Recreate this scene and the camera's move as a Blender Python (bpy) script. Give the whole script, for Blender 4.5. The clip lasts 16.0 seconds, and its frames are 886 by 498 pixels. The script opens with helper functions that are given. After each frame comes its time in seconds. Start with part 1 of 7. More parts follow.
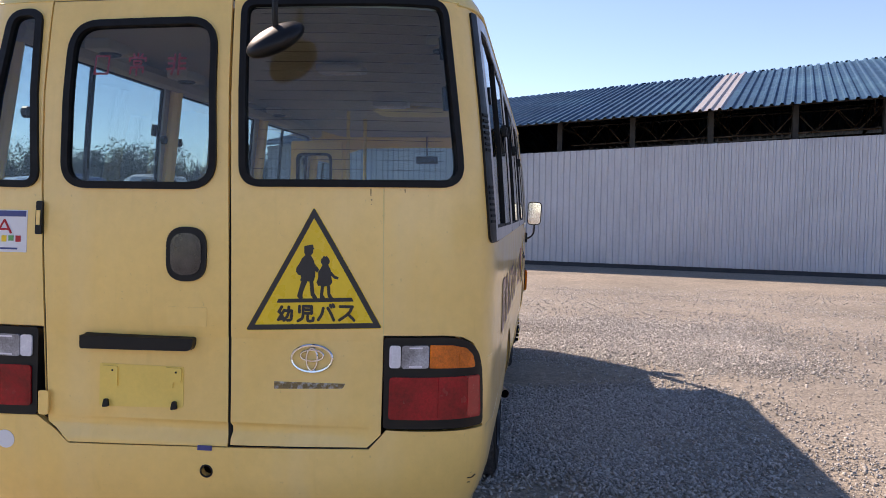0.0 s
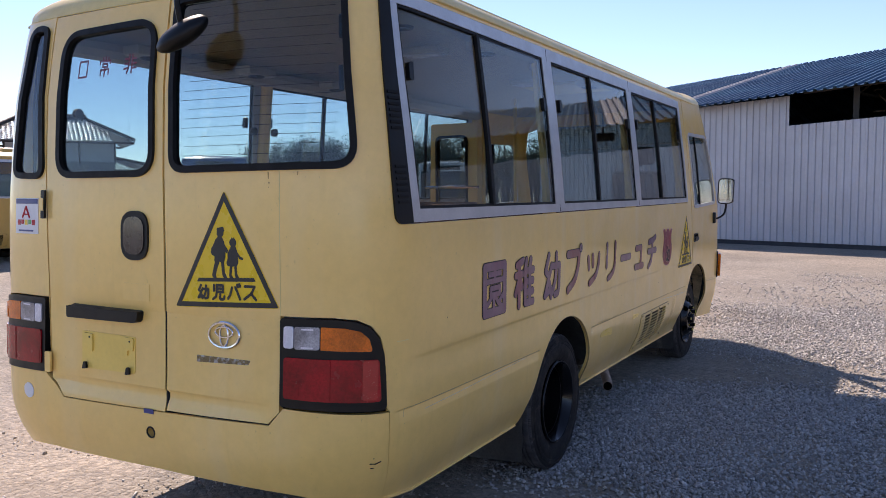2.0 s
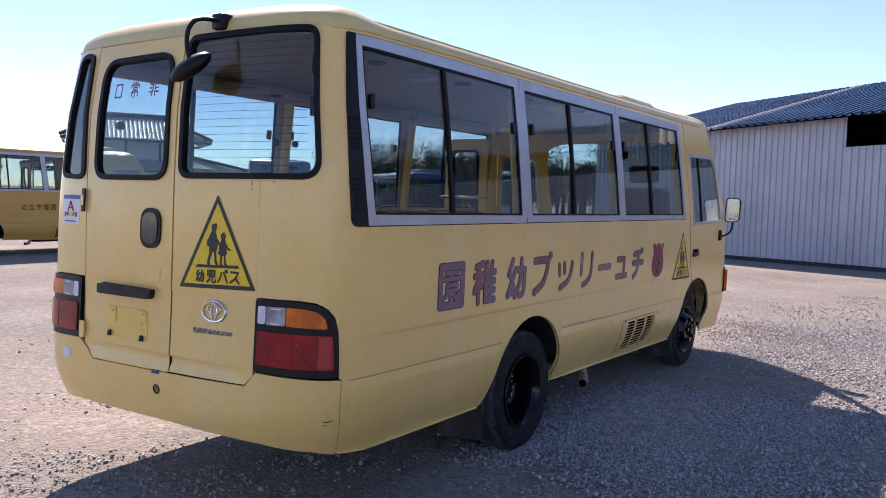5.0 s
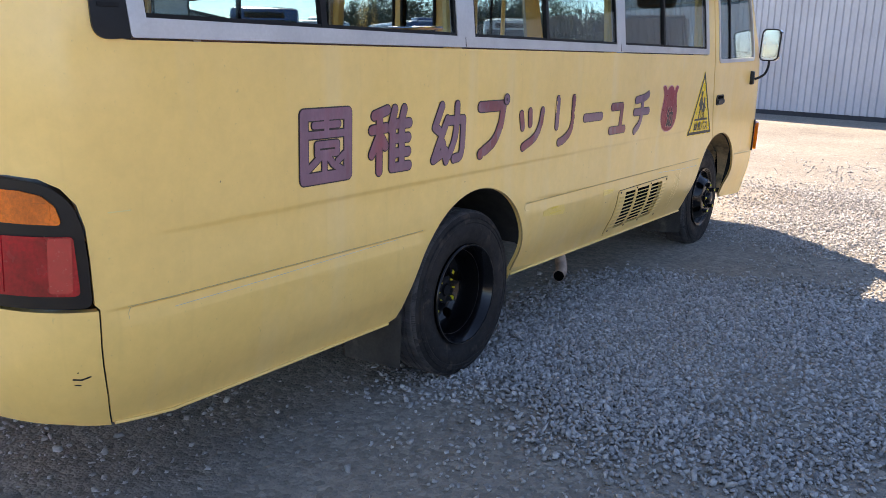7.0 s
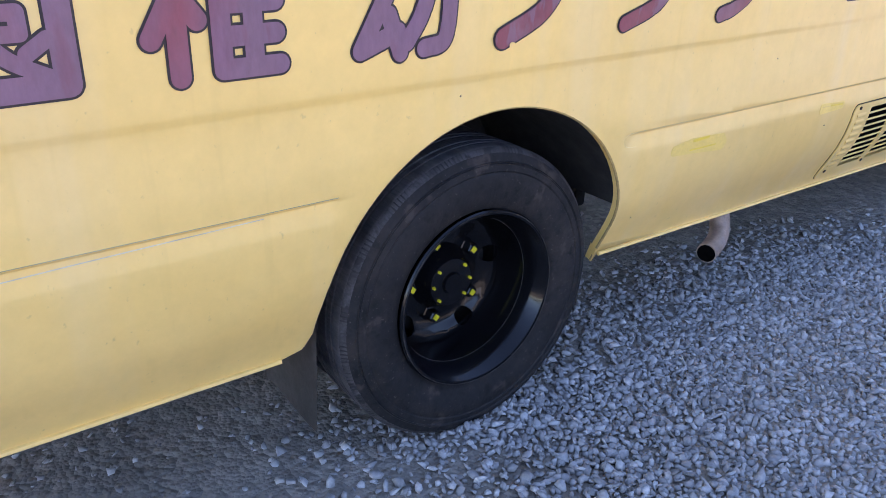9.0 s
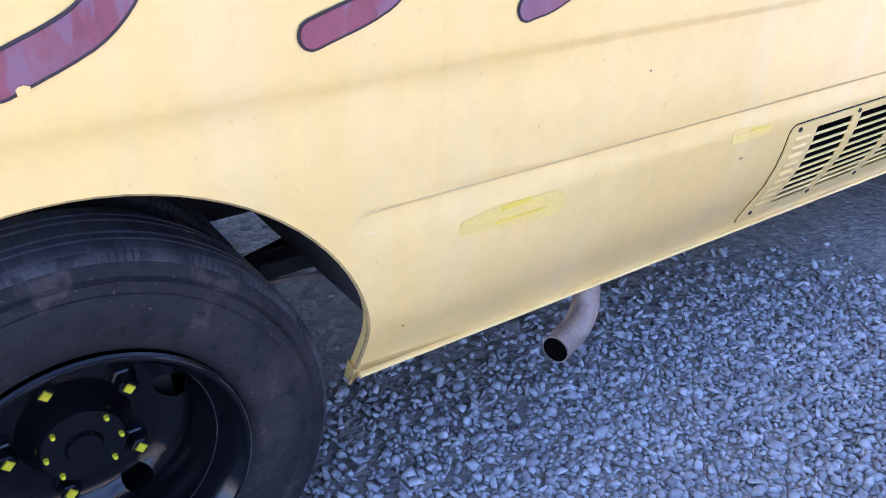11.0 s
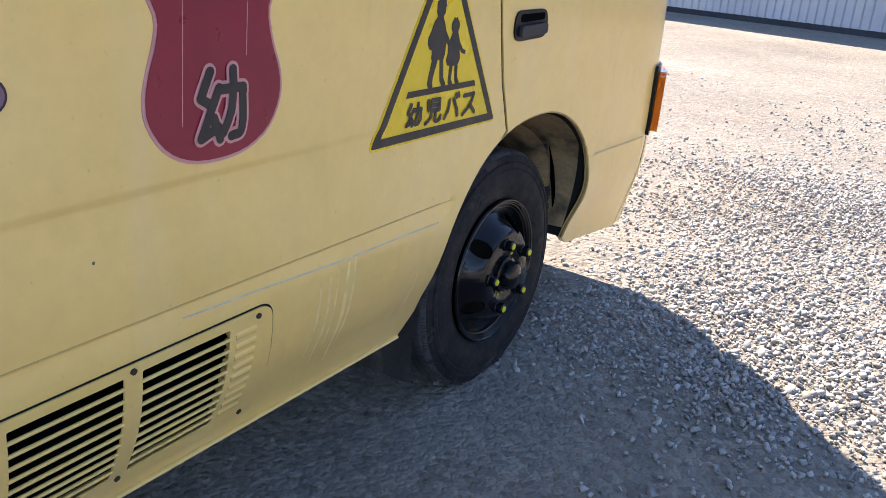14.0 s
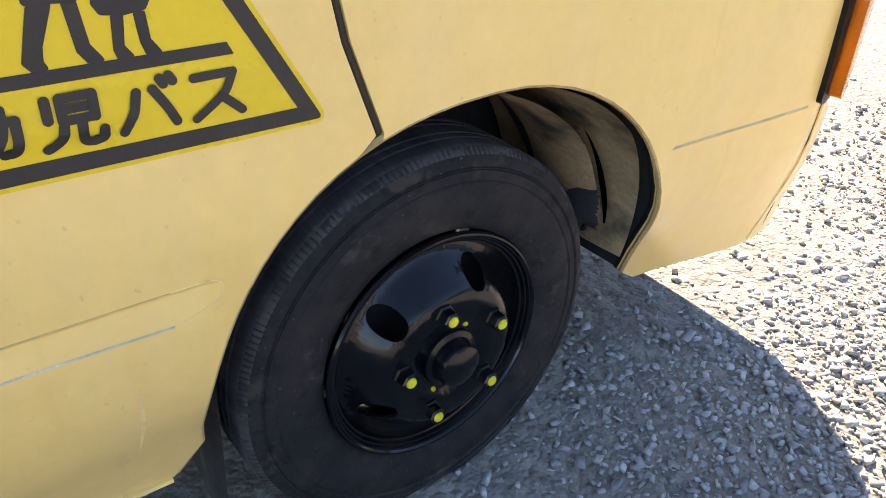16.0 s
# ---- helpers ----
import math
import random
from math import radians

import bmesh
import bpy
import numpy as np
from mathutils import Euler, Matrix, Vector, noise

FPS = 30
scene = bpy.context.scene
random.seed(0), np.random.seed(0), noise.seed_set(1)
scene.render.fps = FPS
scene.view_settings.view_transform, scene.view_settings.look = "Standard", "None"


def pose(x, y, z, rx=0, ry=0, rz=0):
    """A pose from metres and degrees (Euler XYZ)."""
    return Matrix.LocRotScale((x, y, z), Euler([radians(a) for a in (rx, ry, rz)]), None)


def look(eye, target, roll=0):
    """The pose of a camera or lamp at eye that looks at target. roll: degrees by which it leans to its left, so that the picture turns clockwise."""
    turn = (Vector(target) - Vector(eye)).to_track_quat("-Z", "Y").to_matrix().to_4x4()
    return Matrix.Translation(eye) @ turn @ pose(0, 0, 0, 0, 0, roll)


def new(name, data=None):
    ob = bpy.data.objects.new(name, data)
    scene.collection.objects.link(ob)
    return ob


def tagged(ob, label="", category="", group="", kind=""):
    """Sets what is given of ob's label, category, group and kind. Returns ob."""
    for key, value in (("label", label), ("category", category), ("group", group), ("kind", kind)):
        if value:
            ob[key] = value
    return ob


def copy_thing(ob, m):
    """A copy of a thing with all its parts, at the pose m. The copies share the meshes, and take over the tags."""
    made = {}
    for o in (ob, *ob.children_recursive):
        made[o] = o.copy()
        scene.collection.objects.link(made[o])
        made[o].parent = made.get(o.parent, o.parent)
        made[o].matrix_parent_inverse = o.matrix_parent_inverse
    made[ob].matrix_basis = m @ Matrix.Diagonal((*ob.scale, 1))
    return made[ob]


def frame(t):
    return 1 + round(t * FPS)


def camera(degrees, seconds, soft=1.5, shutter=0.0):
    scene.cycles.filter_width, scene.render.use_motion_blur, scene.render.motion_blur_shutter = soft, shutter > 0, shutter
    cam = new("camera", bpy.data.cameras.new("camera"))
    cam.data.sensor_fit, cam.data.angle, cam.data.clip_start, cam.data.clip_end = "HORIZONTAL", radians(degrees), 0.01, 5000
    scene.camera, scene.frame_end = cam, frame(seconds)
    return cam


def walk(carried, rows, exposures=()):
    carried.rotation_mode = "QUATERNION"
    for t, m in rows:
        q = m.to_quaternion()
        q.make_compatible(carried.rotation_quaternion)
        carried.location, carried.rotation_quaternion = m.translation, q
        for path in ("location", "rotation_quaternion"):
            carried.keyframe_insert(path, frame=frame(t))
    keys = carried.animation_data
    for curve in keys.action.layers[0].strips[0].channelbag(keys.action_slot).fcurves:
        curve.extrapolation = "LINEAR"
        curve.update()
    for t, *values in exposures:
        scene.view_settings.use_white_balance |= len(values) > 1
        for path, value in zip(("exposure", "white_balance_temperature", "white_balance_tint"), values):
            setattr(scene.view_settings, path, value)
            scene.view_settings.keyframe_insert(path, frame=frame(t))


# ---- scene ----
cam = camera(57.5, 16.0, soft=0.9)
PATH = [
    (0, (1.177, -2.832, 1.581), (0.937, -0.849, 1.482), 0.8),
    (0.5, (1.57, -2.706, 1.577), (1.117, -0.76, 1.484), -0.3),
    (1, (1.948, -2.537, 1.557), (1.248, -0.667, 1.442), -0.8),
    (1.5, (2.25, -2.324, 1.567), (1.38, -0.528, 1.432), -0.3),
    (2, (2.582, -2.258, 1.581), (1.609, -0.517, 1.434), -0.4),
    (2.5, (2.843, -2.451, 1.591), (1.811, -0.745, 1.435), -0.6),
    (3, (3.148, -2.613, 1.611), (2.078, -0.927, 1.495), 0.0),
    (3.2, (3.291, -2.671, 1.611), (2.197, -1.0, 1.514), 0.5),
    (5.5, (3.356, -2.359, 1.587), (2.237, -0.708, 1.438), 1.5),
    (6, (3.146, -1.919, 1.544), (2.026, -0.275, 1.335), 0.3),
    (6.5, (3.037, -1.404, 1.485), (1.898, 0.204, 1.139), 0.3),
    (7, (2.868, -0.924, 1.436), (1.751, 0.666, 0.963), 1.1),
    (7.5, (2.771, -0.436, 1.384), (1.603, 1.101, 0.861), 2.1),
    (8, (2.644, 0.034, 1.344), (1.353, 1.436, 0.738), 2.3),
    (8.2, (2.581, 0.206, 1.342), (1.251, 1.55, 0.693), 1.9),
    (10.3, (1.98, 1.697, 1.249), (0.465, 2.525, 0.24), 0.6),
    (10.5, (1.977, 1.759, 1.254), (0.471, 2.609, 0.249), 0.6),
    (11, (1.928, 1.889, 1.277), (0.52, 2.927, 0.308), 1.6),
    (11.5, (1.859, 1.982, 1.299), (0.606, 3.245, 0.385), 3.0),
    (12, (1.838, 2.046, 1.309), (0.699, 3.467, 0.483), 3.2),
    (12.5, (1.872, 2.175, 1.333), (0.803, 3.7, 0.603), 2.7),
    (13, (1.982, 2.521, 1.331), (0.955, 4.104, 0.669), 2.9),
    (13.5, (2.017, 2.92, 1.324), (1.029, 4.524, 0.653), 4.1),
    (14, (2.023, 3.357, 1.333), (1.02, 4.929, 0.61), 3.6),
    (14.5, (2.04, 3.806, 1.31), (0.901, 5.237, 0.501), 3.5),
    (15, (1.939, 4.172, 1.295), (0.699, 5.444, 0.376), 3.3),
    (15.5, (1.871, 4.465, 1.273), (0.569, 5.607, 0.272), 2.4),
    (16, (1.817, 4.711, 1.279), (0.475, 5.766, 0.236), 2.0),
]
EXPOSURE = [(0, 1.52, 7670, 24), (1, 1.36, 7420, 23), (2.5, 1.44, 7050, 26), (3.2, 1.45, 6850, 25), (5.5, 1.45, 6850, 29), (6, 1.64, 7200, 24), (6.5, 1.84, 7700, 21), (7, 2.38, 7880, 18), (8, 2.72, 7850, 19), (10.3, 3.67, 6220, 32), (11, 3.59, 6250, 31), (11.5, 3.11, 6340, 27), (12, 2.74, 6510, 24), (13, 2.26, 7150, 18), (13.7, 2.3, 7110, 17), (15, 2.63, 7610, 15), (16, 2.87, 7810, 15)]
walk(cam, [(t, look(eye, target, roll)) for t, eye, target, roll in PATH], EXPOSURE)

PI = math.pi

# ---------------------------------------------------------------- light
SUN_TO = Vector((-0.85, 0.66, 1.0)).normalized()
world = bpy.data.worlds.new("sky")
scene.world = world
world.use_nodes = True
wn = world.node_tree.nodes
sky = wn.new("ShaderNodeTexSky")
sky.sky_type, sky.sun_disc = "NISHITA", False
sky.sun_elevation = math.asin(SUN_TO.z)
sky.sun_rotation = math.atan2(SUN_TO.x, SUN_TO.y)
sky.altitude, sky.air_density, sky.dust_density, sky.ozone_density = 2000, 1.0, 0.0, 4.5
wn["Background"].inputs[1].default_value = 0.084
world.node_tree.links.new(sky.outputs[0], wn["Background"].inputs[0])
sun = new("sun", bpy.data.lights.new("sun", "SUN"))
sun.data.energy, sun.data.angle, sun.data.color = 2.75, radians(0.55), (1.0, 0.94, 0.85)
sun.matrix_world = look(SUN_TO * 40, (0, 0, 0))


# ---------------------------------------------------------------- materials
def surf(name, base, rough=0.5, metal=0.0, vary=0.12, scale=3.0, bump=0.0, bscale=120.0, coat=0.0, polish=0.12, second=None, amount=0.5, sscale=1.2, stretch=(1, 1, 1),
         random_hue=0.0, rvary=0.1, island=False, spec=0.5):
    """A principled material: base colour varied at two scales, an optional second colour in patches, fine relief, and its gloss varied."""
    m = bpy.data.materials.new(name)
    m.use_nodes = True
    t = m.node_tree
    b = t.nodes["Principled BSDF"]
    co = t.nodes.new("ShaderNodeTexCoord")
    mp = t.nodes.new("ShaderNodeMapping")
    mp.inputs["Scale"].default_value = stretch
    t.links.new(co.outputs["Object"], mp.inputs[0])

    def noisy(s, detail, rough_=0.55):
        n = t.nodes.new("ShaderNodeTexNoise")
        n.inputs["Scale"].default_value, n.inputs["Detail"].default_value, n.inputs["Roughness"].default_value = s, detail, rough_
        t.links.new(mp.outputs[0], n.inputs["Vector"])
        return n.outputs["Fac"]

    def mix(kind, fac, a, c):
        n = t.nodes.new("ShaderNodeMix")
        n.data_type, n.blend_type = "RGBA", kind
        for sock, v in ((n.inputs[0], fac), (n.inputs[6], a), (n.inputs[7], c)):
            if isinstance(v, (tuple, float, int)):
                sock.default_value = v
            else:
                t.links.new(v, sock)
        return n.outputs[2]

    def ramp(v, lo, hi, a, c):
        n = t.nodes.new("ShaderNodeMapRange")
        for i, q in enumerate((lo, hi, a, c)):
            n.inputs[i + 1].default_value = q
        t.links.new(v, n.inputs[0])
        return n.outputs[0]

    col = (*base, 1.0)
    if second:
        col = mix("MIX", ramp(noisy(sscale, 6), 0.62 - 0.25 * amount, 0.72 - 0.1 * amount, 0, 1), col, (*second, 1.0))
    big = ramp(noisy(scale, 4), 0.3, 0.7, 1 - vary, 1 + vary)
    fine = ramp(noisy(scale * 14, 5, 0.7), 0.3, 0.7, 1 - vary * 0.7, 1 + vary * 0.7)
    for v in (big, fine):
        g = t.nodes.new("ShaderNodeCombineColor")
        for i in range(3):
            t.links.new(v, g.inputs[i])
        col = mix("MULTIPLY", 1.0, col, g.outputs[0])
    if random_hue:
        if island:
            r = t.nodes.new("ShaderNodeNewGeometry").outputs["Random Per Island"]
        else:
            r = t.nodes.new("ShaderNodeObjectInfo").outputs["Random"]
        g = t.nodes.new("ShaderNodeCombineColor")
        for i in range(3):
            t.links.new(ramp(r, 0, 1, 1 - random_hue, 1 + random_hue), g.inputs[i])
        col = mix("MULTIPLY", 1.0, col, g.outputs[0])
    t.links.new(col, b.inputs["Base Color"])
    t.links.new(ramp(noisy(scale * 3, 5), 0.3, 0.7, max(0.02, rough - rvary), min(1, rough + rvary)), b.inputs["Roughness"])
    b.inputs["Metallic"].default_value = metal
    b.inputs["Specular IOR Level"].default_value = spec
    b.inputs["Coat Weight"].default_value, b.inputs["Coat Roughness"].default_value = coat, polish
    if bump:
        n = t.nodes.new("ShaderNodeBump")
        n.inputs["Strength"].default_value, n.inputs["Distance"].default_value = min(1.0, bump), 0.004
        t.links.new(noisy(bscale, 6, 0.65), n.inputs["Height"])
        t.links.new(n.outputs[0], b.inputs["Normal"])
    return m


def pane_material(name, tint, base=0.042, rough=0.0):
    """Thin window glass: lets light through, tinted, and mirrors by the angle."""
    m = bpy.data.materials.new(name)
    m.use_nodes = True
    t = m.node_tree
    t.nodes.remove(t.nodes["Principled BSDF"])
    out = t.nodes["Material Output"]
    a, g, f, w, k, x = (t.nodes.new("ShaderNode" + q) for q in ("BsdfTransparent", "BsdfGlossy", "LayerWeight", "Math", "MapRange", "MixShader"))
    a.inputs[0].default_value = (*tint, 1)
    g.inputs["Roughness"].default_value = rough
    w.operation = "POWER"
    w.inputs[1].default_value = 4.6
    k.inputs[3].default_value, k.inputs[4].default_value = base, 1.0
    t.links.new(f.outputs["Facing"], w.inputs[0])
    t.links.new(w.outputs[0], k.inputs[0])
    t.links.new(k.outputs[0], x.inputs[0])
    t.links.new(a.outputs[0], x.inputs[1])
    t.links.new(g.outputs[0], x.inputs[2])
    t.links.new(x.outputs[0], out.inputs[0])
    return m


PAINT = surf("bus paint", (0.92, 0.607, 0.185), 0.40, vary=0.05, scale=1.6, coat=0.8, polish=0.15, spec=0.35, second=(0.93, 0.633, 0.22), amount=0.55, sscale=1.1, bump=0.03, bscale=300, rvary=0.08)


def weather(m, colour, size, lo, hi, strength):
    """Runs and blotches of another shade over a paint; size: the noise's scale along x, y and z."""
    t = m.node_tree
    b = t.nodes["Principled BSDF"]
    co, mp, n, r, x = (t.nodes.new("ShaderNode" + q) for q in ("TexCoord", "Mapping", "TexNoise", "MapRange", "Mix"))
    mp.inputs["Scale"].default_value = size
    n.inputs["Scale"].default_value, n.inputs["Detail"].default_value = 1.0, 6
    r.inputs[1].default_value, r.inputs[2].default_value, r.inputs[4].default_value = lo, hi, strength
    x.data_type = "RGBA"
    x.inputs[7].default_value = (*colour, 1)
    src = b.inputs["Base Color"].links[0].from_socket
    t.links.new(co.outputs["Object"], mp.inputs[0])
    t.links.new(mp.outputs[0], n.inputs["Vector"])
    t.links.new(n.outputs["Fac"], r.inputs[0])
    t.links.new(r.outputs[0], x.inputs[0])
    t.links.new(src, x.inputs[6])
    t.links.new(x.outputs[2], b.inputs["Base Color"])


weather(PAINT, (0.84, 0.66, 0.36), (5, 7, 0.6), 0.52, 0.74, 0.26)
weather(PAINT, (0.70, 0.46, 0.14), (22, 26, 1.5), 0.60, 0.80, 0.28)
weather(PAINT, (0.50, 0.34, 0.13), (70, 70, 55), 0.68, 0.78, 0.45)
CREASE_GREY = surf("grey crease shade", (0.38, 0.33, 0.20), 0.7, vary=0.2, scale=9)
CREASE_SOFT = surf("grimy shaded pressed edge", (0.56, 0.44, 0.20), 0.6, vary=0.2, scale=9)
SEAM_BROWN = surf("grimy brown seam", (0.04, 0.028, 0.016), 0.8, vary=0.3, scale=9)
LIP = surf("grimy flange", (0.44, 0.29, 0.11), 0.6, vary=0.35, scale=9)
PAINT_FADED = surf("faded roof paint", (0.74, 0.57, 0.22), 0.45, vary=0.08, scale=2.2, coat=0.1)
BARE_METAL = surf("bared grey arch metal", (0.085, 0.085, 0.095), 0.55, vary=0.3, scale=12, bump=0.2, bscale=80)
PRIMER = surf("arch lining", (0.58, 0.43, 0.245), 0.7, vary=0.3, scale=5, second=(0.12, 0.10, 0.075), amount=0.3, sscale=6, bump=0.3, bscale=60)
BLACK = surf("black trim", (0.006, 0.006, 0.0065), 0.42, vary=0.2, scale=6, spec=0.3)
GASKET = surf("rubber gasket", (0.006, 0.006, 0.0065), 0.6, vary=0.25, scale=8, bump=0.1, spec=0.25)
TYRE = surf("tyre rubber", (0.0155, 0.015, 0.0152), 0.75, vary=0.28, scale=9, second=(0.022, 0.019, 0.017), amount=0.5, sscale=9, bump=0.4, bscale=70, spec=0.28)
weather(TYRE, (0.03, 0.026, 0.022), (16, 16, 16), 0.55, 0.75, 0.55)
weather(TYRE, (0.045, 0.043, 0.043), (13, 13, 13), 0.635, 0.655, 0.45)
weather(TYRE, (0.065, 0.048, 0.038), (13, 13, 13), 0.60, 0.68, 0.55)
weather(TYRE, (0.14, 0.125, 0.11), (150, 150, 150), 0.66, 0.72, 0.5)
weather(TYRE, (0.003, 0.003, 0.003), (30, 30, 30), 0.58, 0.70, 0.7)
TREAD = surf("worn tread rubber", (0.058, 0.054, 0.056), 0.62, vary=0.5, scale=14, spec=0.5, second=(0.085, 0.078, 0.074), amount=0.5, sscale=30, bump=0.7, bscale=120, stretch=(0.15, 1, 1))
RIM = surf("black gloss enamel", (0.005, 0.005, 0.006), 0.15, spec=0.35, vary=0.2, scale=7, bump=0.06, bscale=25, rvary=0.07)
NUT_DAB = surf("yellow paint dab", (0.70, 0.62, 0.02), 0.5, vary=0.2, scale=60)
ALU = surf("aluminium frame", (0.55, 0.54, 0.535), 0.42, metal=0.6, vary=0.08, scale=6, bump=0.05)
CHROME = surf("chrome", (0.75, 0.75, 0.76), 0.1, metal=1.0, vary=0.04)
STEEL = surf("rusty exhaust steel", (0.30, 0.22, 0.17), 0.6, metal=0.35, vary=0.3, scale=12, second=(0.35, 0.29, 0.25), amount=0.5, sscale=15, bump=0.2)
# near-black that stands for the shade inside openings
SHADE_BLACK = surf("shaded opening black", (0.0015, 0.0014, 0.0013), 0.95, vary=0.3, spec=0.05)
UNDER = surf("chassis black", (0.012, 0.011, 0.010), 0.75, vary=0.4, scale=6, second=(0.02, 0.017, 0.014), amount=0.4, sscale=4, bump=0.3)
FLAP = surf("mud flap rubber", (0.03, 0.03, 0.031), 0.75, vary=0.4, scale=6, second=(0.10, 0.095, 0.085), amount=0.35, sscale=5, bump=0.2)
LENS_RED = surf("red lens", (0.30, 0.004, 0.010), 0.2, vary=0.45, scale=7, coat=0.12, spec=0.35)
LENS_RED2 = surf("red reflector", (0.42, 0.008, 0.014), 0.2, vary=0.1, scale=30, coat=0.6)
LENS_AMBER = surf("amber lens", (0.74, 0.15, 0.005), 0.16, vary=0.35, scale=8, coat=0.25)
LENS_ORANGE = surf("orange front lens", (0.85, 0.22, 0.01), 0.14, vary=0.1, scale=14, coat=0.5)
LENS_ORANGE.node_tree.nodes["Principled BSDF"].inputs["Transmission Weight"].default_value = 0.55
LENS_CLEAR = surf("clear lens", (0.30, 0.30, 0.32), 0.12, vary=0.5, scale=11, coat=0.6)
LENS_WHITE = surf("white lens", (0.72, 0.70, 0.74), 0.25, vary=0.1, scale=20)
GLASS = pane_material("window glass", (0.70, 0.76, 0.76))
GLASS_REAR = pane_material("rear window glass", (0.74, 0.82, 0.84))
LINER = surf("ceiling liner", (0.46, 0.41, 0.34), 0.85, vary=0.06, scale=3)
FLOOR_IN = surf("bus floor vinyl", (0.10, 0.085, 0.07), 0.6, vary=0.15)
SEAT = surf("seat cloth", (0.13, 0.12, 0.12), 0.9, vary=0.2, scale=10, bump=0.2)
SEAT_BROWN = surf("brown seat cloth", (0.20, 0.11, 0.075), 0.9, vary=0.2, scale=10, bump=0.2)
CAB = surf("dark cab plastic", (0.03, 0.03, 0.032), 0.6, vary=0.15)
SIGN_YELLOW = surf("sign yellow", (0.86, 0.575, 0.022), 0.3, vary=0.04, scale=5)
SIGN_BLACK = surf("sign black", (0.022, 0.020, 0.020), 0.45, vary=0.2, scale=12)
LETTER = surf("faded purple vinyl", (0.185, 0.09, 0.145), 0.42, coat=0.5, vary=0.16, scale=5, second=(0.22, 0.034, 0.06), amount=0.25, sscale=2.2, bump=0.06, stretch=(1, 1, 0.35))
LETTER_RED = surf("faded crimson vinyl", (0.21, 0.035, 0.06), 0.42, coat=0.5, vary=0.16, scale=5, second=(0.20, 0.10, 0.15), amount=0.45, sscale=9, bump=0.06, stretch=(1, 1, 0.5))
weather(LETTER, (0.20, 0.032, 0.06), (16, 16, 4), 0.60, 0.68, 0.3)
weather(LETTER_RED, (0.20, 0.10, 0.155), (22, 22, 7), 0.55, 0.60, 0.7)
LETTER_EDGE = surf("dark vinyl outline", (0.028, 0.02, 0.024), 0.5, vary=0.2)
TULIP = surf("crimson vinyl", (0.27, 0.008, 0.03), 0.35, vary=0.1, scale=6)
TULIP_EDGE = surf("pink vinyl outline", (0.62, 0.28, 0.26), 0.4, vary=0.1)
RED_INK = surf("red window film", (0.5, 0.012, 0.02), 0.5, vary=0.1)
WHITE = surf("white sticker", (0.75, 0.75, 0.77), 0.4, vary=0.03)
BLUE_INK = surf("blue ink", (0.035, 0.05, 0.20), 0.4)
GREEN_INK = surf("green ink", (0.10, 0.35, 0.10), 0.4)
PEELED = surf("peeled badge backing", (0.22, 0.15, 0.06), 0.7, vary=0.3, scale=50, second=(0.45, 0.43, 0.40), amount=0.6, sscale=60)
PLATE = surf("unfaded yellow paint", (0.87, 0.60, 0.13), 0.38, vary=0.05, scale=4, coat=0.2)
PULL = surf("smoky door pull glass", (0.03, 0.028, 0.03), 0.08, vary=0.5, scale=14, coat=0.4)
PALE_RUN_AND_GLINT = surf("dried white run and edge highlight", (0.92, 0.665, 0.265), 0.5, vary=0.15, scale=20)
RUST = surf("rust run", (0.42, 0.25, 0.08), 0.8, vary=0.3, scale=40)
STAIN = surf("yellow touch-up paint", (0.86, 0.60, 0.16), 0.5, vary=0.1, scale=8)
STAIN_BRIGHT = surf("fresh yellow touch-up", (0.86, 0.60, 0.07), 0.45, vary=0.12, scale=20)
RUBBED = surf("rubbed paint edge", (0.56, 0.50, 0.36), 0.6, vary=0.3, scale=12)
SCUFF = surf("dark scuff", (0.16, 0.11, 0.05), 0.7)
WHITE_PAINT = surf("white vehicle paint", (0.68, 0.70, 0.72), 0.3, vary=0.05, coat=0.3)
BLUE_PAINT = surf("blue vehicle paint", (0.04, 0.09, 0.22), 0.3, vary=0.08, coat=0.3)
OBUS_PAINT = surf("ochre bus paint", (0.62, 0.36, 0.085), 0.35, vary=0.05, coat=0.25)
DARK_GLASS = surf("dark vehicle glass", (0.03, 0.05, 0.055), 0.06, vary=0.1)
MIRROR = surf("mirror glass", (0.85, 0.86, 0.88), 0.02, metal=1.0, vary=0.0)


# ---------------------------------------------------------------- mesh helpers
def finish(name, verts, faces, material, parent=None, label="", smooth=40, materials=None, index=None):
    me = bpy.data.meshes.new(name)
    me.from_pydata([tuple(v) for v in verts], [], [tuple(f) for f in faces])
    for m in (materials or [material]):
        me.materials.append(m)
    if index is not None:
        me.polygons.foreach_set("material_index", index)
    if smooth:
        me.polygons.foreach_set("use_smooth", [True] * len(me.polygons))
        me.set_sharp_from_angle(angle=radians(smooth))
    me.update()
    ob = new(name, me)
    if parent is not None:
        ob.parent = parent
    if label:
        ob["label"] = label
    return ob


def part(name, bm, material, parent=None, label="", smooth=40):
    bmesh.ops.recalc_face_normals(bm, faces=bm.faces[:])
    v = [x.co.copy() for x in bm.verts]
    bm.verts.index_update()
    f = [[x.index for x in q.verts] for q in bm.faces]
    bm.free()
    return finish(name, v, f, material, parent, label, smooth)


def thing(name, label, category, at=(0, 0, 0), group="", kind=""):
    e = new(name)
    e.location = at
    e.empty_display_size = 0.2
    return tagged(e, label, category, group, kind)


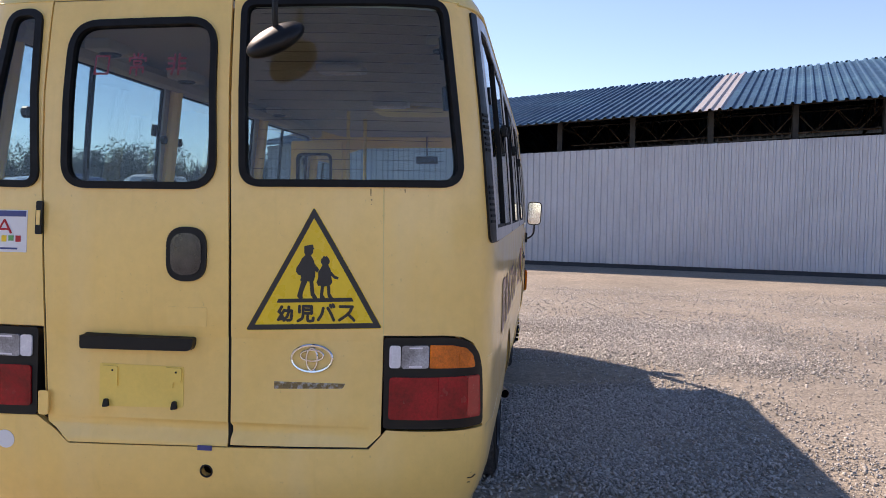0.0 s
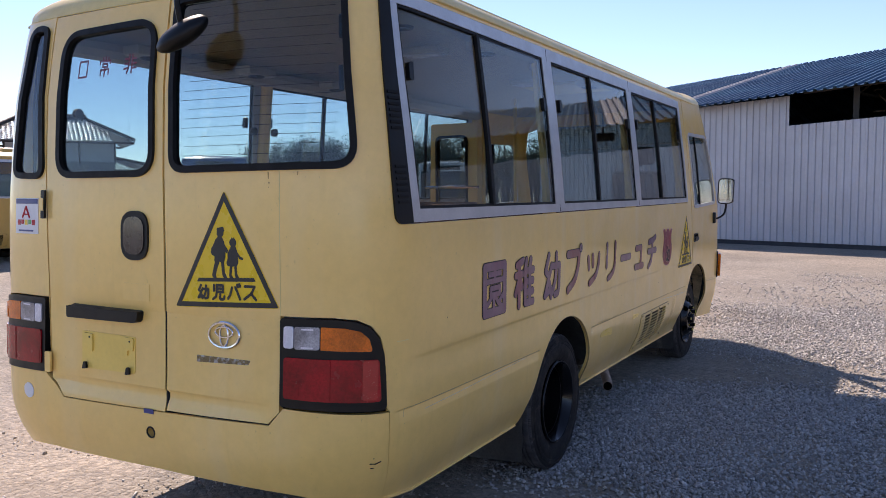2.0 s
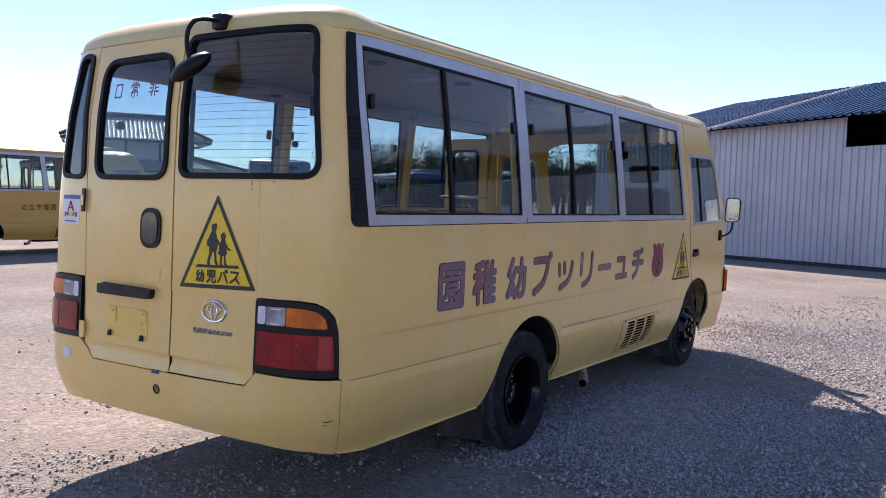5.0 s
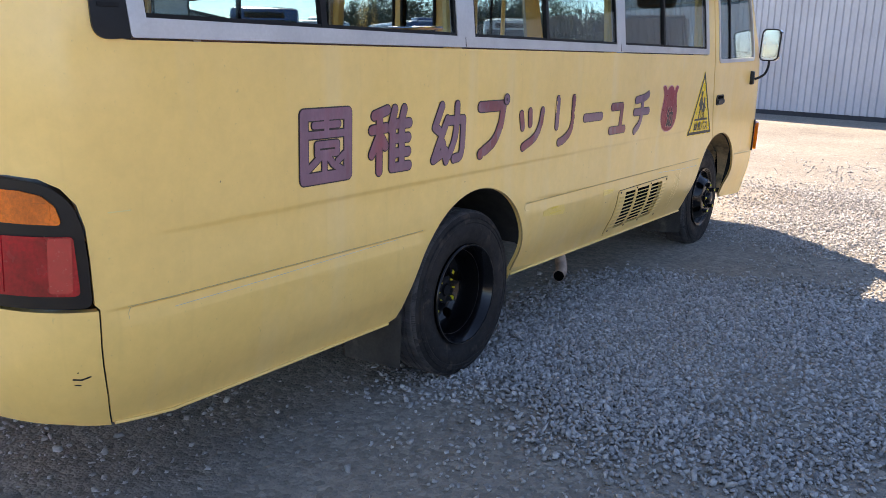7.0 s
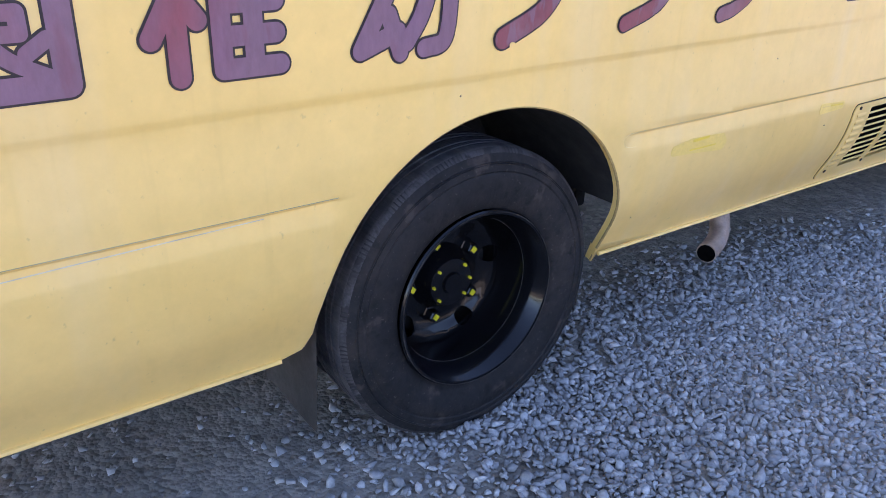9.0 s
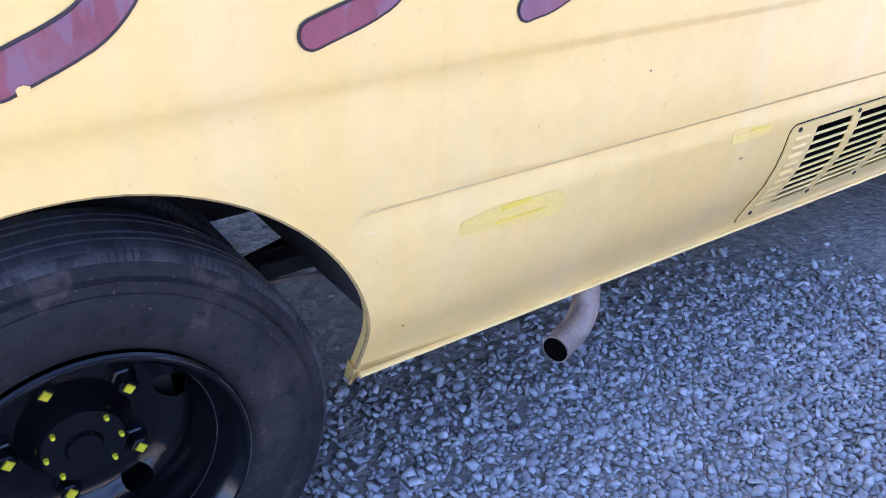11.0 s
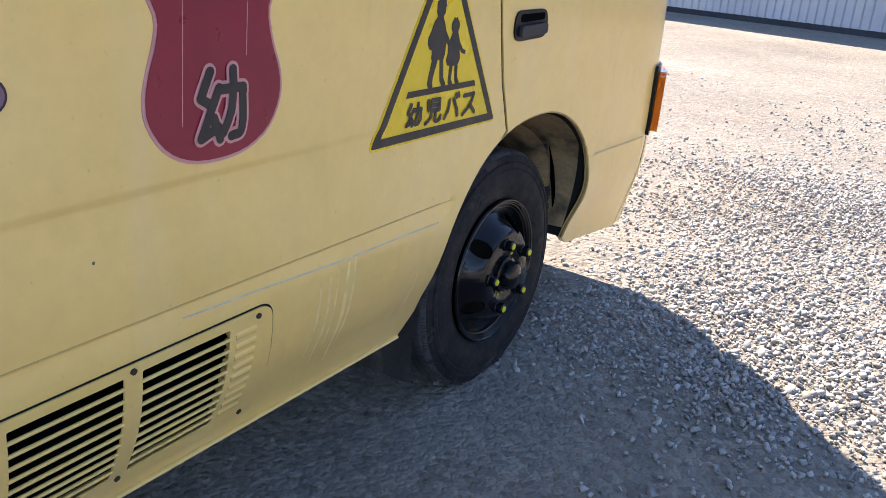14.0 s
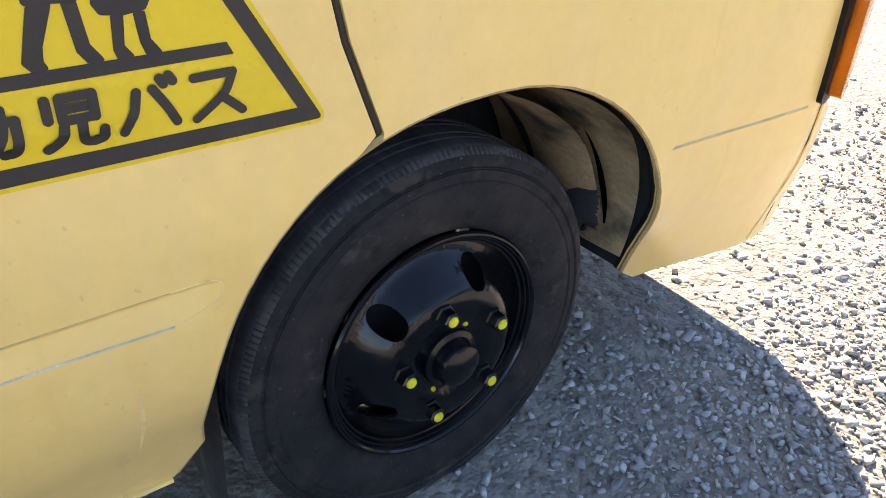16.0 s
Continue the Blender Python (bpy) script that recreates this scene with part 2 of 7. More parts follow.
def rounded(points, r, n=6):
    """A closed outline with its corners rounded; r: one radius or one for each corner."""
    pts = [Vector((p[0], p[1])) for p in points]
    out = []
    for i, p in enumerate(pts):
        q = r[i] if isinstance(r, (list, tuple)) else r
        a, b = pts[i - 1] - p, pts[(i + 1) % len(pts)] - p
        if q <= 1e-5:
            out.append((p.x, p.y))
            continue
        half = a.angle(b) / 2
        d = min(q / math.tan(half), a.length * 0.48, b.length * 0.48)
        s, e = p + a.normalized() * d, p + b.normalized() * d
        for k in range(n + 1):
            w = k / n
            c = s * (1 - w) ** 2 + p * 2 * w * (1 - w) + e * w * w
            out.append((c.x, c.y))
    return out


def box_outline(u0, z0, u1, z1, r=0.0):
    return rounded([(u0, z0), (u1, z0), (u1, z1), (u0, z1)], r)


def circle(u, z, r, n=24, rz=None):
    return [(u + r * math.cos(2 * PI * i / n), z + (rz or r) * math.sin(2 * PI * i / n)) for i in range(n)]


def arc(u, z, r, a0, a1, n=14, rz=None):
    return [(u + r * math.cos(radians(a0 + (a1 - a0) * i / n)), z + (rz or r) * math.sin(radians(a0 + (a1 - a0) * i / n))) for i in range(n + 1)]


def flat_mesh(outer, holes=(), us=(), zs=()):
    """A flat outline with holes, filled and cut along the given lines: places and faces."""
    bm = bmesh.new()
    for loop in (outer, *holes):
        v = [bm.verts.new((p[0], p[1], 0)) for p in loop]
        for i in range(len(v)):
            bm.edges.new((v[i - 1], v[i]))
    bmesh.ops.triangle_fill(bm, use_beauty=True, edges=bm.edges[:], normal=(0, 0, 1))
    lo = [min(p[i] for p in outer) for i in (0, 1)]
    hi = [max(p[i] for p in outer) for i in (0, 1)]
    for axis, cuts in ((0, us), (1, zs)):
        for c in cuts:
            c, lean = c if isinstance(c, tuple) else (c, 0.0)
            if lo[axis] + 0.002 < c < hi[axis] - 0.002:
                co, no = [0, 0, 0], [0, 0, 0]
                co[axis], no[axis], no[1 - axis] = c, 1, lean
                bmesh.ops.bisect_plane(bm, geom=bm.verts[:] + bm.edges[:] + bm.faces[:], dist=0.0004, plane_co=co, plane_no=no)
    for f in bm.faces:
        if f.normal.z < 0:
            f.normal_flip()
    bm.verts.index_update()
    v = np.array([x.co[:2] for x in bm.verts])
    f = [[x.index for x in q.verts] for q in bm.faces]
    bm.free()
    return v, f


def slab(name, flat, place, off, thick, material, parent=None, label="", smooth=38):
    """The flat piece laid onto a surface place(u, z, off), with thickness."""
    v, f = flat
    top, low = place(v[:, 0], v[:, 1], off), place(v[:, 0], v[:, 1], off - thick)
    n = len(v)
    count = {}
    for q in f:
        for i in range(len(q)):
            count[(q[i - 1], q[i])] = 1
    sides = [(b, a, a + n, b + n) for a, b in count if (b, a) not in count]
    faces = list(f) + [[i + n for i in reversed(q)] for q in f] + sides
    return finish(name, np.vstack([top, low]), faces, material, parent, label, smooth)


def tube(name, path, r, material, parent=None, label="", n=8, closed=False, radii=None):
    p = [Vector(q) for q in path]
    verts, faces = [], []
    prev = None
    for i, c in enumerate(p):
        a = p[i - 1] if (i or closed) else c
        b = p[(i + 1) % len(p)] if (i + 1 < len(p) or closed) else c
        d = (b - a).normalized()
        if prev is None:
            s = d.orthogonal().normalized()
        else:
            s = (prev - d * prev.dot(d)).normalized()
        prev = s
        k = d.cross(s)
        q = radii[i] if radii else r
        for j in range(n):
            w = 2 * PI * j / n
            verts.append(c + (s * math.cos(w) + k * math.sin(w)) * q)
    m = len(p)
    for i in range(m if closed else m - 1):
        for j in range(n):
            a, b = i * n + j, i * n + (j + 1) % n
            c, d = ((i + 1) % m) * n + (j + 1) % n, ((i + 1) % m) * n + j
            faces.append((a, b, c, d))
    if not closed:
        faces += [tuple(range(n))[::-1], tuple(range((m - 1) * n, m * n))]
    return finish(name, verts, faces, material, parent, label)


def box(name, lo, hi, material, parent=None, label="", bevel=0.01, taper=None):
    """A block with bevelled edges; taper: how its top is drawn in, in x and y."""
    bm = bmesh.new()
    bmesh.ops.create_cube(bm, size=1)
    for v in bm.verts:
        k = [v.co[i] + 0.5 for i in range(3)]
        v.co = Vector([lo[i] + (hi[i] - lo[i]) * k[i] for i in range(3)])
        if taper and k[2] > 0.5:
            for i in (0, 1):
                v.co[i] += (0.5 - k[i]) * 2 * taper[i]
    if bevel:
        bmesh.ops.bevel(bm, geom=bm.edges[:], offset=bevel, segments=2, affect="EDGES", profile=0.5)
    return part(name, bm, material, parent, label)


def lathe(name, profile, material, parent=None, label="", n=64, centre=(0, 0, 0), closed=False, smooth=35):
    """A profile of (radius, x) turned about the x axis."""
    verts, faces = [], []
    m = len(profile)
    for i in range(n):
        w = 2 * PI * i / n
        for r, x in profile:
            verts.append((centre[0] + x, centre[1] + r * math.cos(w), centre[2] + r * math.sin(w)))
    for i in range(n):
        for j in range(m if closed else m - 1):
            a, b = i * m + j, i * m + (j + 1) % m
            faces.append((a, ((i + 1) % n) * m + j, ((i + 1) % n) * m + (j + 1) % m, b))
    return finish(name, verts, faces, material, parent, label, smooth)


# ---------------------------------------------------------------- the bus's outer skin

XC = -0.03                      # the bus's middle line
PLAN = [(0, 0), (0.3, 0.005), (0.6, 0.026), (0.75, 0.05), (0.86, 0.09), (0.94, 0.145), (0.99, 0.21), (1.016, 0.29), (1.027, 0.38), (1.03, 0.5),
        (1.03, 1.5), (1.03, 3.0), (1.03, 4.5), (1.03, 5.6), (1.03, 6.05), (1.031, 6.25), (1.018, 6.42), (0.94, 6.525), (0.75, 6.55), (0.5, 6.56), (0.2, 6.565), (0, 6.565)]
LEFT = [(0, 0), (0.3, -0.005), (0.6, 0.0), (0.8, 0.012), (0.95, 0.035), (1.03, 0.07), (1.075, 0.12), (1.10, 0.2), (1.11, 0.3), (1.112, 0.5),
        (1.112, 1.5), (1.112, 3.0), (1.112, 4.5), (1.112, 5.6), (1.112, 6.05), (1.11, 6.25), (1.095, 6.42), (1.01, 6.525), (0.8, 6.55), (0.54, 6.56), (0.2, 6.565), (0, 6.565)]
WIDE = [(0.25, 0.90), (0.38, 0.930), (0.46, 0.975), (0.55, 1.010), (0.7, 1.026), (0.9, 1.030), (1.1, 1.033), (1.3, 1.036), (1.48, 1.034), (1.9, 1.003), (2.33, 0.955), (2.5, 0.93)]
BACK = [(0.3, 0.06), (0.46, 0.0), (0.6, -0.03), (0.75, -0.025), (1.1, -0.008), (1.6, 0.008), (2.0, 0.035), (2.33, 0.09), (2.5, 0.14)]
NOSE = [(0.3, 0.03), (0.6, 0.0), (1.0, 0.0), (1.4, -0.05), (2.1, -0.46), (2.4, -0.66)]


def spline(points, n):
    p = np.array(points, float)
    p = np.vstack([2 * p[0] - p[1], p, 2 * p[-1] - p[-2]])
    out = []
    for i in range(1, len(p) - 2):
        a, b, c, d = p[i - 1:i + 3]
        k = np.linspace(0, 1, n, endpoint=False)[:, None]
        out.append(0.5 * (2 * b + (c - a) * k + (2 * a - 5 * b + 4 * c - d) * k ** 2 + (3 * b - a - 3 * c + d) * k ** 3))
    return np.vstack(out + [p[-2:-1]])


RING = spline(PLAN, 24)
RING_U = np.concatenate([[0], np.cumsum(np.hypot(*np.diff(RING, axis=0).T))])
RING_L = spline(LEFT, 24)
LEN_L = np.concatenate([[0], np.cumsum(np.hypot(*np.diff(RING_L, axis=0).T))])
MARKS = [float(np.interp(q, RING_L[:, 1], LEN_L)) for q in (0.5, 6.05)]
RING_LU = np.interp(LEN_L, [0, 0.6, MARKS[0], MARKS[1], LEN_L[-1]], [0, 0.6, float(np.interp(0.5, RING[:, 1], RING_U)), float(np.interp(6.05, RING[:, 1], RING_U)), RING_U[-1]])


def soft(table, z, r=0.05):
    zs, vs = zip(*table)
    return sum(np.interp(z + d, zs, vs) for d in (-r, -r / 2, 0, r / 2, r)) / 5


def ease(a, b, v):
    k = np.clip((np.asarray(v, float) - a) / (b - a), 0, 1)
    return k * k * (3 - 2 * k)


def uy(y):
    """The way along the skin, from the middle of the rear, at which the right side reaches y."""
    return float(np.interp(y, RING[:, 1], RING_U))


def ux(x):
    """The same for a place x on the rear face."""
    s = 1 if x >= XC else -1
    n = int(np.argmax(RING[:, 0]))
    return s * float(np.interp(abs(x - XC), RING[:n, 0], RING_U[:n]))


def press(y, z):
    """The shallow pressed step low on the sides, broken by the wheel arches."""
    along = ease(0.25, 0.32, y) * (1 - ease(1.58, 1.62, y)) + ease(2.41, 2.45, y) * (1 - ease(4.98, 5.02, y))
    front = ease(5.87, 5.91, y) * (1 - ease(6.31, 6.35, y))
    k, f = z + 0.00755 * y - 0.7589, z + 0.0315 * (y - 5.885) - 0.672
    return 0.007 * along * (1 - ease(-0.008, 0.0, k)) * np.clip((k + 0.056) / 0.046, 0, 1) + 0.006 * front * (1 - ease(-0.01, 0.0, f)) * ease(-0.10, -0.015, f) + 0.0036 * ease(0.3, 0.5, y) * (1 - ease(4.7, 5.2, y)) * (1 - ease(0.93, 0.95, z)) * ease(0.79, 0.93, z)


def skin(u, z, off=0.0):
    u, z = np.asarray(u, float), np.asarray(z, float)

    def at(u, z):
        s, a = np.sign(u), np.abs(u)
        x = np.where(s < 0, np.interp(a, RING_LU, RING_L[:, 0]), np.interp(a, RING_U, RING[:, 0]))
        y = np.where(s < 0, np.interp(a, RING_LU, RING_L[:, 1]), np.interp(a, RING_U, RING[:, 1]))
        w = soft(WIDE, z)
        w = w + np.maximum(1.026 - w, 0) * 0.4 * ease(5.95, 6.35, y) * (1 - ease(0.8, 1.0, z))
        d = press(y, z)
        panel = (1 - ease(0.05, 0.12, y)) * (1 - ease(0.56, 0.62, x)) * (0.013 * (1 - ease(0.772, 0.797, z)) * ease(0.70, 0.76, z) + 0.004 * (1 - ease(1.098, 1.106, z)) * ease(0.79, 0.86, z))
        return np.stack([XC + s * (x * w / 1.03 - d), y + panel + soft(BACK, z) * (1 - ease(0.0, 1.0, y)) + soft(NOSE, z) * ease(5.1, 6.5, y), z], -1)
    p = at(u, z)
    if np.any(off):
        e = 0.004
        n = np.cross(at(u + e, z) - at(u - e, z), at(u, z + e) - at(u, z - e))
        n /= np.linalg.norm(n, axis=-1, keepdims=True) + 1e-12
        p = p + n * np.asarray(off)[..., None]
    return p

UEND = float(RING_U[-1])
CUT_Z = [(0.8703, 0.0315), (0.8773, 0.0315), (0.8843, 0.0315), 0.4, 0.43, 0.46, 0.5, 0.55, 0.60, 0.65, 0.7, 0.735, 0.76, 0.775, 0.783, (0.7094, 0.00755), (0.7554, 0.00755), (0.7572, 0.00755), (0.7612, 0.00755), (0.7654, 0.00755), 0.79, 0.84, 0.89, 0.93, 0.937, 0.944, 0.95, 1.0, 1.096, 1.1, 1.107, 1.2, 1.3, 1.4, 1.5, 1.65, 1.8, 2.0, 2.15, 2.25, 2.33]
CUT_U = [0.15, 0.3, 0.45, 0.6, 0.7, 0.78, 0.84, 0.89, 0.915, 0.94, 0.95, 0.96, 0.97, 0.98, 0.99, 1.0, 1.01, 1.02, 1.03, 1.04, 1.05, 1.06, 1.105, 1.12, 1.135, 1.155, 1.175, 1.2, 1.3, 1.5, 1.8, 2.1, 2.435, 2.445, 2.46, 2.475, 2.8, 3.1, 3.265, 3.275, 3.285, 3.295, 3.305,
         3.7, 4.1, 4.5, 4.9, 5.3, 5.6, 5.835, 5.845, 5.855, 5.865, 5.875, 6.0, 6.2, 6.4, 6.6, 6.755, 6.77, 6.785, 6.795, 6.9, 7.05, 7.12, 7.18, 7.22, 7.26, 7.3, 7.34, 7.38, 7.42, 7.46, 7.5, 7.55, 7.65, 7.75, 7.9, 8.1]


def grid_cuts(side):
    return ([c * side for c in CUT_U] if side else sorted([-c for c in CUT_U] + CUT_U)), CUT_Z


def flip(loop, side):
    return [(p[0] * side, p[1]) for p in loop]


def shell(name, outer, holes, side, material, parent, off=0.0, thick=0.025, label=""):
    us, zs = grid_cuts(side)
    s = side or 1
    return slab(name, flat_mesh(flip(outer, s), [flip(q, s) for q in holes], us, zs), skin, off, thick, material, parent, label)


def ring_part(name, outer, inner, side, material, parent, off, thick, label=""):
    return shell(name, outer, [inner], side, material, parent, off, thick, label)


def along(name, loop, r, off, material, parent, closed=True, label="", side=1, n=6):
    p = skin(np.array([q[0] * side for q in loop]), np.array([q[1] for q in loop]), off)
    return tube(name, p, r, material, parent, label, n, closed)


bus = thing("kindergarten_bus", "pale yellow kindergarten minibus with black rear lamps, parked on gravel", "bus")

# outlines in (way along the skin, height)
REAR_ARCH = [(2.868 + 1.037 * (p[0] - 2.868), p[1]) for p in arc(2.868, 0.43, 0.434, -12, 186, 48)]        # from the front foot round to the rear foot
FRONT_ARCH = arc(6.303, 0.388, 0.487, -8, 90, 16) + [(6.303 - 0.475 * math.sin(radians(a)) ** 0.851, 0.388 + 0.487 * math.cos(radians(a)) ** 0.851) for a in range(6, 88, 5)]
DOOR_SEAM = [(6.093, 0.856), (6.045, 0.985), (6.016, 1.112), (5.98, 1.285), (5.953, 1.458), (5.845, 2.26), (5.833, 2.36)]
WINDOW_BAND = rounded([(1.13, 1.452), (5.806, 1.45), (5.696, 2.322), (1.05, 2.335)], [0.06, 0.02, 0.03, 0.03])
LAMP = rounded([(0.656, 0.787), (1.060, 0.772), (1.053, 0.90), (1.044, 0.98), (1.025, 1.04), (0.99, 1.08), (0.94, 1.104), (0.86, 1.113), (0.652, 1.114)], [0.012, 0.02, 0.1, 0.1, 0.1, 0.1, 0.1, 0.1, 0.015], 4)
REAR_WINDOW = rounded([(0.122, 1.662), (0.945, 1.668), (0.915, 2.345), (0.108, 2.338)], [0.07, 0.085, 0.06, 0.05], 8)
DOOR_WINDOW = rounded([(-0.577, 1.65), (0.016, 1.65), (-0.004, 2.272), (-0.605, 2.262)], [0.1, 0.1, 0.11, 0.11], 8)
NARROW_WINDOW = rounded([(0.675, 1.648), (0.884, 1.655), (0.858, 2.315), (0.738, 2.315)], [0.05, 0.06, 0.06, 0.05])
CAB_WINDOW = rounded([(6.078, 1.418), (7.041, 1.438), (7.16, 2.06), (5.985, 2.05)], [0.04, 0.06, 0.1, 0.04])


def inset(loop, d):
    """The outline drawn in by d."""
    p = [Vector(q) for q in loop]
    out = []
    for i in range(len(p)):
        t = (p[(i + 1) % len(p)] - p[i - 1]).normalized()
        out.append((p[i].x - t.y * d, p[i].y + t.x * d))
    return out


SILL = 0.362
body_outer = [(0.092, 0.706), (0.6, 0.714), (0.648, 0.76), (0.648, 1.12), (0.865, 1.119), (0.944, 1.110), (0.996, 1.085), (1.031, 1.043), (1.050, 0.98), (1.058, 0.90), (1.066, 0.774), (1.079, 0.762), (1.094, 0.395), (1.3, SILL + 0.008), (2.35, SILL), (2.40, 0.375)] + \
    [p for p in reversed(REAR_ARCH) if p[1] > 0.40 or p[0] > 3] + [(3.308, 0.385), (3.322, 0.364), (4.0, 0.352), (5.79, 0.322), (5.835, 0.385)] + \
    [p for p in reversed(FRONT_ARCH) if p[0] < 6.09 and p[1] > 0.41] + DOOR_SEAM + [(4.5, 2.362), (3, 2.362), (1.5, 2.362), (1.0, 2.362), (0.5, 2.362), (0.066, 2.362), (0.083, 1.5)]
side_right = shell("side_panel", body_outer, [WINDOW_BAND, REAR_WINDOW, box_outline(4.45, 0.384, 5.185, 0.648, 0.01)], 1, PAINT, bus)
left_outer = [(0.628, 0.79), (0.640, 1.12)] + [p for p in body_outer[4:-3]] + [(0.703, 2.362), (0.650, 1.5)]
side_left = shell("side_panel", left_outer, [WINDOW_BAND, NARROW_WINDOW], -1, PAINT, bus)

nose_outer = [(q[0] + 0.013, q[1]) for q in reversed(DOOR_SEAM)] + [p for p in reversed(FRONT_ARCH) if p[0] > 6.1] + \
    [(6.83, 0.288), (7.15, 0.28), (7.5, 0.29), (UEND, 0.30), (UEND, 1.33), (7.46, 1.31), (7.32, 1.36), (7.36, 2.0), (7.42, 2.2), (7.58, 2.25), (UEND, 2.26), (UEND, 2.362), (7.4, 2.362), (6.5, 2.362)]
for side in (1, -1):
    shell("cab_panel", nose_outer, [CAB_WINDOW], side, PAINT, bus)
rear_door = shell("rear_door", [(-0.545, 0.69), (0.081, 0.70), (0.072, 1.5), (0.055, 2.355), (-0.696, 2.352), (-0.643, 1.5), (-0.620, 0.765)], [DOOR_WINDOW], 0, PAINT, bus, label="yellow emergency door with a window")
SEAM = [(0.0895, 0.69), (0.080, 1.5), (0.0625, 2.355)]
along("door_seal", SEAM, 0.011, -0.017, GASKET, bus, False)
along("door_seal", [(-0.700, 2.352), (-0.6465, 1.5), (-0.6235, 0.77), (-0.548, 0.684), (0.09, 0.693), (0.603, 0.705), (0.645, 0.752)], 0.008, -0.014, GASKET, bus, False)
along("door_seal", [(q[0] + 0.0065, q[1]) for q in DOOR_SEAM], 0.0072, -0.009, SEAM_BROWN, bus, False)

# bumper, with a drain hole, turned under at its foot
bumper_outer = [(-1.089, 0.395), (-0.97, 0.418), (-0.7, 0.440), (0.0, 0.447), (0.7, 0.442), (0.97, 0.418), (1.089, 0.39), (1.074, 0.758), (0.668, 0.778), (0.607, 0.708), (0.09, 0.697), (-0.542, 0.686), (-0.625, 0.757), (-0.66, 0.784), (-1.074, 0.768)]
bumper = shell("rear_bumper", bumper_outer, [circle(0.002, 0.606, 0.021)], 0, PAINT, bus, off=0.004, thick=0.03)
for side in (1, -1):
    along("bumper_gap", [(1.0765, 0.758), (1.083, 0.57), (1.0915, 0.392)], 0.007, -0.008, GASKET, bumper, False, side=side)
along("hole_rim", circle(0.002, 0.606, 0.022), 0.0035, 0.004, BLACK, bumper)
slab("sticker", flat_mesh(circle(-0.775, 0.685, 0.034)), skin, 0.0065, 0.002, WHITE, bumper, "round white sticker")
# near-black disc behind the drain hole stands in for its shade
slab("hole_backing", flat_mesh(circle(0.002, 0.606, 0.03)), skin, -0.028, 0.004, SHADE_BLACK, bumper)
slab("sticker", flat_mesh(box_outline(-0.03, 0.684, 0.025, 0.702)), skin, 0.009, 0.002, BLUE_INK, bumper, "small blue sticker")
along("scuff", [(1.005, 0.574), (1.027, 0.570), (1.050, 0.577)], 0.0026, 0.004, GASKET, bumper, False, n=4)
along("scuff", [(1.008, 0.556), (1.024, 0.553)], 0.0022, 0.004, GASKET, bumper, False, n=4)
along("scuff", [(1.018, 0.592), (1.022, 0.593)], 0.0018, 0.004, GASKET, bumper, False, n=4)

# rear lamp clusters
for side in (1, -1):
    lamp = shell("rear_lamp", LAMP, [], side, BLACK, bus, off=0.010, thick=0.05, label="black rear lamp cluster with amber, clear and red lenses")
    for nm, lo, m, lab in (("reversing_lens", box_outline(0.715, 1.003, 0.812, 1.086, 0.012), LENS_CLEAR, "clear lens"), ("white_lens", box_outline(0.672, 1.005, 0.712, 1.086, 0.012), LENS_WHITE, "white lens"),
                           ("indicator_lens", rounded([(0.816, 1.003), (0.999, 0.995), (0.985, 1.042), (0.955, 1.070), (0.90, 1.083), (0.816, 1.087)], [0.004, 0.01, 0.03, 0.03, 0.03, 0.004]), LENS_AMBER, "amber lens"),
                           ("brake_lens", rounded([(0.674, 0.82), (1.034, 0.808), (1.022, 0.965), (0.674, 0.972)], 0.014), LENS_RED, "red lens")):
        lens = shell(nm, lo, [], side, m, lamp, off=0.0165, thick=0.012, label=lab)
    shell("reflector", box_outline(0.682, 0.832, 0.738, 0.885, 0.006), [], side, LENS_RED, lamp, off=0.0172, thick=0.004, label="bright red reflector")
    shell("lens_edge", box_outline(0.965, 0.818, 1.018, 0.962, 0.01), [], side, LENS_RED2, lamp, off=0.0185, thick=0.004, label="red side lens")
    along("lens_rib", [(0.852, 0.822), (0.851, 0.966)], 0.0025, 0.0165, LENS_RED, lamp, False, side=side, n=5)
    for z in (1.077, 1.010):
        shell("lens_slot", box_outline(0.742, z - 0.003, 0.788, z + 0.003), [], side, LENS_WHITE, lamp, off=0.0178, thick=0.003)
    shell("lens_edge", box_outline(0.925, 1.004, 0.975, 1.052, 0.01), [], side, LENS_AMBER, lamp, off=0.0185, thick=0.004)

# rear windows: gaskets and panes
for nm, loop, side in (("rear_window", REAR_WINDOW, 1), ("door_window", DOOR_WINDOW, 0), ("narrow_window", NARROW_WINDOW, -1)):
    owner = rear_door if nm == "door_window" else (side_right if side == 1 else side_left)
    ring_part("window_gasket", inset(loop, -0.010), inset(loop, 0.0165), side, GASKET, owner, 0.012, 0.035, "black rubber window gasket")
    g = shell("pane", inset(loop, 0.013), [], side, GLASS_REAR, owner, off=-0.004, thick=0.004, label="clear rear window pane")
    g.visible_shadow = False
for z0, z1 in ((2.14, 2.225), (1.945, 2.035)):
    shell("window_hinge", box_outline(0.893, z0, 0.910, z1, 0.004), [], 1, BLACK, side_right, off=-0.011, thick=0.016, label="black fitting inside the rear window")
for k in range(17):
    z = 1.72 + k * 0.036
    along("heating_wire", [(0.16 + 0.02 * (k % 3), z), (0.5, z), (0.88, z)], 0.0011, -0.010, BLACK, side_right, False, n=4)

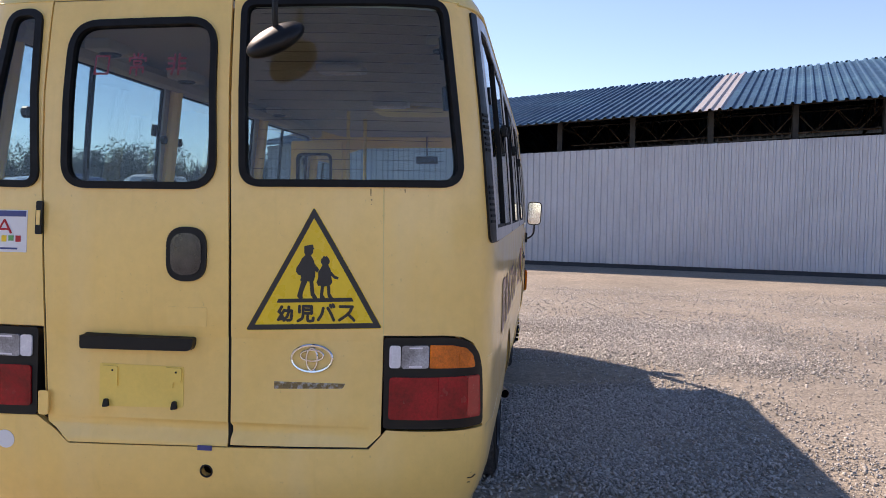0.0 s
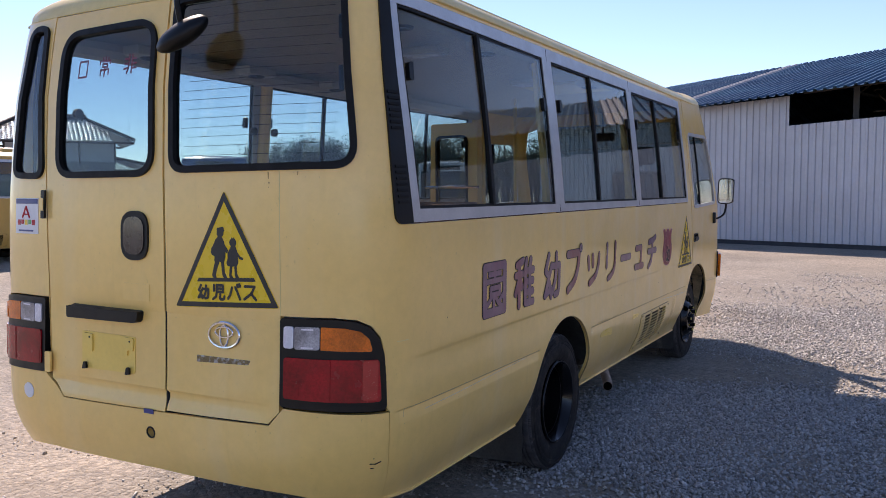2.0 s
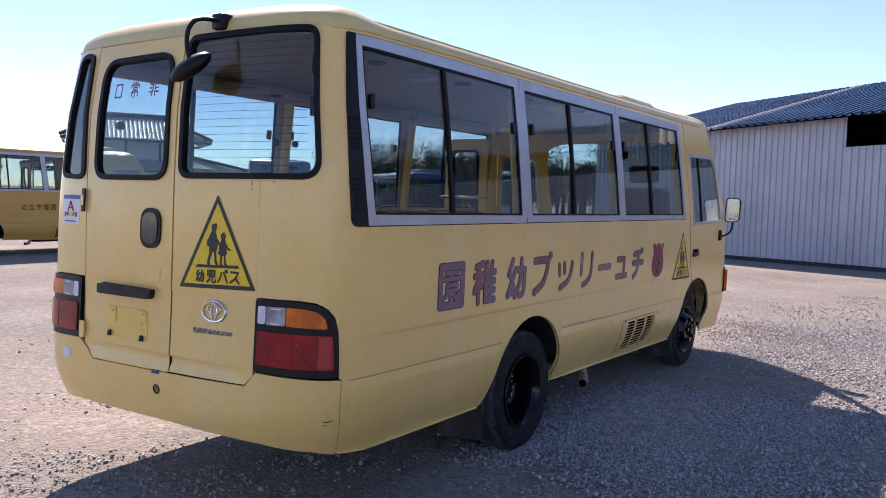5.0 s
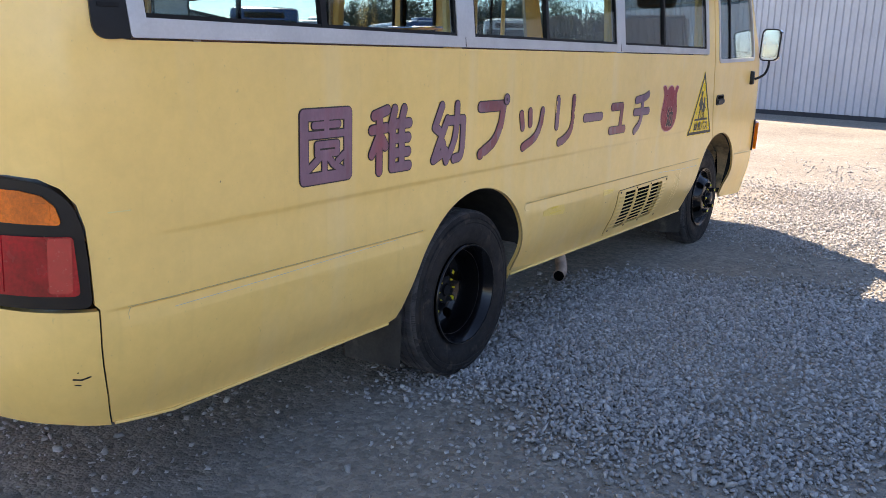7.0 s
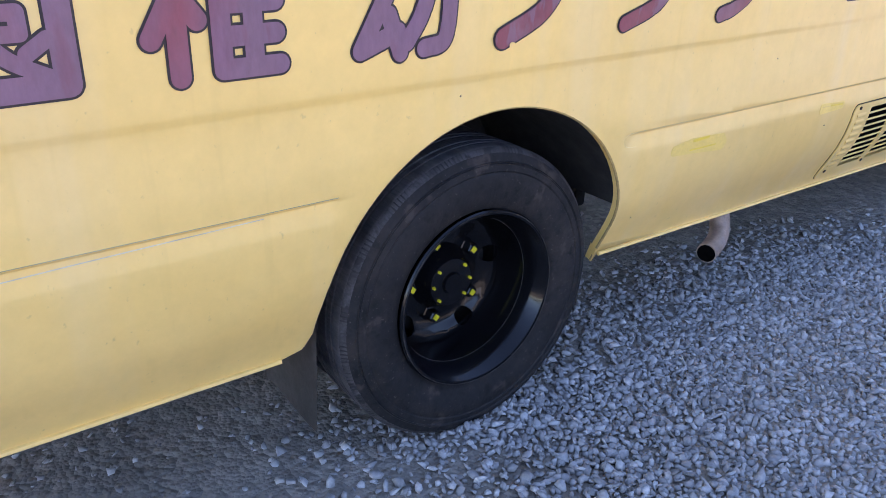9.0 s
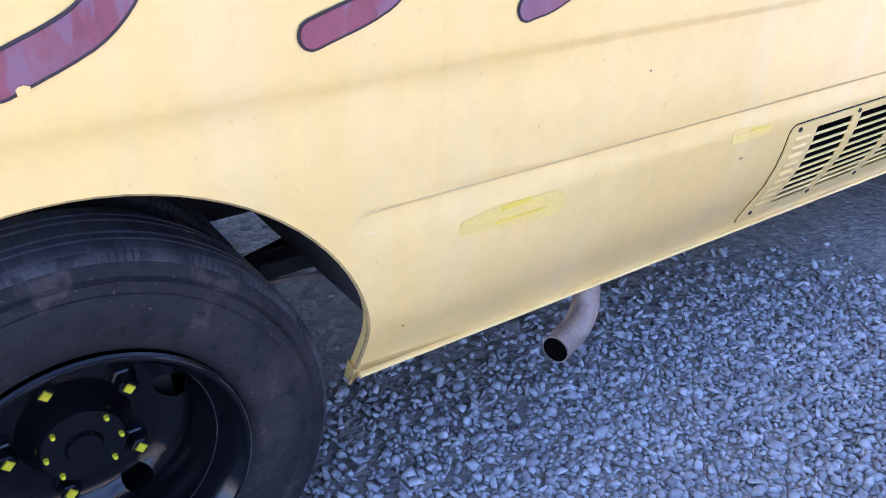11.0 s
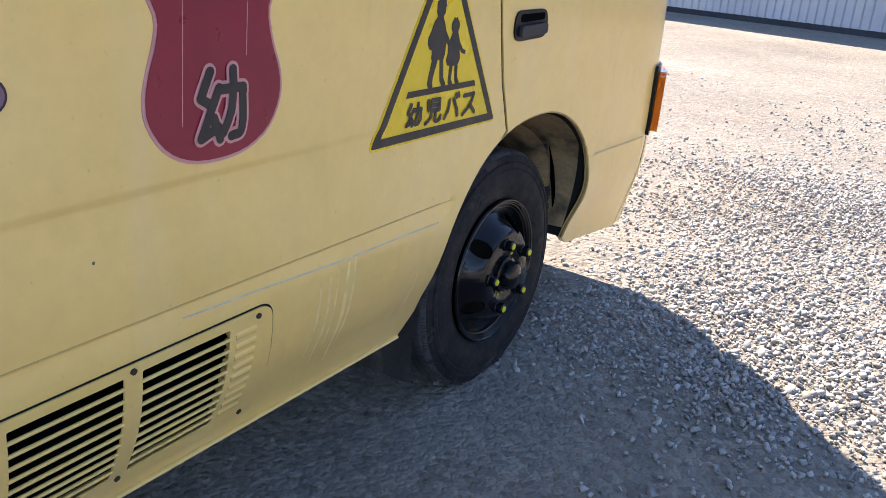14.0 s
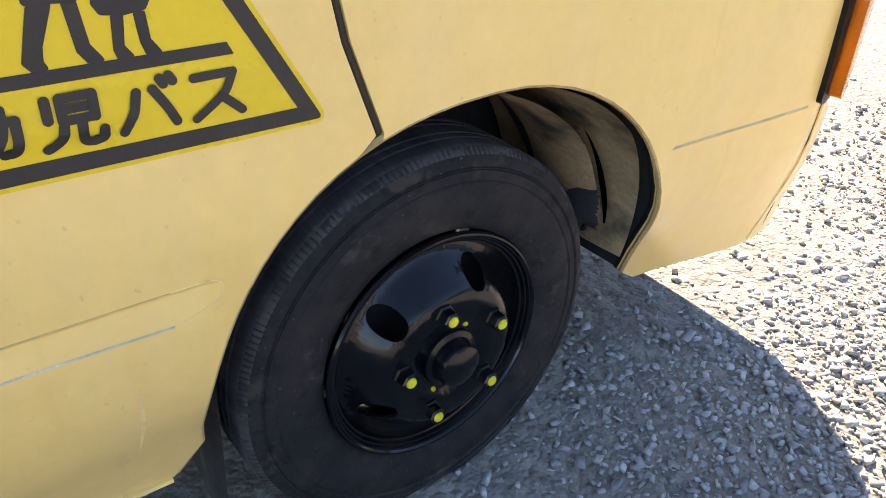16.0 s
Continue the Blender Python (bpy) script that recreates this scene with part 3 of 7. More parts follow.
# side windows: silver frames with sliding panes, black vent pillar at the back
FRAME = rounded([(1.185, 1.458), (5.80, 1.456), (5.69, 2.318), (1.10, 2.328)], [0.012, 0.015, 0.02, 0.012])
HOLES = [[(1.229, 1.508), (2.650, 1.50), (2.615, 2.268), (1.140, 2.28)], [(2.776, 1.50), (4.20, 1.496), (4.135, 2.258), (2.738, 2.264)], [(4.315, 1.496), (5.74, 1.493), (5.635, 2.258), (4.25, 2.256)]]
MID = [(1.898, 1.867), (3.405, 3.374), (4.928, 4.85)]
for side in (1, -1):
    frame_ob = shell("window_frame", FRAME, HOLES, side, ALU, bus, off=0.008, thick=0.032, label="dull silver aluminium window frame")
    for u, v in ((2.708, 2.675), (4.255, 4.19)):
        along("frame_joint", [(u, 1.46), (v, 2.322)], 0.002, 0.0085, BLACK, frame_ob, False, side=side, n=4)
    pil = shell("vent_pillar", rounded([(1.09, 1.45), (1.183, 1.456), (1.098, 2.332), (1.048, 2.334)], [0.085, 0.003, 0.003, 0.01]), [], side, BLACK, bus, off=0.009, thick=0.03, label="black plastic vent pillar")
    for k in range(14):
        z = 1.53 + 0.022 * k + (0.12 if k > 6 else 0)
        u = 1.136 - 0.065 * (z - 1.45) / 0.88
        shell("vent_slat", box_outline(u - 0.026, z, u + 0.026, z + 0.010), [], side, GASKET, pil, off=0.013, thick=0.006)
    for i, hole in enumerate(HOLES):
        m, k = MID[i]
        (a, b, c, d) = hole
        for pane_hole, off, lab in (([a, (m + 0.012, a[1]), (k + 0.012, c[1]), d], -0.006, ""), ([(m - 0.005, b[1]), b, c, (k - 0.005, d[1])], 0.001, "")):
            g = shell("pane", pane_hole, [], side, GLASS, frame_ob, off=off, thick=0.004, label="sliding side window pane")
            g.visible_shadow = False
        shell("pane_rail", [(m - 0.013, a[1]), (m + 0.013, a[1]), (k + 0.013, c[1]), (k - 0.013, c[1])], [], side, GASKET, frame_ob, off=0.007, thick=0.02, label="dark upright pane rail")
        gk = [[a[0] + 0.012, a[1] + 0.012], [b[0] - 0.012, b[1] + 0.012], [c[0] - 0.012, c[1] - 0.012], [d[0] + 0.012, d[1] - 0.012]]
        ring_part("pane_seal", hole, gk, side, GASKET, frame_ob, 0.004, 0.016, "black pane seal")
        for u, z in ((d[0] + 0.075, 2.03), (c[0] - 0.035, 2.02)):
            shell("pane_latch", box_outline(u - 0.016, z - 0.035, u + 0.016, z + 0.035, 0.015), [], side, BLACK, frame_ob, off=0.014, thick=0.02)
    ring_part("cab_window_frame", inset(CAB_WINDOW, -0.022), inset(CAB_WINDOW, 0.006), side, ALU, bus, 0.006, 0.03, "silver cab window frame")
    g = shell("pane", inset(CAB_WINDOW, 0.002), [], side, GLASS, bus, off=-0.004, thick=0.004, label="cab window pane")
    g.visible_shadow = False
    shell("pane_rail", [(6.33, 1.425), (6.355, 1.425), (6.33, 2.056), (6.305, 2.056)], [], side, GASKET, bus, off=0.003, thick=0.02)

# windscreen
screen = [(7.33, 1.35), (7.46, 1.318), (UEND, 1.335), (UEND, 2.255), (7.58, 2.245), (7.43, 2.195), (7.37, 2.0)]
for side in (1, -1):
    g = shell("windscreen_pane", screen, [], side, GLASS_REAR, bus, off=-0.006, thick=0.005, label="windscreen glass")
    g.visible_shadow = False

# roof: rings drawn in from the top of the sides
def roof(name, drop, material, label, hump=1.0):
    us = np.concatenate([np.linspace(-UEND, -0.2, 90), np.linspace(-0.2, 0.2, 9)[1:-1], np.linspace(0.2, UEND, 90)])[:-1]
    edge = skin(us, np.full(len(us), 2.362))
    mid = np.array([XC - 0.035, 3.05, 0])
    half = np.array([0.98, 2.85])
    verts, faces = [], []
    rings = [0, 0.004, 0.012, 0.03, 0.06, 0.11, 0.18, 0.27, 0.38, 0.52, 0.66, 0.80, 0.92]
    for d in rings:
        for p in edge:
            end = float(ease(0.86, 0.99, abs(p[1] - mid[1]) / half[1]))
            reach = 0.46 - 0.20 * end
            rise = (0.116 + 0.030 * end) * math.sqrt(max(0, 1 - (1 - min(d / reach, 1)) ** 2)) + (0.105 - 0.05 * end) * ease(0.15, 0.95, d)
            q = mid[:2] + (p[:2] - mid[:2]) * (half - d) / half
            lift = 0.0
            verts.append((q[0], q[1], 2.362 + rise - drop + lift))
    n = len(us)
    for r in range(len(rings) - 1):
        for i in range(n):
            faces.append((r * n + i, r * n + (i + 1) % n, (r + 1) * n + (i + 1) % n, (r + 1) * n + i))
    faces.append([(len(rings) - 1) * n + i for i in range(n)])
    return finish(name, verts, faces, material, bus, label, 50)


roof("roof_panel", 0.0, PAINT_FADED, "sun-faded yellow roof")
roof("headliner", 0.045, LINER, "beige ceiling liner")
along("drip_rail", [(u, 2.352) for u in np.linspace(0.98, 6.6, 60)], 0.007, 0.004, PAINT_FADED, bus, False, "yellow drip rail")
along("drip_rail", [(-u, 2.352) for u in np.linspace(0.98, 6.6, 60)], 0.007, 0.004, PAINT_FADED, bus, False)
along("roof_seam", [(u, 2.358) for u in np.linspace(-0.98, 0.98, 40)], 0.003, 0.0005, PAINT_FADED, bus, False)
for side in (1, -1):
    e_ = skin(np.linspace(1.0, 6.3, 40) * side, np.full(40, 2.362))
    tube("roof_rib", [(XC - 0.035 + (q[0] - XC + 0.035) * (1 - 0.075 / 0.98), q[1] + 0.03, 2.362 + 0.0625) for q in e_], 0.010, PAINT_FADED, bus, "pressed rib along the roof's edge", 6)
box("roof_hatch", (-0.55, 4.62, 2.50), (0.5, 5.6, 2.612), PAINT_FADED, bus, "raised yellow roof vent cover", 0.05, (0.06, 0.1))

# wheel arch lips and linings, sill flange
for side in (1, -1):
    lip = [(2.355, SILL), (2.405, 0.38)] + [p for p in reversed(REAR_ARCH) if p[1] > 0.40 or p[0] > 3]
    along("arch_lip", lip, 0.0042, -0.005, LIP, bus, False, side=side)
    along("arch_lip", [(5.795, 0.325), (5.835, 0.385)] + [p for p in reversed(FRONT_ARCH) if p[1] > 0.41 or p[0] > 6.3], 0.006, -0.006, LIP, bus, False, side=side)
    along("sill_flange", [(u, float(np.interp(u, (1.094, 1.3, 2.35), (0.395, 0.370, 0.362))) + 0.002) for u in np.linspace(1.10, 2.35, 20)], 0.006, 0.004, PAINT, bus, False, side=side)
    along("sill_flange", [(u, 0.366 - 0.0173 * (u - 3.32)) for u in np.linspace(3.32, 5.785, 30)], 0.006, 0.004, PAINT, bus, False, side=side)
    for arch_line, deep, mt, nm in ((REAR_ARCH, 0.62, UNDER, "wheel_housing"), (FRONT_ARCH, 0.46, UNDER, "wheel_housing")):
        loop = [p for p in arch_line]
        open_back = arch_line is REAR_ARCH
        a = skin(np.array([p[0] * side for p in loop]), np.array([p[1] for p in loop]), -0.024)
        b = a.copy()
        b[:, 0] -= side * deep
        n = len(loop)
        vs = np.vstack([a, b, b + np.array([0, 0, 0.03]), a + np.array([0, 0, 0.03])])
        fs = []
        for i in range(n - 1):
            if open_back and loop[i][1] < 0.50:
                continue
            fs += [(i, i + 1, n + i + 1, n + i), (3 * n + i, 2 * n + i, 2 * n + i + 1, 3 * n + i + 1)]
        if not open_back:
            fs.append(list(range(n, 2 * n)))
        finish(nm, vs, fs, mt, bus, "dark wheel housing", 50)

for side in (1, -1):
    bm = bmesh.new()
    rows = []
    for k in range(25):
        a = radians(91 - 93 * k / 24)
        row = []
        for j in range(7):
            x = 0.52 + (0.455 - 0.085 * max(0, k - 12) / 12) * j / 6
            r = 0.464 + 0.006 * math.sin(j * 1.7) + 0.015 * (j == 6)
            row.append(bm.verts.new((XC + side * (x - XC), 5.448 + r * math.cos(a), 0.388 + r * math.sin(a))))
        rows.append(row)
    for k in range(24):
        for j in range(6):
            bm.faces.new((rows[k][j], rows[k][j + 1], rows[k + 1][j + 1], rows[k + 1][j]))
    bmesh.ops.solidify(bm, geom=bm.faces[:], thickness=0.004)
    liner = part("arch_liner", bm, PRIMER, bus, "brown peeling splash liner in the wheel arch", 50)
    for nm, a0, a1, left, right, bulge, m, lab in (
            ("pressing", 80, 7, (0.20, 0.24, 0.34, 0.40, 0.40, 0.44), (0.70, 0.74, 0.76, 0.78, 0.80, 0.86), 0.030, PRIMER, "bulged brown pressing"),
            ("bare_patch", 62, 6, (0.12, 0.10, 0.22, 0.26, 0.32, 0.46), (0.16, 0.34, 0.40, 0.44, 0.44, 0.60), 0.012, BARE_METAL, "bared grey metal"),
            ("bare_patch", 20, 5, (0.74, 0.66, 0.60, 0.58, 0.62, 0.70), (0.80, 0.83, 0.83, 0.83, 0.84, 0.84), 0.030, BARE_METAL, "bared grey metal"),
            ("bare_patch", 46, 37, (0.76, 0.72, 0.71, 0.73, 0.71, 0.755), (0.78, 0.78, 0.785, 0.785, 0.79, 0.79), 0.020, BARE_METAL, "bared grey metal"),
            # the slit is a near-black strip laid on, for the shade of a gap
            ("slit", 44, 8, (0.785, 0.785, 0.79, 0.80, 0.83, 0.865), (0.79, 0.805, 0.825, 0.845, 0.87, 0.88), 0.004, SHADE_BLACK, "near-black strip for a shaded gap beside the pressing")):
        bm = bmesh.new()
        ragged = random.Random(int(a0))
        rows = []
        for k in range(31):
            t = k / 30
            a = radians(a0 + (a1 - a0) * t)
            f0, f1 = (float(np.interp(t, np.linspace(0, 1, 6), q)) for q in (left, right))
            if nm == "bare_patch":
                f0, f1 = f0 + ragged.uniform(-0.012, 0.012), f1 + ragged.uniform(-0.012, 0.012)
            row = []
            for j in range(9):
                f = f0 + (f1 - f0) * j / 8
                swell = 0.010 + bulge * (math.sin(PI * min(1, max(0, (f - 0.2) / 0.66))) if nm != "slit" else 0) * min(1, 5 * min(t, 1 - t) + 0.2)
                r = 0.458 - swell - (0.004 if nm == "bare_patch" else 0)
                x = 0.52 + (0.455 - 0.085 * max(0, (91 - math.degrees(a)) / 93 * 2 - 1)) * f
                row.append(bm.verts.new((XC + side * (x - XC), 5.448 + r * math.cos(a), 0.388 + r * math.sin(a))))
            rows.append(row)
        for k in range(30):
            for j in range(8):
                bm.faces.new((rows[k][j], rows[k][j + 1], rows[k + 1][j + 1], rows[k + 1][j]))
        bmesh.ops.solidify(bm, geom=bm.faces[:], thickness=0.003)
        part(nm, bm, m, liner, lab, 50)
    for a in (70, 38, 12, 3):
        lathe("liner_clip", [(0.0, 0.006), (0.007, 0.005), (0.008, 0.0)], GASKET, liner, "", 8, (XC + side * (0.80 - XC), 5.448 + 0.448 * math.cos(radians(a)), 0.388 + 0.448 * math.sin(radians(a))))
    along("arch_seal", [p for p in FRONT_ARCH if p[0] > 6.5 and p[1] > 0.3], 0.005, -0.022, GASKET, bus, False, "black rubber edge in the wheel arch", side)

# dark line drawn in the corner of the pressed strips, for its shade and dirt
for u0, u1 in ((1.15, 2.455), (3.285, 5.85)):
    along("pressed_edge", [(u, 0.7645 - 0.00755 * u) for u in np.linspace(u0, u1, 30)], 0.0011 if u0 < 2 else 0.0006, -0.0006, CREASE_GREY, bus, False, n=4)
along("pressed_edge", [(1.157, 0.697), (1.153, 0.735), (1.160, 0.750), (1.175, 0.7555)], 0.0011, -0.0006, CREASE_GREY, bus, False, n=4)
along("pressed_edge", [(u, 0.8835 - 0.0315 * u) for u in np.linspace(6.75, 7.2, 14)], 0.0048, -0.0032, CREASE_SOFT, bus, False, n=6)
# pale loops draw the highlight round the strips' pressed ends
for end in ([(5.80, 0.7207), (5.852, 0.7185), (5.866, 0.705), (5.852, 0.684), (5.80, 0.6685)], [(3.31, 0.7395), (3.279, 0.735), (3.271, 0.718), (3.285, 0.704), (3.32, 0.699)]):
    along("pressed_edge", [tuple(q) for q in spline(end, 5)], 0.0012, -0.0005, PALE_RUN_AND_GLINT, bus, False, n=5)

# pressed rectangles and trim on the rear face
def raised(name, loop, parent, material=PAINT, h=0.005, label="", side=0, t=0.01):
    return shell(name, loop, [], side, material, parent, off=h, thick=t, label=label)


raised("door_handle_cover", box_outline(-0.158, 1.137, -0.005, 1.207, 0.006), rear_door, h=0.003)
raised("plate_lamp_bar", rounded([(-0.482, 1.045), (-0.050, 1.048), (-0.044, 1.098), (-0.482, 1.102)], [0.012, 0.03, 0.012, 0.012]), rear_door, BLACK, 0.035, "black number plate lamp bar", 0, 0.04)
plate = raised("plate_recess", rounded([(-0.418, 0.83), (-0.091, 0.835), (-0.091, 0.985), (-0.418, 0.99)], 0.008), rear_door, PAINT, 0.003, "number plate seat without a plate")
plate.data.materials[0] = PLATE
for u0, u1 in ((-0.408, -0.345), (-0.162, -0.099)):
    raised("plate_bracket", rounded([(u0, 0.928), (u0 + 0.031, 0.928), (u0 + 0.031, 0.906), (u1, 0.906), (u1, 0.98), (u0, 0.982)] if u0 < -0.3 else [(u0, 0.906), (u0 + 0.032, 0.906), (u0 + 0.032, 0.928), (u1, 0.928), (u1, 0.98), (u0, 0.982)], 0.006), plate, PLATE, 0.009)
    raised("bracket_hole", circle((u0 + u1) / 2 + 0.012, 0.965, 0.004, 10), plate, GASKET, 0.0102, "", 0, 0.002)
for u in (-0.387, -0.122):
    raised("plate_clip", rounded([(u - 0.013, 0.826), (u + 0.013, 0.83), (u + 0.008, 0.858), (u - 0.006, 0.86)], 0.006), plate, BLACK, 0.018, "black plate clip")
raised("handle_surround", rounded([(-0.160, 1.302), (-0.008, 1.302), (-0.008, 1.503), (-0.160, 1.503)], 0.075, 10), rear_door, BLACK, 0.010, "black oval door handle surround")
raised("door_handle", rounded([(-0.142, 1.325), (-0.026, 1.325), (-0.026, 1.48), (-0.142, 1.48)], 0.055, 10), rear_door, PULL, 0.014, "dark oval recessed door pull")
raised("hinge", rounded([(-0.662, 1.465), (-0.640, 1.465), (-0.640, 1.59), (-0.662, 1.59)], 0.008), rear_door, BLACK, 0.02, "black door hinge")
raised("hinge_pin", box_outline(-0.658, 1.50, -0.645, 1.555), rear_door, PAINT, 0.023)
raised("hinge", rounded([(-0.645, 0.79), (-0.612, 0.79), (-0.612, 0.88), (-0.645, 0.88)], 0.008), rear_door, PAINT, 0.02, "yellow lower door hinge")
along("panel_joint", [(0.648, 1.12), (0.648, 1.655)], 0.0022, -0.0005, PAINT_FADED, side_right, False)
along("crease_mark", [(1.105, 1.017), (1.165, 1.017)], 0.0018, 0.0, PAINT_FADED, side_right, False)
# oval badge and peeled lettering on the fixed rear panel
for nm, lp, r in (("badge_ring", circle(0.390, 1.032, 0.074, 40, 0.048), 0.0055), ("badge_ring", circle(0.390, 1.043, 0.042, 30, 0.020), 0.004), ("badge_ring", circle(0.390, 1.030, 0.020, 30, 0.040), 0.004)):
    along(nm, lp, r, 0.006, CHROME, side_right, True, "plain chrome badge ring")
raised("peeled_badge", rounded([(0.252, 0.918), (0.503, 0.925), (0.515, 0.943), (0.252, 0.945)], 0.003), side_right, PEELED, 0.0015, "peeled brown remains of a badge", 0, 0.002)
sticker = raised("sticker", box_outline(-0.866, 1.395, -0.702, 1.555, 0.003), side_left, WHITE, 0.002, "white sticker with a blue band and a red letter", 0, 0.002)
raised("sticker_band", box_outline(-0.862, 1.53, -0.706, 1.552), sticker, BLUE_INK, 0.0035)
for k, mt in enumerate((RED_INK, RED_INK, SIGN_YELLOW, GREEN_INK, RED_INK)):
    raised("sticker_print", box_outline(-0.845 + k * 0.026, 1.434 + 0.004 * (k % 2), -0.827 + k * 0.026, 1.458), sticker, mt, 0.0035)
raised("sticker_print", box_outline(-0.84, 1.405, -0.735, 1.412), sticker, BLUE_INK, 0.0035)
for a, b in (((-0.81, 1.466), (-0.784, 1.518)), ((-0.784, 1.518), (-0.758, 1.466)), ((-0.80, 1.482), (-0.768, 1.482))):
    along("sticker_letter", [a, b], 0.004, 0.003, RED_INK, sticker, False, n=5)

# engine grille low on the right side
grille = shell("grille_panel", rounded([(4.398, 0.372), (5.243, 0.374), (5.226, 0.656), (4.404, 0.655)], [0.018, 0.025, 0.035, 0.026]), [box_outline(a, 0.405, b, 0.636, 0.004) for a, b in ((4.51, 4.665), (4.700, 4.895), (4.930, 5.120))], 1, PAINT, bus, off=0.005, thick=0.0035, label="yellow louvred engine grille panel")
# near-black sheet behind the slots puts in the shade there
shell("grille_backing", box_outline(4.40, 0.355, 5.24, 0.68), [], 1, SHADE_BLACK, grille, off=-0.034, thick=0.006, label="near-black sheet for the shade behind the louvres")
ring_part("grille_gap", rounded([(4.3955, 0.370), (5.2490, 0.371), (5.231, 0.6595), (4.4015, 0.658)], [0.021, 0.03, 0.04, 0.03]), rounded([(4.398, 0.373), (5.243, 0.375), (5.226, 0.656), (4.404, 0.655)], [0.018, 0.025, 0.035, 0.026]), 1, GASKET, grille, 0.0012, 0.003)
for a, b in ((4.51, 4.665), (4.700, 4.895), (4.930, 5.120)):
    for k in range(9):
        z = 0.424 + k * 0.0238
        along("slat", [(a - 0.002, z), (b + 0.002, z)], 0.0036, 0.003, PAINT, grille, False, n=8)
for a, b in ((4.43, 4.485), (5.135, 5.185)):
    for k in range(9):
        z = 0.424 + k * 0.0238
        along("pressed_rib", [(a, z), (a + 0.006, z + 0.001), (b - 0.006, z + 0.001), (b, z)], 0.016, -0.0085, PAINT, grille, False, n=14)
for u, z in ((4.435, 0.643), (4.435, 0.402), (4.682, 0.645), (4.682, 0.40), (4.912, 0.643), (4.912, 0.398), (5.189, 0.641), (5.2015, 0.3925)):
    slab("screw", flat_mesh(circle(u, z, 0.006, 10)), skin, 0.008, 0.003, SEAM_BROWN, grille)

# door handle, front marker lamp, mirrors
handle = shell("cab_door_handle", rounded([(6.078, 1.088), (6.264, 1.093), (6.258, 1.167), (6.08, 1.167)], 0.036), [], 1, BLACK, bus, off=0.005, thick=0.02, label="black recessed door handle")
shell("handle_bar", rounded([(6.10, 1.100), (6.245, 1.104), (6.245, 1.132), (6.10, 1.128)], 0.012), [], 1, CAB, handle, off=0.016, thick=0.010, label="dark grey door pull")
# near-black slab stands in for the shaded cup behind the pull
shell("handle_cup", rounded([(6.105, 1.136), (6.24, 1.140), (6.24, 1.158), (6.105, 1.157)], 0.009), [], 1, SHADE_BLACK, handle, off=0.0056, thick=0.004)
for side in (1, -1):
    fl = shell("front_lamp_surround", rounded([(7.232, 0.655), (7.58, 0.66), (7.56, 0.93), (7.212, 0.925)], 0.02), [], side, BLACK, bus, off=0.012, thick=0.04, label="black front lamp surround")
    shell("front_indicator", rounded([(7.258, 0.668), (7.40, 0.668), (7.40, 0.905), (7.245, 0.9)], 0.02), [], side, LENS_ORANGE, fl, off=0.038, thick=0.03, label="orange front indicator lens")
    along("bumper_seam", [(7.235, 0.285), (7.26, 0.42), (7.285, 0.55), (7.30, 0.65)], 0.003, -0.001, GASKET, bus, False, side=side)


def bulge(u, z, off):
    """The front bumper swells out of the skin towards the nose."""
    k = ease(7.28, 7.48, np.abs(u)) * (1 - ease(0.60, 0.66, z)) * ease(0.27, 0.42, z)
    return skin(u, z, off + 0.052 * k)


for side in (1, -1):
    us, zs = grid_cuts(side)
    slab("front_bumper", flat_mesh(flip([(7.18, 0.292), (7.5, 0.29), (UEND - 0.002, 0.29), (UEND - 0.002, 0.655), (7.30, 0.655), (7.285, 0.55), (7.255, 0.42)], side), (), us, list(zs) + [0.31, 0.34, 0.37, 0.62, 0.64]), bulge, 0.004, 0.012, PAINT, bus, "yellow front bumper corner")


# ---------------------------------------------------------------- wheels
TR = 0.374
WORN = surf("worn rim edge", (0.06, 0.058, 0.055), 0.45, metal=0.5, vary=0.5, scale=20, second=(0.008, 0.008, 0.009), amount=0.75, sscale=14)
GROW = 0.382 / 0.378


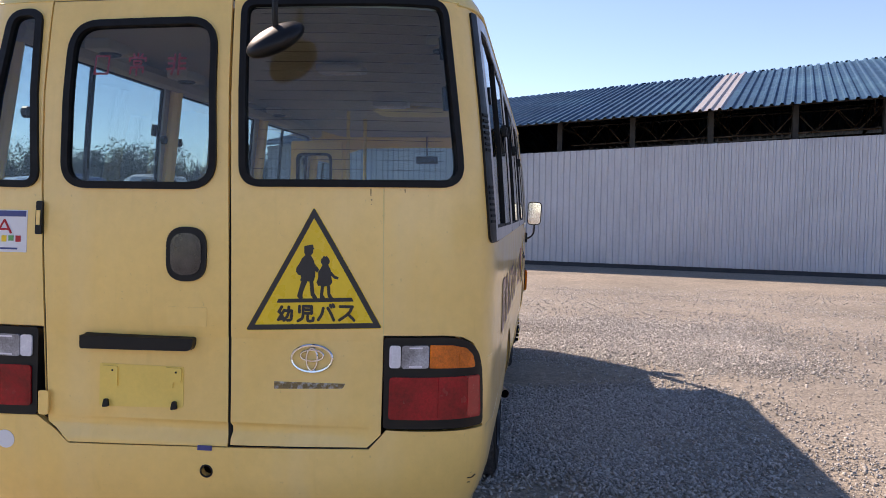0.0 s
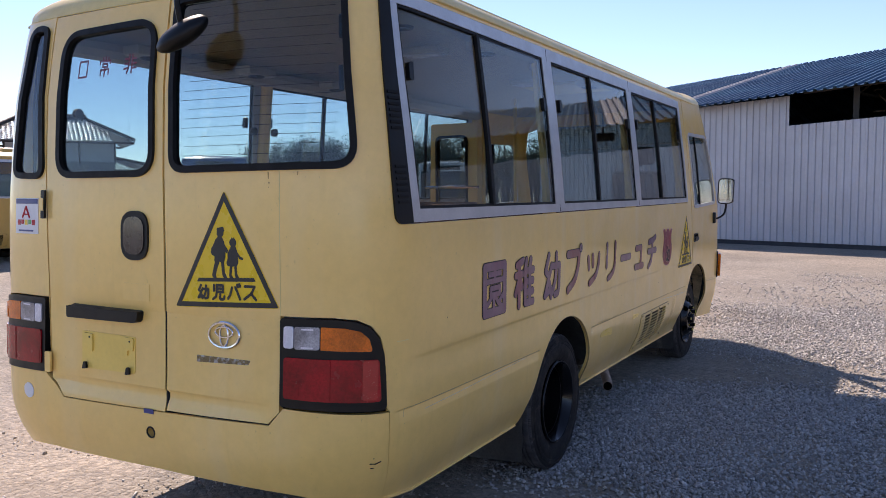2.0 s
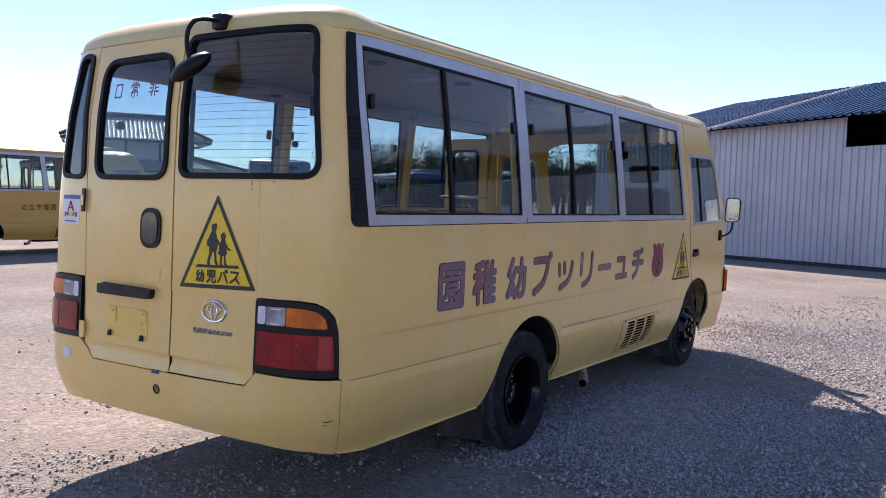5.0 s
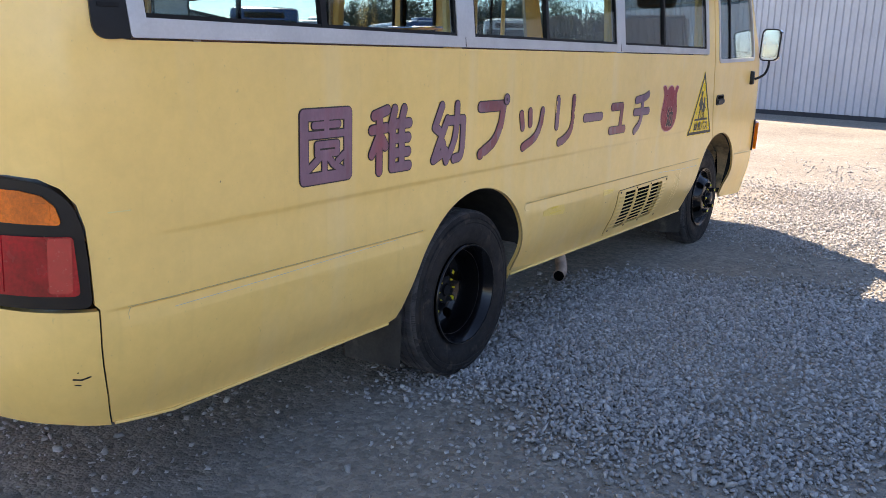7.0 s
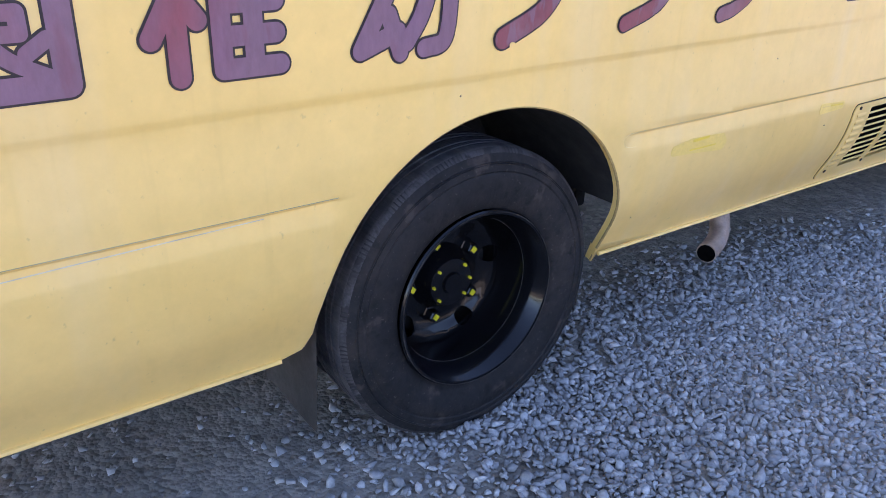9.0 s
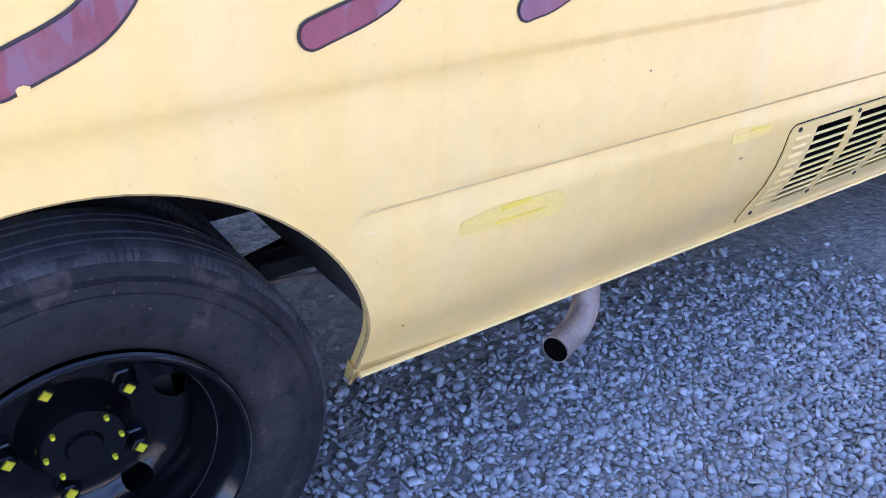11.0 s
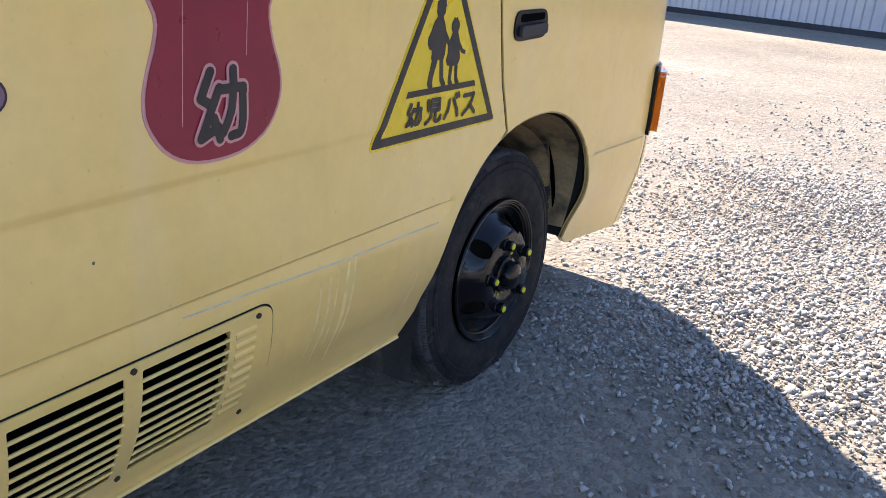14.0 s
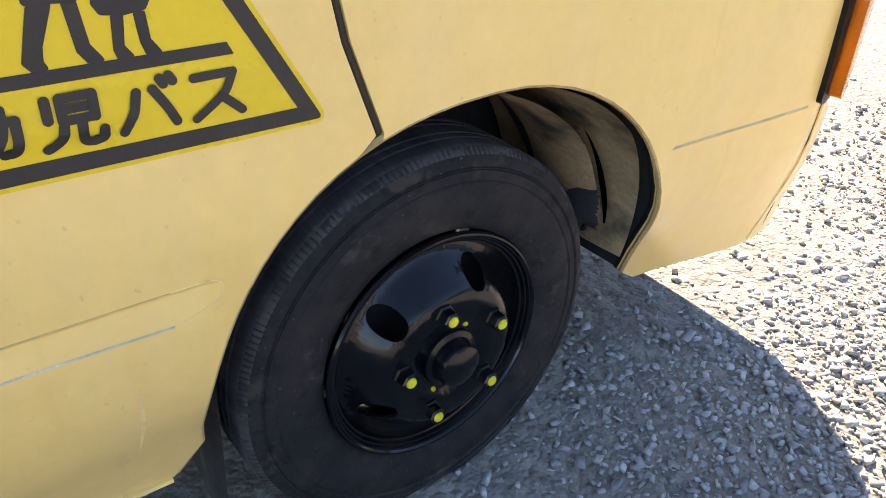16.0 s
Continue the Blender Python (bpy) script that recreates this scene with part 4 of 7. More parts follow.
def siped_rubber():
    """The worn shoulder: pale rubber cut by short dark sipes all round."""
    m = surf("siped shoulder rubber", (0.05, 0.047, 0.048), 0.65, vary=0.5, scale=14, spec=0.4, bump=0.5, bscale=120)
    t = m.node_tree
    b = t.nodes["Principled BSDF"]
    co, no, sep, mul, add, fr, less, mix = (t.nodes.new("ShaderNode" + q) for q in ("TexCoord", "TexNoise", "SeparateXYZ", "Math", "Math", "Math", "MapRange", "Mix"))
    no.inputs["Scale"].default_value, no.inputs["Detail"].default_value = 7, 2
    mul.operation, add.operation, fr.operation = "MULTIPLY_ADD", "ADD", "FRACT"
    mul.inputs[1].default_value = 220
    less.inputs[1].default_value, less.inputs[2].default_value, less.inputs[3].default_value, less.inputs[4].default_value = 0.26, 0.40, 1.0, 0.0
    t.links.new(co.outputs["UV"], sep.inputs[0])
    t.links.new(co.outputs["UV"], no.inputs["Vector"])
    t.links.new(sep.outputs[0], mul.inputs[0])
    t.links.new(no.outputs["Fac"], mul.inputs[2])
    t.links.new(mul.outputs[0], add.inputs[0])
    add.inputs[1].default_value = 0.5
    t.links.new(add.outputs[0], fr.inputs[0])
    t.links.new(fr.outputs[0], less.inputs[0])
    mix.data_type = "RGBA"
    mix.inputs[7].default_value = (0.014, 0.0135, 0.0135, 1)
    worn, wear, both = (t.nodes.new("ShaderNode" + q) for q in ("TexNoise", "MapRange", "Math"))
    worn.inputs["Scale"].default_value, worn.inputs["Detail"].default_value = 16, 3
    wear.inputs[1].default_value, wear.inputs[2].default_value = 0.44, 0.58
    both.operation = "MULTIPLY"
    t.links.new(co.outputs["Object"], worn.inputs["Vector"])
    t.links.new(worn.outputs["Fac"], wear.inputs[0])
    t.links.new(less.outputs[0], both.inputs[0])
    t.links.new(wear.outputs[0], both.inputs[1])
    t.links.new(both.outputs[0], mix.inputs[0])
    t.links.new(b.inputs["Base Color"].links[0].from_socket, mix.inputs[6])
    t.links.new(mix.outputs[2], b.inputs["Base Color"])
    return m


SIPED = siped_rubber()
weather(SIPED, (0.012, 0.0118, 0.012), (26, 26, 26), 0.56, 0.60, 0.75)


def tyre(parent, x_out, at_y, hub=TR, n=480):
    """A tyre with worn grooved tread and a notched shoulder; its outer wall at x_out."""
    rng = random.Random(4)
    notch = [rng.uniform(0.001, 0.0028) if i % 2 == 0 else 0.0 for i in range(n)]
    half = [(0.226, -0.030), (0.232, -0.016), (0.245, -0.010), (0.262, -0.004), (0.290, 0.0), (0.318, -0.001), (0.322, -0.0035), (0.326, -0.001), (0.340, -0.004), (0.3415, -0.0025), (0.343, -0.005), (0.3455, -0.003), (0.3475, -0.0065), (0.352, -0.008), (0.366, -0.013), (0.3735, -0.021)]
    tread = [(0.3770, -0.026), (0.378, -0.034), (0.3785, -0.056), (0.369, -0.0575), (0.369, -0.0615), (0.3785, -0.063), (0.379, -0.078), (0.3695, -0.0795), (0.3695, -0.0835), (0.379, -0.085), (0.379, -0.1), (0.379, -0.1022)]
    prof = half + tread
    prof = prof + [(r, -0.205 - x) for r, x in reversed(prof)]
    verts, faces, idx = [], [], []
    m = len(prof)
    for i in range(n):
        w = 2 * PI * i / n
        for j, (r, x) in enumerate(prof):
            r *= 1 + (GROW - 1) * (r - 0.226) / 0.152
            k = min(j, m - 1 - j)
            if k in (14, 15, 16):
                r -= notch[i] * (0.6, 1.0, 0.7)[k - 14]
            verts.append((x_out + x, at_y + r * math.cos(w), max(0.001, hub + r * math.sin(w))))
    for i in range(n):
        for j in range(m - 1):
            faces.append((i * m + j, ((i + 1) % n) * m + j, ((i + 1) % n) * m + j + 1, i * m + j + 1))
            k = min(j, m - 2 - j)
            idx.append(0 if k < 14 else 2 if k < 16 else 1)
    ob = finish("tyre", verts, faces, None, parent, "worn black radial tyre", 30, [TYRE, TREAD, SIPED], idx)
    i, j = (a.reshape(-1, 1) for a in np.divmod(np.arange(n * (m - 1)), m - 1))
    uv = np.stack([(i + np.array([[0, 1, 1, 0]])) / n, (j + np.array([[0, 0, 1, 1]])) / m], -1)
    ob.data.uv_layers.new(name="round").data.foreach_set("uv", uv.astype(np.float32).reshape(-1))
    return ob


def rim_disc(name, parent, centre, profile, r_out, r_in, holes, hole_r, turn):
    """A pressed disc with hand holes; profile: depth by radius."""
    rs, xs = zip(*profile)
    loops = [circle(hole_r * math.cos(2 * PI * (i + turn) / holes), hole_r * math.sin(2 * PI * (i + turn) / holes), 0.026, 18) for i in range(holes)]
    v, f = flat_mesh(circle(0, 0, r_out, 64), [circle(0, 0, r_in, 40)] + loops, np.linspace(-0.2, 0.2, 29), np.linspace(-0.2, 0.2, 29))

    def place(u, z, off):
        r = np.hypot(u, z)
        x = sum(np.interp(r + d, rs, xs) for d in (-0.006, -0.003, 0, 0.003, 0.006)) / 5
        return np.stack([centre[0] + x + off, centre[1] + u, centre[2] + z], -1)
    return slab(name, (v, f), place, 0.0, 0.006, RIM, parent, "glossy black wheel disc with hand holes", 45)


def nut(parent, c, r, h, square=False):
    b = lathe("wheel_nut", [(0.0, 0), (r * 1.25, 0.0), (r * 1.25, 0.006), (r, 0.008), (r, h), (r * 0.8, h + 0.003), (0.0, h + 0.003)], RIM, parent, "black wheel nut", 6, c, smooth=20)
    lathe("paint_dab", [(0.0, h + 0.006), (r * 0.55, h + 0.006), (r * 0.68, h + 0.002), (r * 0.68, h - 0.002)], NUT_DAB, b, "yellow paint dab", 4 if square else 9, c)
    return b


def front_wheel(y):
    w = thing("front_wheel", "", "")
    w.pop("label", None)
    x, TR = 0.908, 0.361
    tyre(w, x, y, TR)
    lathe("rim", [(0.222, -0.20), (0.205, -0.17), (0.195, -0.10), (0.203, -0.045), (0.212, -0.022), (0.222, -0.016), (0.231, -0.010), (0.233, -0.004), (0.230, 0.001), (0.226, 0.001), (0.223, -0.003), (0.2205, -0.0035), (0.2175, -0.009), (0.2145, -0.0095), (0.211, -0.016), (0.207, -0.0175), (0.203, -0.028), (0.200, -0.034), (0.186, -0.036)],
          RIM, w, "glossy black steel rim", 72, (x, y, TR))
    disc = rim_disc("disc", w, (x, y, TR), [(0.0, 0.026), (0.070, 0.026), (0.078, 0.034), (0.085, 0.034), (0.128, 0.034), (0.142, 0.027), (0.165, -0.006), (0.185, -0.030), (0.2, -0.034)], 0.200, 0.058, 5, 0.158, 0.9)
    lathe("hub_cap", [(0.058, 0.010), (0.056, 0.034), (0.046, 0.038), (0.044, 0.054), (0.040, 0.064), (0.028, 0.070), (0.0, 0.072)], RIM, w, "black domed hub cap", 40, (x, y, TR))
    for i in range(5):
        a = radians(101 + 72 * i)
        nut(w, (x + 0.032, y + 0.1065 * math.cos(a), TR + 0.1065 * math.sin(a)), 0.0165, 0.026)
    for a in (60, 240):
        lathe("set_screw", [(0.0, 0.002), (0.0025, 0.002), (0.003, 0.005), (0.0042, 0.005), (0.0055, 0.0)], NUT_DAB, w, "yellow dabbed set screw", 8, (x + 0.026, y + 0.068 * math.cos(radians(a)), TR + 0.068 * math.sin(radians(a))))
    lathe("brake_drum", [(0.0, -0.06), (0.17, -0.06), (0.18, -0.16), (0.0, -0.16)], UNDER, w, "", 40, (x, y, TR))
    return w


def rear_wheel(y):
    w = thing("rear_wheel", "", "")
    w.pop("label", None)
    x = 0.945
    tyre(w, x, y)
    tyre(w, x - 0.245, y, TR, 120)
    lathe("rim", [(0.222, -0.20), (0.205, -0.185), (0.198, -0.17), (0.196, -0.10), (0.203, -0.045), (0.212, -0.022), (0.222, -0.016), (0.231, -0.010), (0.233, -0.004), (0.229, 0.001), (0.222, 0.0), (0.215, -0.012), (0.203, -0.03), (0.196, -0.06), (0.190, -0.11), (0.192, -0.165), (0.186, -0.175)],
          RIM, w, "glossy black deep steel rim", 72, (x, y, TR))
    rim_disc("disc", w, (x, y, TR), [(0.0, -0.172), (0.128, -0.172), (0.145, -0.165), (0.165, -0.150), (0.182, -0.150), (0.195, -0.165)], 0.192, 0.072, 5, 0.158, 0.14)
    lathe("hub", [(0.09, -0.17), (0.074, -0.150), (0.070, -0.125), (0.064, -0.118), (0.030, -0.116), (0.026, -0.108), (0.0, -0.108)], RIM, w, "black rear hub", 40, (x, y, TR))
    for r, dx in ((0.1905, -0.163), (0.196, -0.062), (0.2285, 0.0015)):
        tube("worn_edge", [(x + dx, y + r * math.cos(2 * PI * i / 60), TR + r * math.sin(2 * PI * i / 60)) for i in range(60)], 0.0016, WORN, w, "worn bare steel edge", 4, True)
    for i in range(5):
        a = radians(36 + 72 * i)
        nut(w, (x - 0.172, y + 0.1065 * math.cos(a), TR + 0.1065 * math.sin(a)), 0.017, 0.032, True)
    for d in (0, 45, 135, 180, 225, 315):
        a = radians(d)
        lathe("hub_bolt", [(0.0, 0.008), (0.0035, 0.008), (0.0045, 0.0)], NUT_DAB, w, "yellow dabbed hub bolt", 7, (x - 0.117, y + 0.057 * math.cos(a), TR + 0.057 * math.sin(a)))
    lathe("brake_drum", [(0.0, -0.20), (0.17, -0.20), (0.18, -0.30), (0.0, -0.30)], UNDER, w, "", 40, (x, y, TR))
    return w


def mirrored(o):
    """The opposite wheel, turned round."""
    c = copy_thing(o, pose(2 * XC, 2 * o["axle"], 0, 0, 0, 180))
    return c


for maker, y in ((front_wheel, 5.426), (rear_wheel, 2.008)):
    a = maker(y)
    a["axle"] = y
    for o in (a, mirrored(a)):
        o.parent = bus
        if "axle" in o:
            del o["axle"]

# mud flaps, exhaust, chassis
for side in (1, -1):
    for y, x0, x1, zlow in ((1.59, 0.58, 0.91, 0.14), (5.03, 0.58, 0.885, 0.135)):
        a, b = XC + side * (x0 - XC), XC + side * (x1 - XC)
        lo, hi = min(a, b), max(a, b)
        bm = bmesh.new()
        bmesh.ops.create_grid(bm, x_segments=6, y_segments=6, size=0.5)
        for v in bm.verts:
            k = v.co.y + 0.5
            v.co = Vector((lo + (hi - lo) * (v.co.x + 0.5), y - 0.012 * (1 - k) ** 1.5 - 0.012 * math.sin(v.co.x * 3), zlow + 0.35 * k + 0.03 * (1 - k) * v.co.x))
        g = bmesh.ops.solidify(bm, geom=bm.faces[:], thickness=0.008)
        part("mud_flap", bm, FLAP, bus, "scuffed black rubber mud flap")
pipe = [(0.60, 3.25, 0.42), (0.74, 3.12, 0.425), (0.83, 3.085, 0.395), (0.862, 3.078, 0.335), (0.886, 3.058, 0.287), (0.915, 3.002, 0.268), (0.943, 2.920, 0.262)]
pv = spline(pipe, 6)
ex = tube("exhaust_pipe", pv, 0.032, STEEL, bus, "grey-brown rusty exhaust tailpipe", 16)
d_ = Vector(pv[-1]) - Vector(pv[-3])
# near-black disc closes the pipe, standing for the shade inside
tube("pipe_mouth", [Vector(pv[-1]) - d_ * 0.1, Vector(pv[-1]) + d_.normalized() * 0.0015], 0.0285, SHADE_BLACK, ex, "near-black disc for the shade inside the pipe", 16)
for x in (-0.42, 0.36):
    box("chassis_rail", (x - 0.03, 0.25, 0.47), (x + 0.03, 6.3, 0.60), UNDER, bus, "black chassis rail")
tube("rear_axle", [(-0.8, 1.985, TR), (0.75, 1.985, TR)], 0.055, UNDER, bus, "black rear axle", 12)
tube("front_axle", [(-0.8, 5.42, TR - 0.02), (0.75, 5.42, TR - 0.02)], 0.04, UNDER, bus, "black front axle", 12)
lathe("differential", [(0.0, -0.15), (0.12, -0.10), (0.17, 0.0), (0.12, 0.10), (0.0, 0.15)], UNDER, bus, "", 24, (-0.03, 1.985, TR))
for s in (-1, 1):
    for y, x in ((1.985, 0.47), (5.42, 0.42)):
        tube("leaf_spring", [(XC + s * x, y - 0.62, 0.40), (XC + s * x, y - 0.3, 0.33), (XC + s * x, y, 0.31), (XC + s * x, y + 0.3, 0.33), (XC + s * x, y + 0.62, 0.40)], 0.028, UNDER, bus, "", 6)
hang = box("spring_bracket", (0.60, 2.565, 0.385), (0.655, 2.665, 0.60), UNDER, bus, "grimy spring bracket in the wheel arch", 0.012)
lathe("bracket_boss", [(0.0, 0.02), (0.014, 0.02), (0.016, 0.012), (0.026, 0.010), (0.028, 0.0)], UNDER, hang, "", 18, (0.655, 2.61, 0.44))
box("spring_beam", (0.585, 2.40, 0.445), (0.64, 2.57, 0.485), UNDER, bus, "", 0.008)
tube("brake_pipe", [(0.62, 2.42, 0.43), (0.63, 2.48, 0.432), (0.64, 2.56, 0.418)], 0.006, STEEL, bus, "", 6)
box("fuel_tank", (-0.9, 3.0, 0.30), (-0.45, 4.1, 0.55), UNDER, bus, "black fuel tank", 0.03)
box("silencer", (0.40, 3.3, 0.27), (0.62, 4.3, 0.47), UNDER, bus, "black silencer", 0.06)
box("floor_pan", (-0.50, 0.12, 0.60), (0.44, 6.4, 0.66), UNDER, bus, "black underfloor", 0.005)
for y0, y1 in ((0.32, 1.50), (2.50, 4.84)):
    for x0, x1 in ((-1.04, -0.502), (0.442, 0.91)):
        box("floor_pan", (x0, y0, 0.60), (x1, y1, 0.66), UNDER, bus, "", 0.005)

# mirrors outside
arm = spline([(1.005, 6.10, 1.275), (1.04, 6.13, 1.275), (1.085, 6.19, 1.31), (1.10, 6.225, 1.37), (1.10, 6.235, 1.44)], 6)
mirror = tube("door_mirror", arm, 0.010, BLACK, bus, "black door mirror on a bent arm", 8)
box("mirror_foot", (0.985, 6.07, 1.225), (1.03, 6.13, 1.335), BLACK, mirror, "", 0.012)
MX, MY, MZ, MA = 1.10, 6.225, 1.545, 0


def mirror_place(u, z, off):
    a = radians(MA)
    return np.stack([MX + u * math.cos(a) + off * math.sin(a), MY + u * math.sin(a) - off * math.cos(a), MZ + z], -1)


ml = rounded([(-0.082, -0.130), (0.072, -0.125), (0.085, 0.125), (-0.072, 0.132)], 0.05, 8)
slab("mirror_case", flat_mesh(ml), mirror_place, 0.0, 0.05, CHROME, mirror, "chromed mirror case")
slab("mirror_rim", flat_mesh(ml, [inset(ml, 0.010)]), mirror_place, 0.010, 0.014, BLACK, mirror, "black mirror rim")
slab("mirror_glass", flat_mesh(inset(ml, 0.008)), mirror_place, 0.004, 0.003, MIRROR, mirror, "mirror glass")
marm = spline([(0.262, 0.12, 2.40), (0.256, 0.04, 2.402), (0.248, -0.03, 2.385), (0.243, -0.068, 2.335), (0.242, -0.075, 2.27), (0.240, -0.058, 2.20)], 6)
rmir = tube("rear_view_mirror", marm, 0.011, BLACK, bus, "black rear under-view mirror on a bent arm", 8)
box("mirror_foot", (0.222, 0.075, 2.362), (0.305, 0.16, 2.44), BLACK, rmir, "", 0.016)
bm = bmesh.new()
bmesh.ops.create_uvsphere(bm, u_segments=28, v_segments=16, radius=1)
turn = Matrix.Translation((0.236, -0.048, 2.168)) @ Euler((radians(24), radians(-31), radians(26))).to_matrix().to_4x4() @ Matrix.Diagonal((0.114, 0.072, 0.043, 1))
bmesh.ops.transform(bm, matrix=turn, verts=bm.verts[:])
part("mirror_bowl", bm, BLACK, rmir, "black domed mirror back")


# ---------------------------------------------------------------- ground
def ground_material():
    m = surf("crushed stone ground", (0.25, 0.222, 0.182), 0.92, vary=0.22, scale=0.5, second=(0.31, 0.265, 0.21), amount=0.6, sscale=0.35, rvary=0.05)
    t = m.node_tree
    b = t.nodes["Principled BSDF"]
    co = t.nodes.new("ShaderNodeTexCoord")
    hs = []
    for s, w in ((38.0, 1.0), (85.0, 0.55)):
        v = t.nodes.new("ShaderNodeTexVoronoi")
        v.inputs["Scale"].default_value, v.inputs["Randomness"].default_value = s, 1.0
        t.links.new(co.outputs["Object"], v.inputs["Vector"])
        hs.append((v, w))
    add = t.nodes.new("ShaderNodeMath")
    add.operation = "ADD"
    for i, (v, w) in enumerate(hs):
        k = t.nodes.new("ShaderNodeMath")
        k.operation = "MULTIPLY"
        k.inputs[1].default_value = -w
        t.links.new(v.outputs["Distance"], k.inputs[0])
        t.links.new(k.outputs[0], add.inputs[i])
    bp = t.nodes.new("ShaderNodeBump")
    bp.inputs["Strength"].default_value, bp.inputs["Distance"].default_value = 0.7, 0.014
    t.links.new(add.outputs[0], bp.inputs["Height"])
    t.links.new(bp.outputs[0], b.inputs["Normal"])
    # each chip its own shade
    src = b.inputs["Base Color"].links[0].from_socket
    mix = t.nodes.new("ShaderNodeMix")
    mix.data_type, mix.blend_type = "RGBA", "MULTIPLY"
    mix.inputs[0].default_value = 1.0
    bw = t.nodes.new("ShaderNodeSeparateColor")
    mr = t.nodes.new("ShaderNodeMapRange")
    mr.inputs[3].default_value, mr.inputs[4].default_value = 0.70, 1.28
    cb = t.nodes.new("ShaderNodeCombineColor")
    t.links.new(hs[0][0].outputs["Color"], bw.inputs[0])
    t.links.new(bw.outputs[0], mr.inputs[0])
    for i in range(3):
        t.links.new(mr.outputs[0], cb.inputs[i])
    t.links.new(src, mix.inputs[6])
    t.links.new(cb.outputs[0], mix.inputs[7])
    t.links.new(mix.outputs[2], b.inputs["Base Color"])
    return m


GROUND = ground_material()
weather(GROUND, (0.20, 0.18, 0.155), (11, 11, 11), 0.48, 0.64, 0.5)
weather(GROUND, (0.17, 0.16, 0.145), (42, 42, 42), 0.56, 0.66, 0.5)
weather(GROUND, (0.27, 0.235, 0.195), (1.6, 1.6, 1.6), 0.48, 0.70, 0.35)


def ground_sheet():
    """One sheet to the horizon: fine and slightly uneven round the bus, coarse beyond."""
    xs = np.concatenate([[-1500, -400, -120, -50, -25, -14], np.arange(-9, 10.01, 0.25), [14, 25, 50, 120, 400, 1500]])
    ys = np.concatenate([[-1500, -400, -120, -50, -20, -10], np.arange(-6, 12.01, 0.25), [16, 25, 50, 120, 400, 1500]])
    verts, faces = [], []
    for y in ys:
        for x in xs:
            k = ease(0, 3, min(10 - abs(x), y + 6, 12 - y))
            verts.append((x, y, 0.012 * float(k) * (noise.noise(Vector((x * 0.8, y * 0.8, 0))) - 0.25)))
    n = len(xs)
    for j in range(len(ys) - 1):
        for i in range(n - 1):
            faces.append((j * n + i, j * n + i + 1, (j + 1) * n + i + 1, (j + 1) * n + i))
    return tagged(finish("ground", verts, faces, GROUND, None, "", 60), "pale crushed-stone yard with sandy worn patches", "ground", kind="structure")


ground_sheet()

# ---------------------------------------------------------------- warehouse
SHEET = surf("white steel sheet", (0.50, 0.51, 0.55), 0.38, metal=0.25, vary=0.06, scale=0.7, second=(0.44, 0.45, 0.49), amount=0.5, sscale=0.3, random_hue=0.03)
BLUE_ROOF = surf("blue roof sheet", (0.03, 0.085, 0.155), 0.55, spec=0.12, metal=0.0, vary=0.14, scale=0.8, second=(0.05, 0.13, 0.2), amount=0.5, sscale=0.5)
STRIP_ROOF = surf("grey translucent roof sheet", (0.33, 0.33, 0.345), 0.6, vary=0.12, scale=2)
# for the steel frames, and as shade colour on the back walls
DARK_STEEL_AND_SHADE = surf("dark steel frame and inside shade", (0.03, 0.028, 0.026), 0.7, vary=0.2)
BASE_DARK = surf("dark plinth", (0.035, 0.037, 0.045), 0.7, vary=0.15)
RUSTY = surf("rust-brown purlin", (0.13, 0.095, 0.07), 0.8, vary=0.3)
WO, WD, WN = Vector((0.08, 21.04, 0)), Vector((0.958, -0.287, 0)), Vector((0.287, 0.958, 0))


def at_wall(s, d, z):
    return WO + WD * s + WN * d + Vector((0, 0, z))


def corrugated(name, s0, s1, step, depth, low, high, material, parent, label="", origin=at_wall, up=None, kind=""):
    """Trapezoid ribs along s from s0 to s1; low and high give (offset, height) of the sheet's two edges at s."""
    pts = []
    s = s0
    while s < s1 - 1e-6:
        for k, d in ((0.0, 0.0), (0.55, 0.0), (0.66, 1.0), (0.89, 1.0)):
            if s + k * step < s1:
                pts.append((s + k * step, d * depth))
        s += step
    pts.append((s1, 0.0))
    verts, faces = [], []
    for q, d in pts:
        for edge in (low, high):
            o, z, tilt = edge(q)
            verts.append(origin(q, o - d * (1 - tilt), z + d * tilt))
    for i in range(len(pts) - 1):
        faces.append((2 * i, 2 * i + 2, 2 * i + 3, 2 * i + 1))
    n = len(verts)
    back = [v + (WN * 0.004) for v in verts]
    faces += [tuple(n + a for a in reversed(f)) for f in faces]
    return finish(name, verts + back, faces, material, parent, label, 25)


open_z = lambda s: 3.20 + 0.036 * s
eave_z = lambda s: 3.93 + 0.046 * s
ridge_z = lambda s: 6.30 + 0.062 * s
warehouse = thing("warehouse", "pale steel-sheet warehouse with blue corrugated roof, open under the eaves", "warehouse", (0, 0, 0))
S0, S1, DEEP = -8.4, 46.0, 16.0
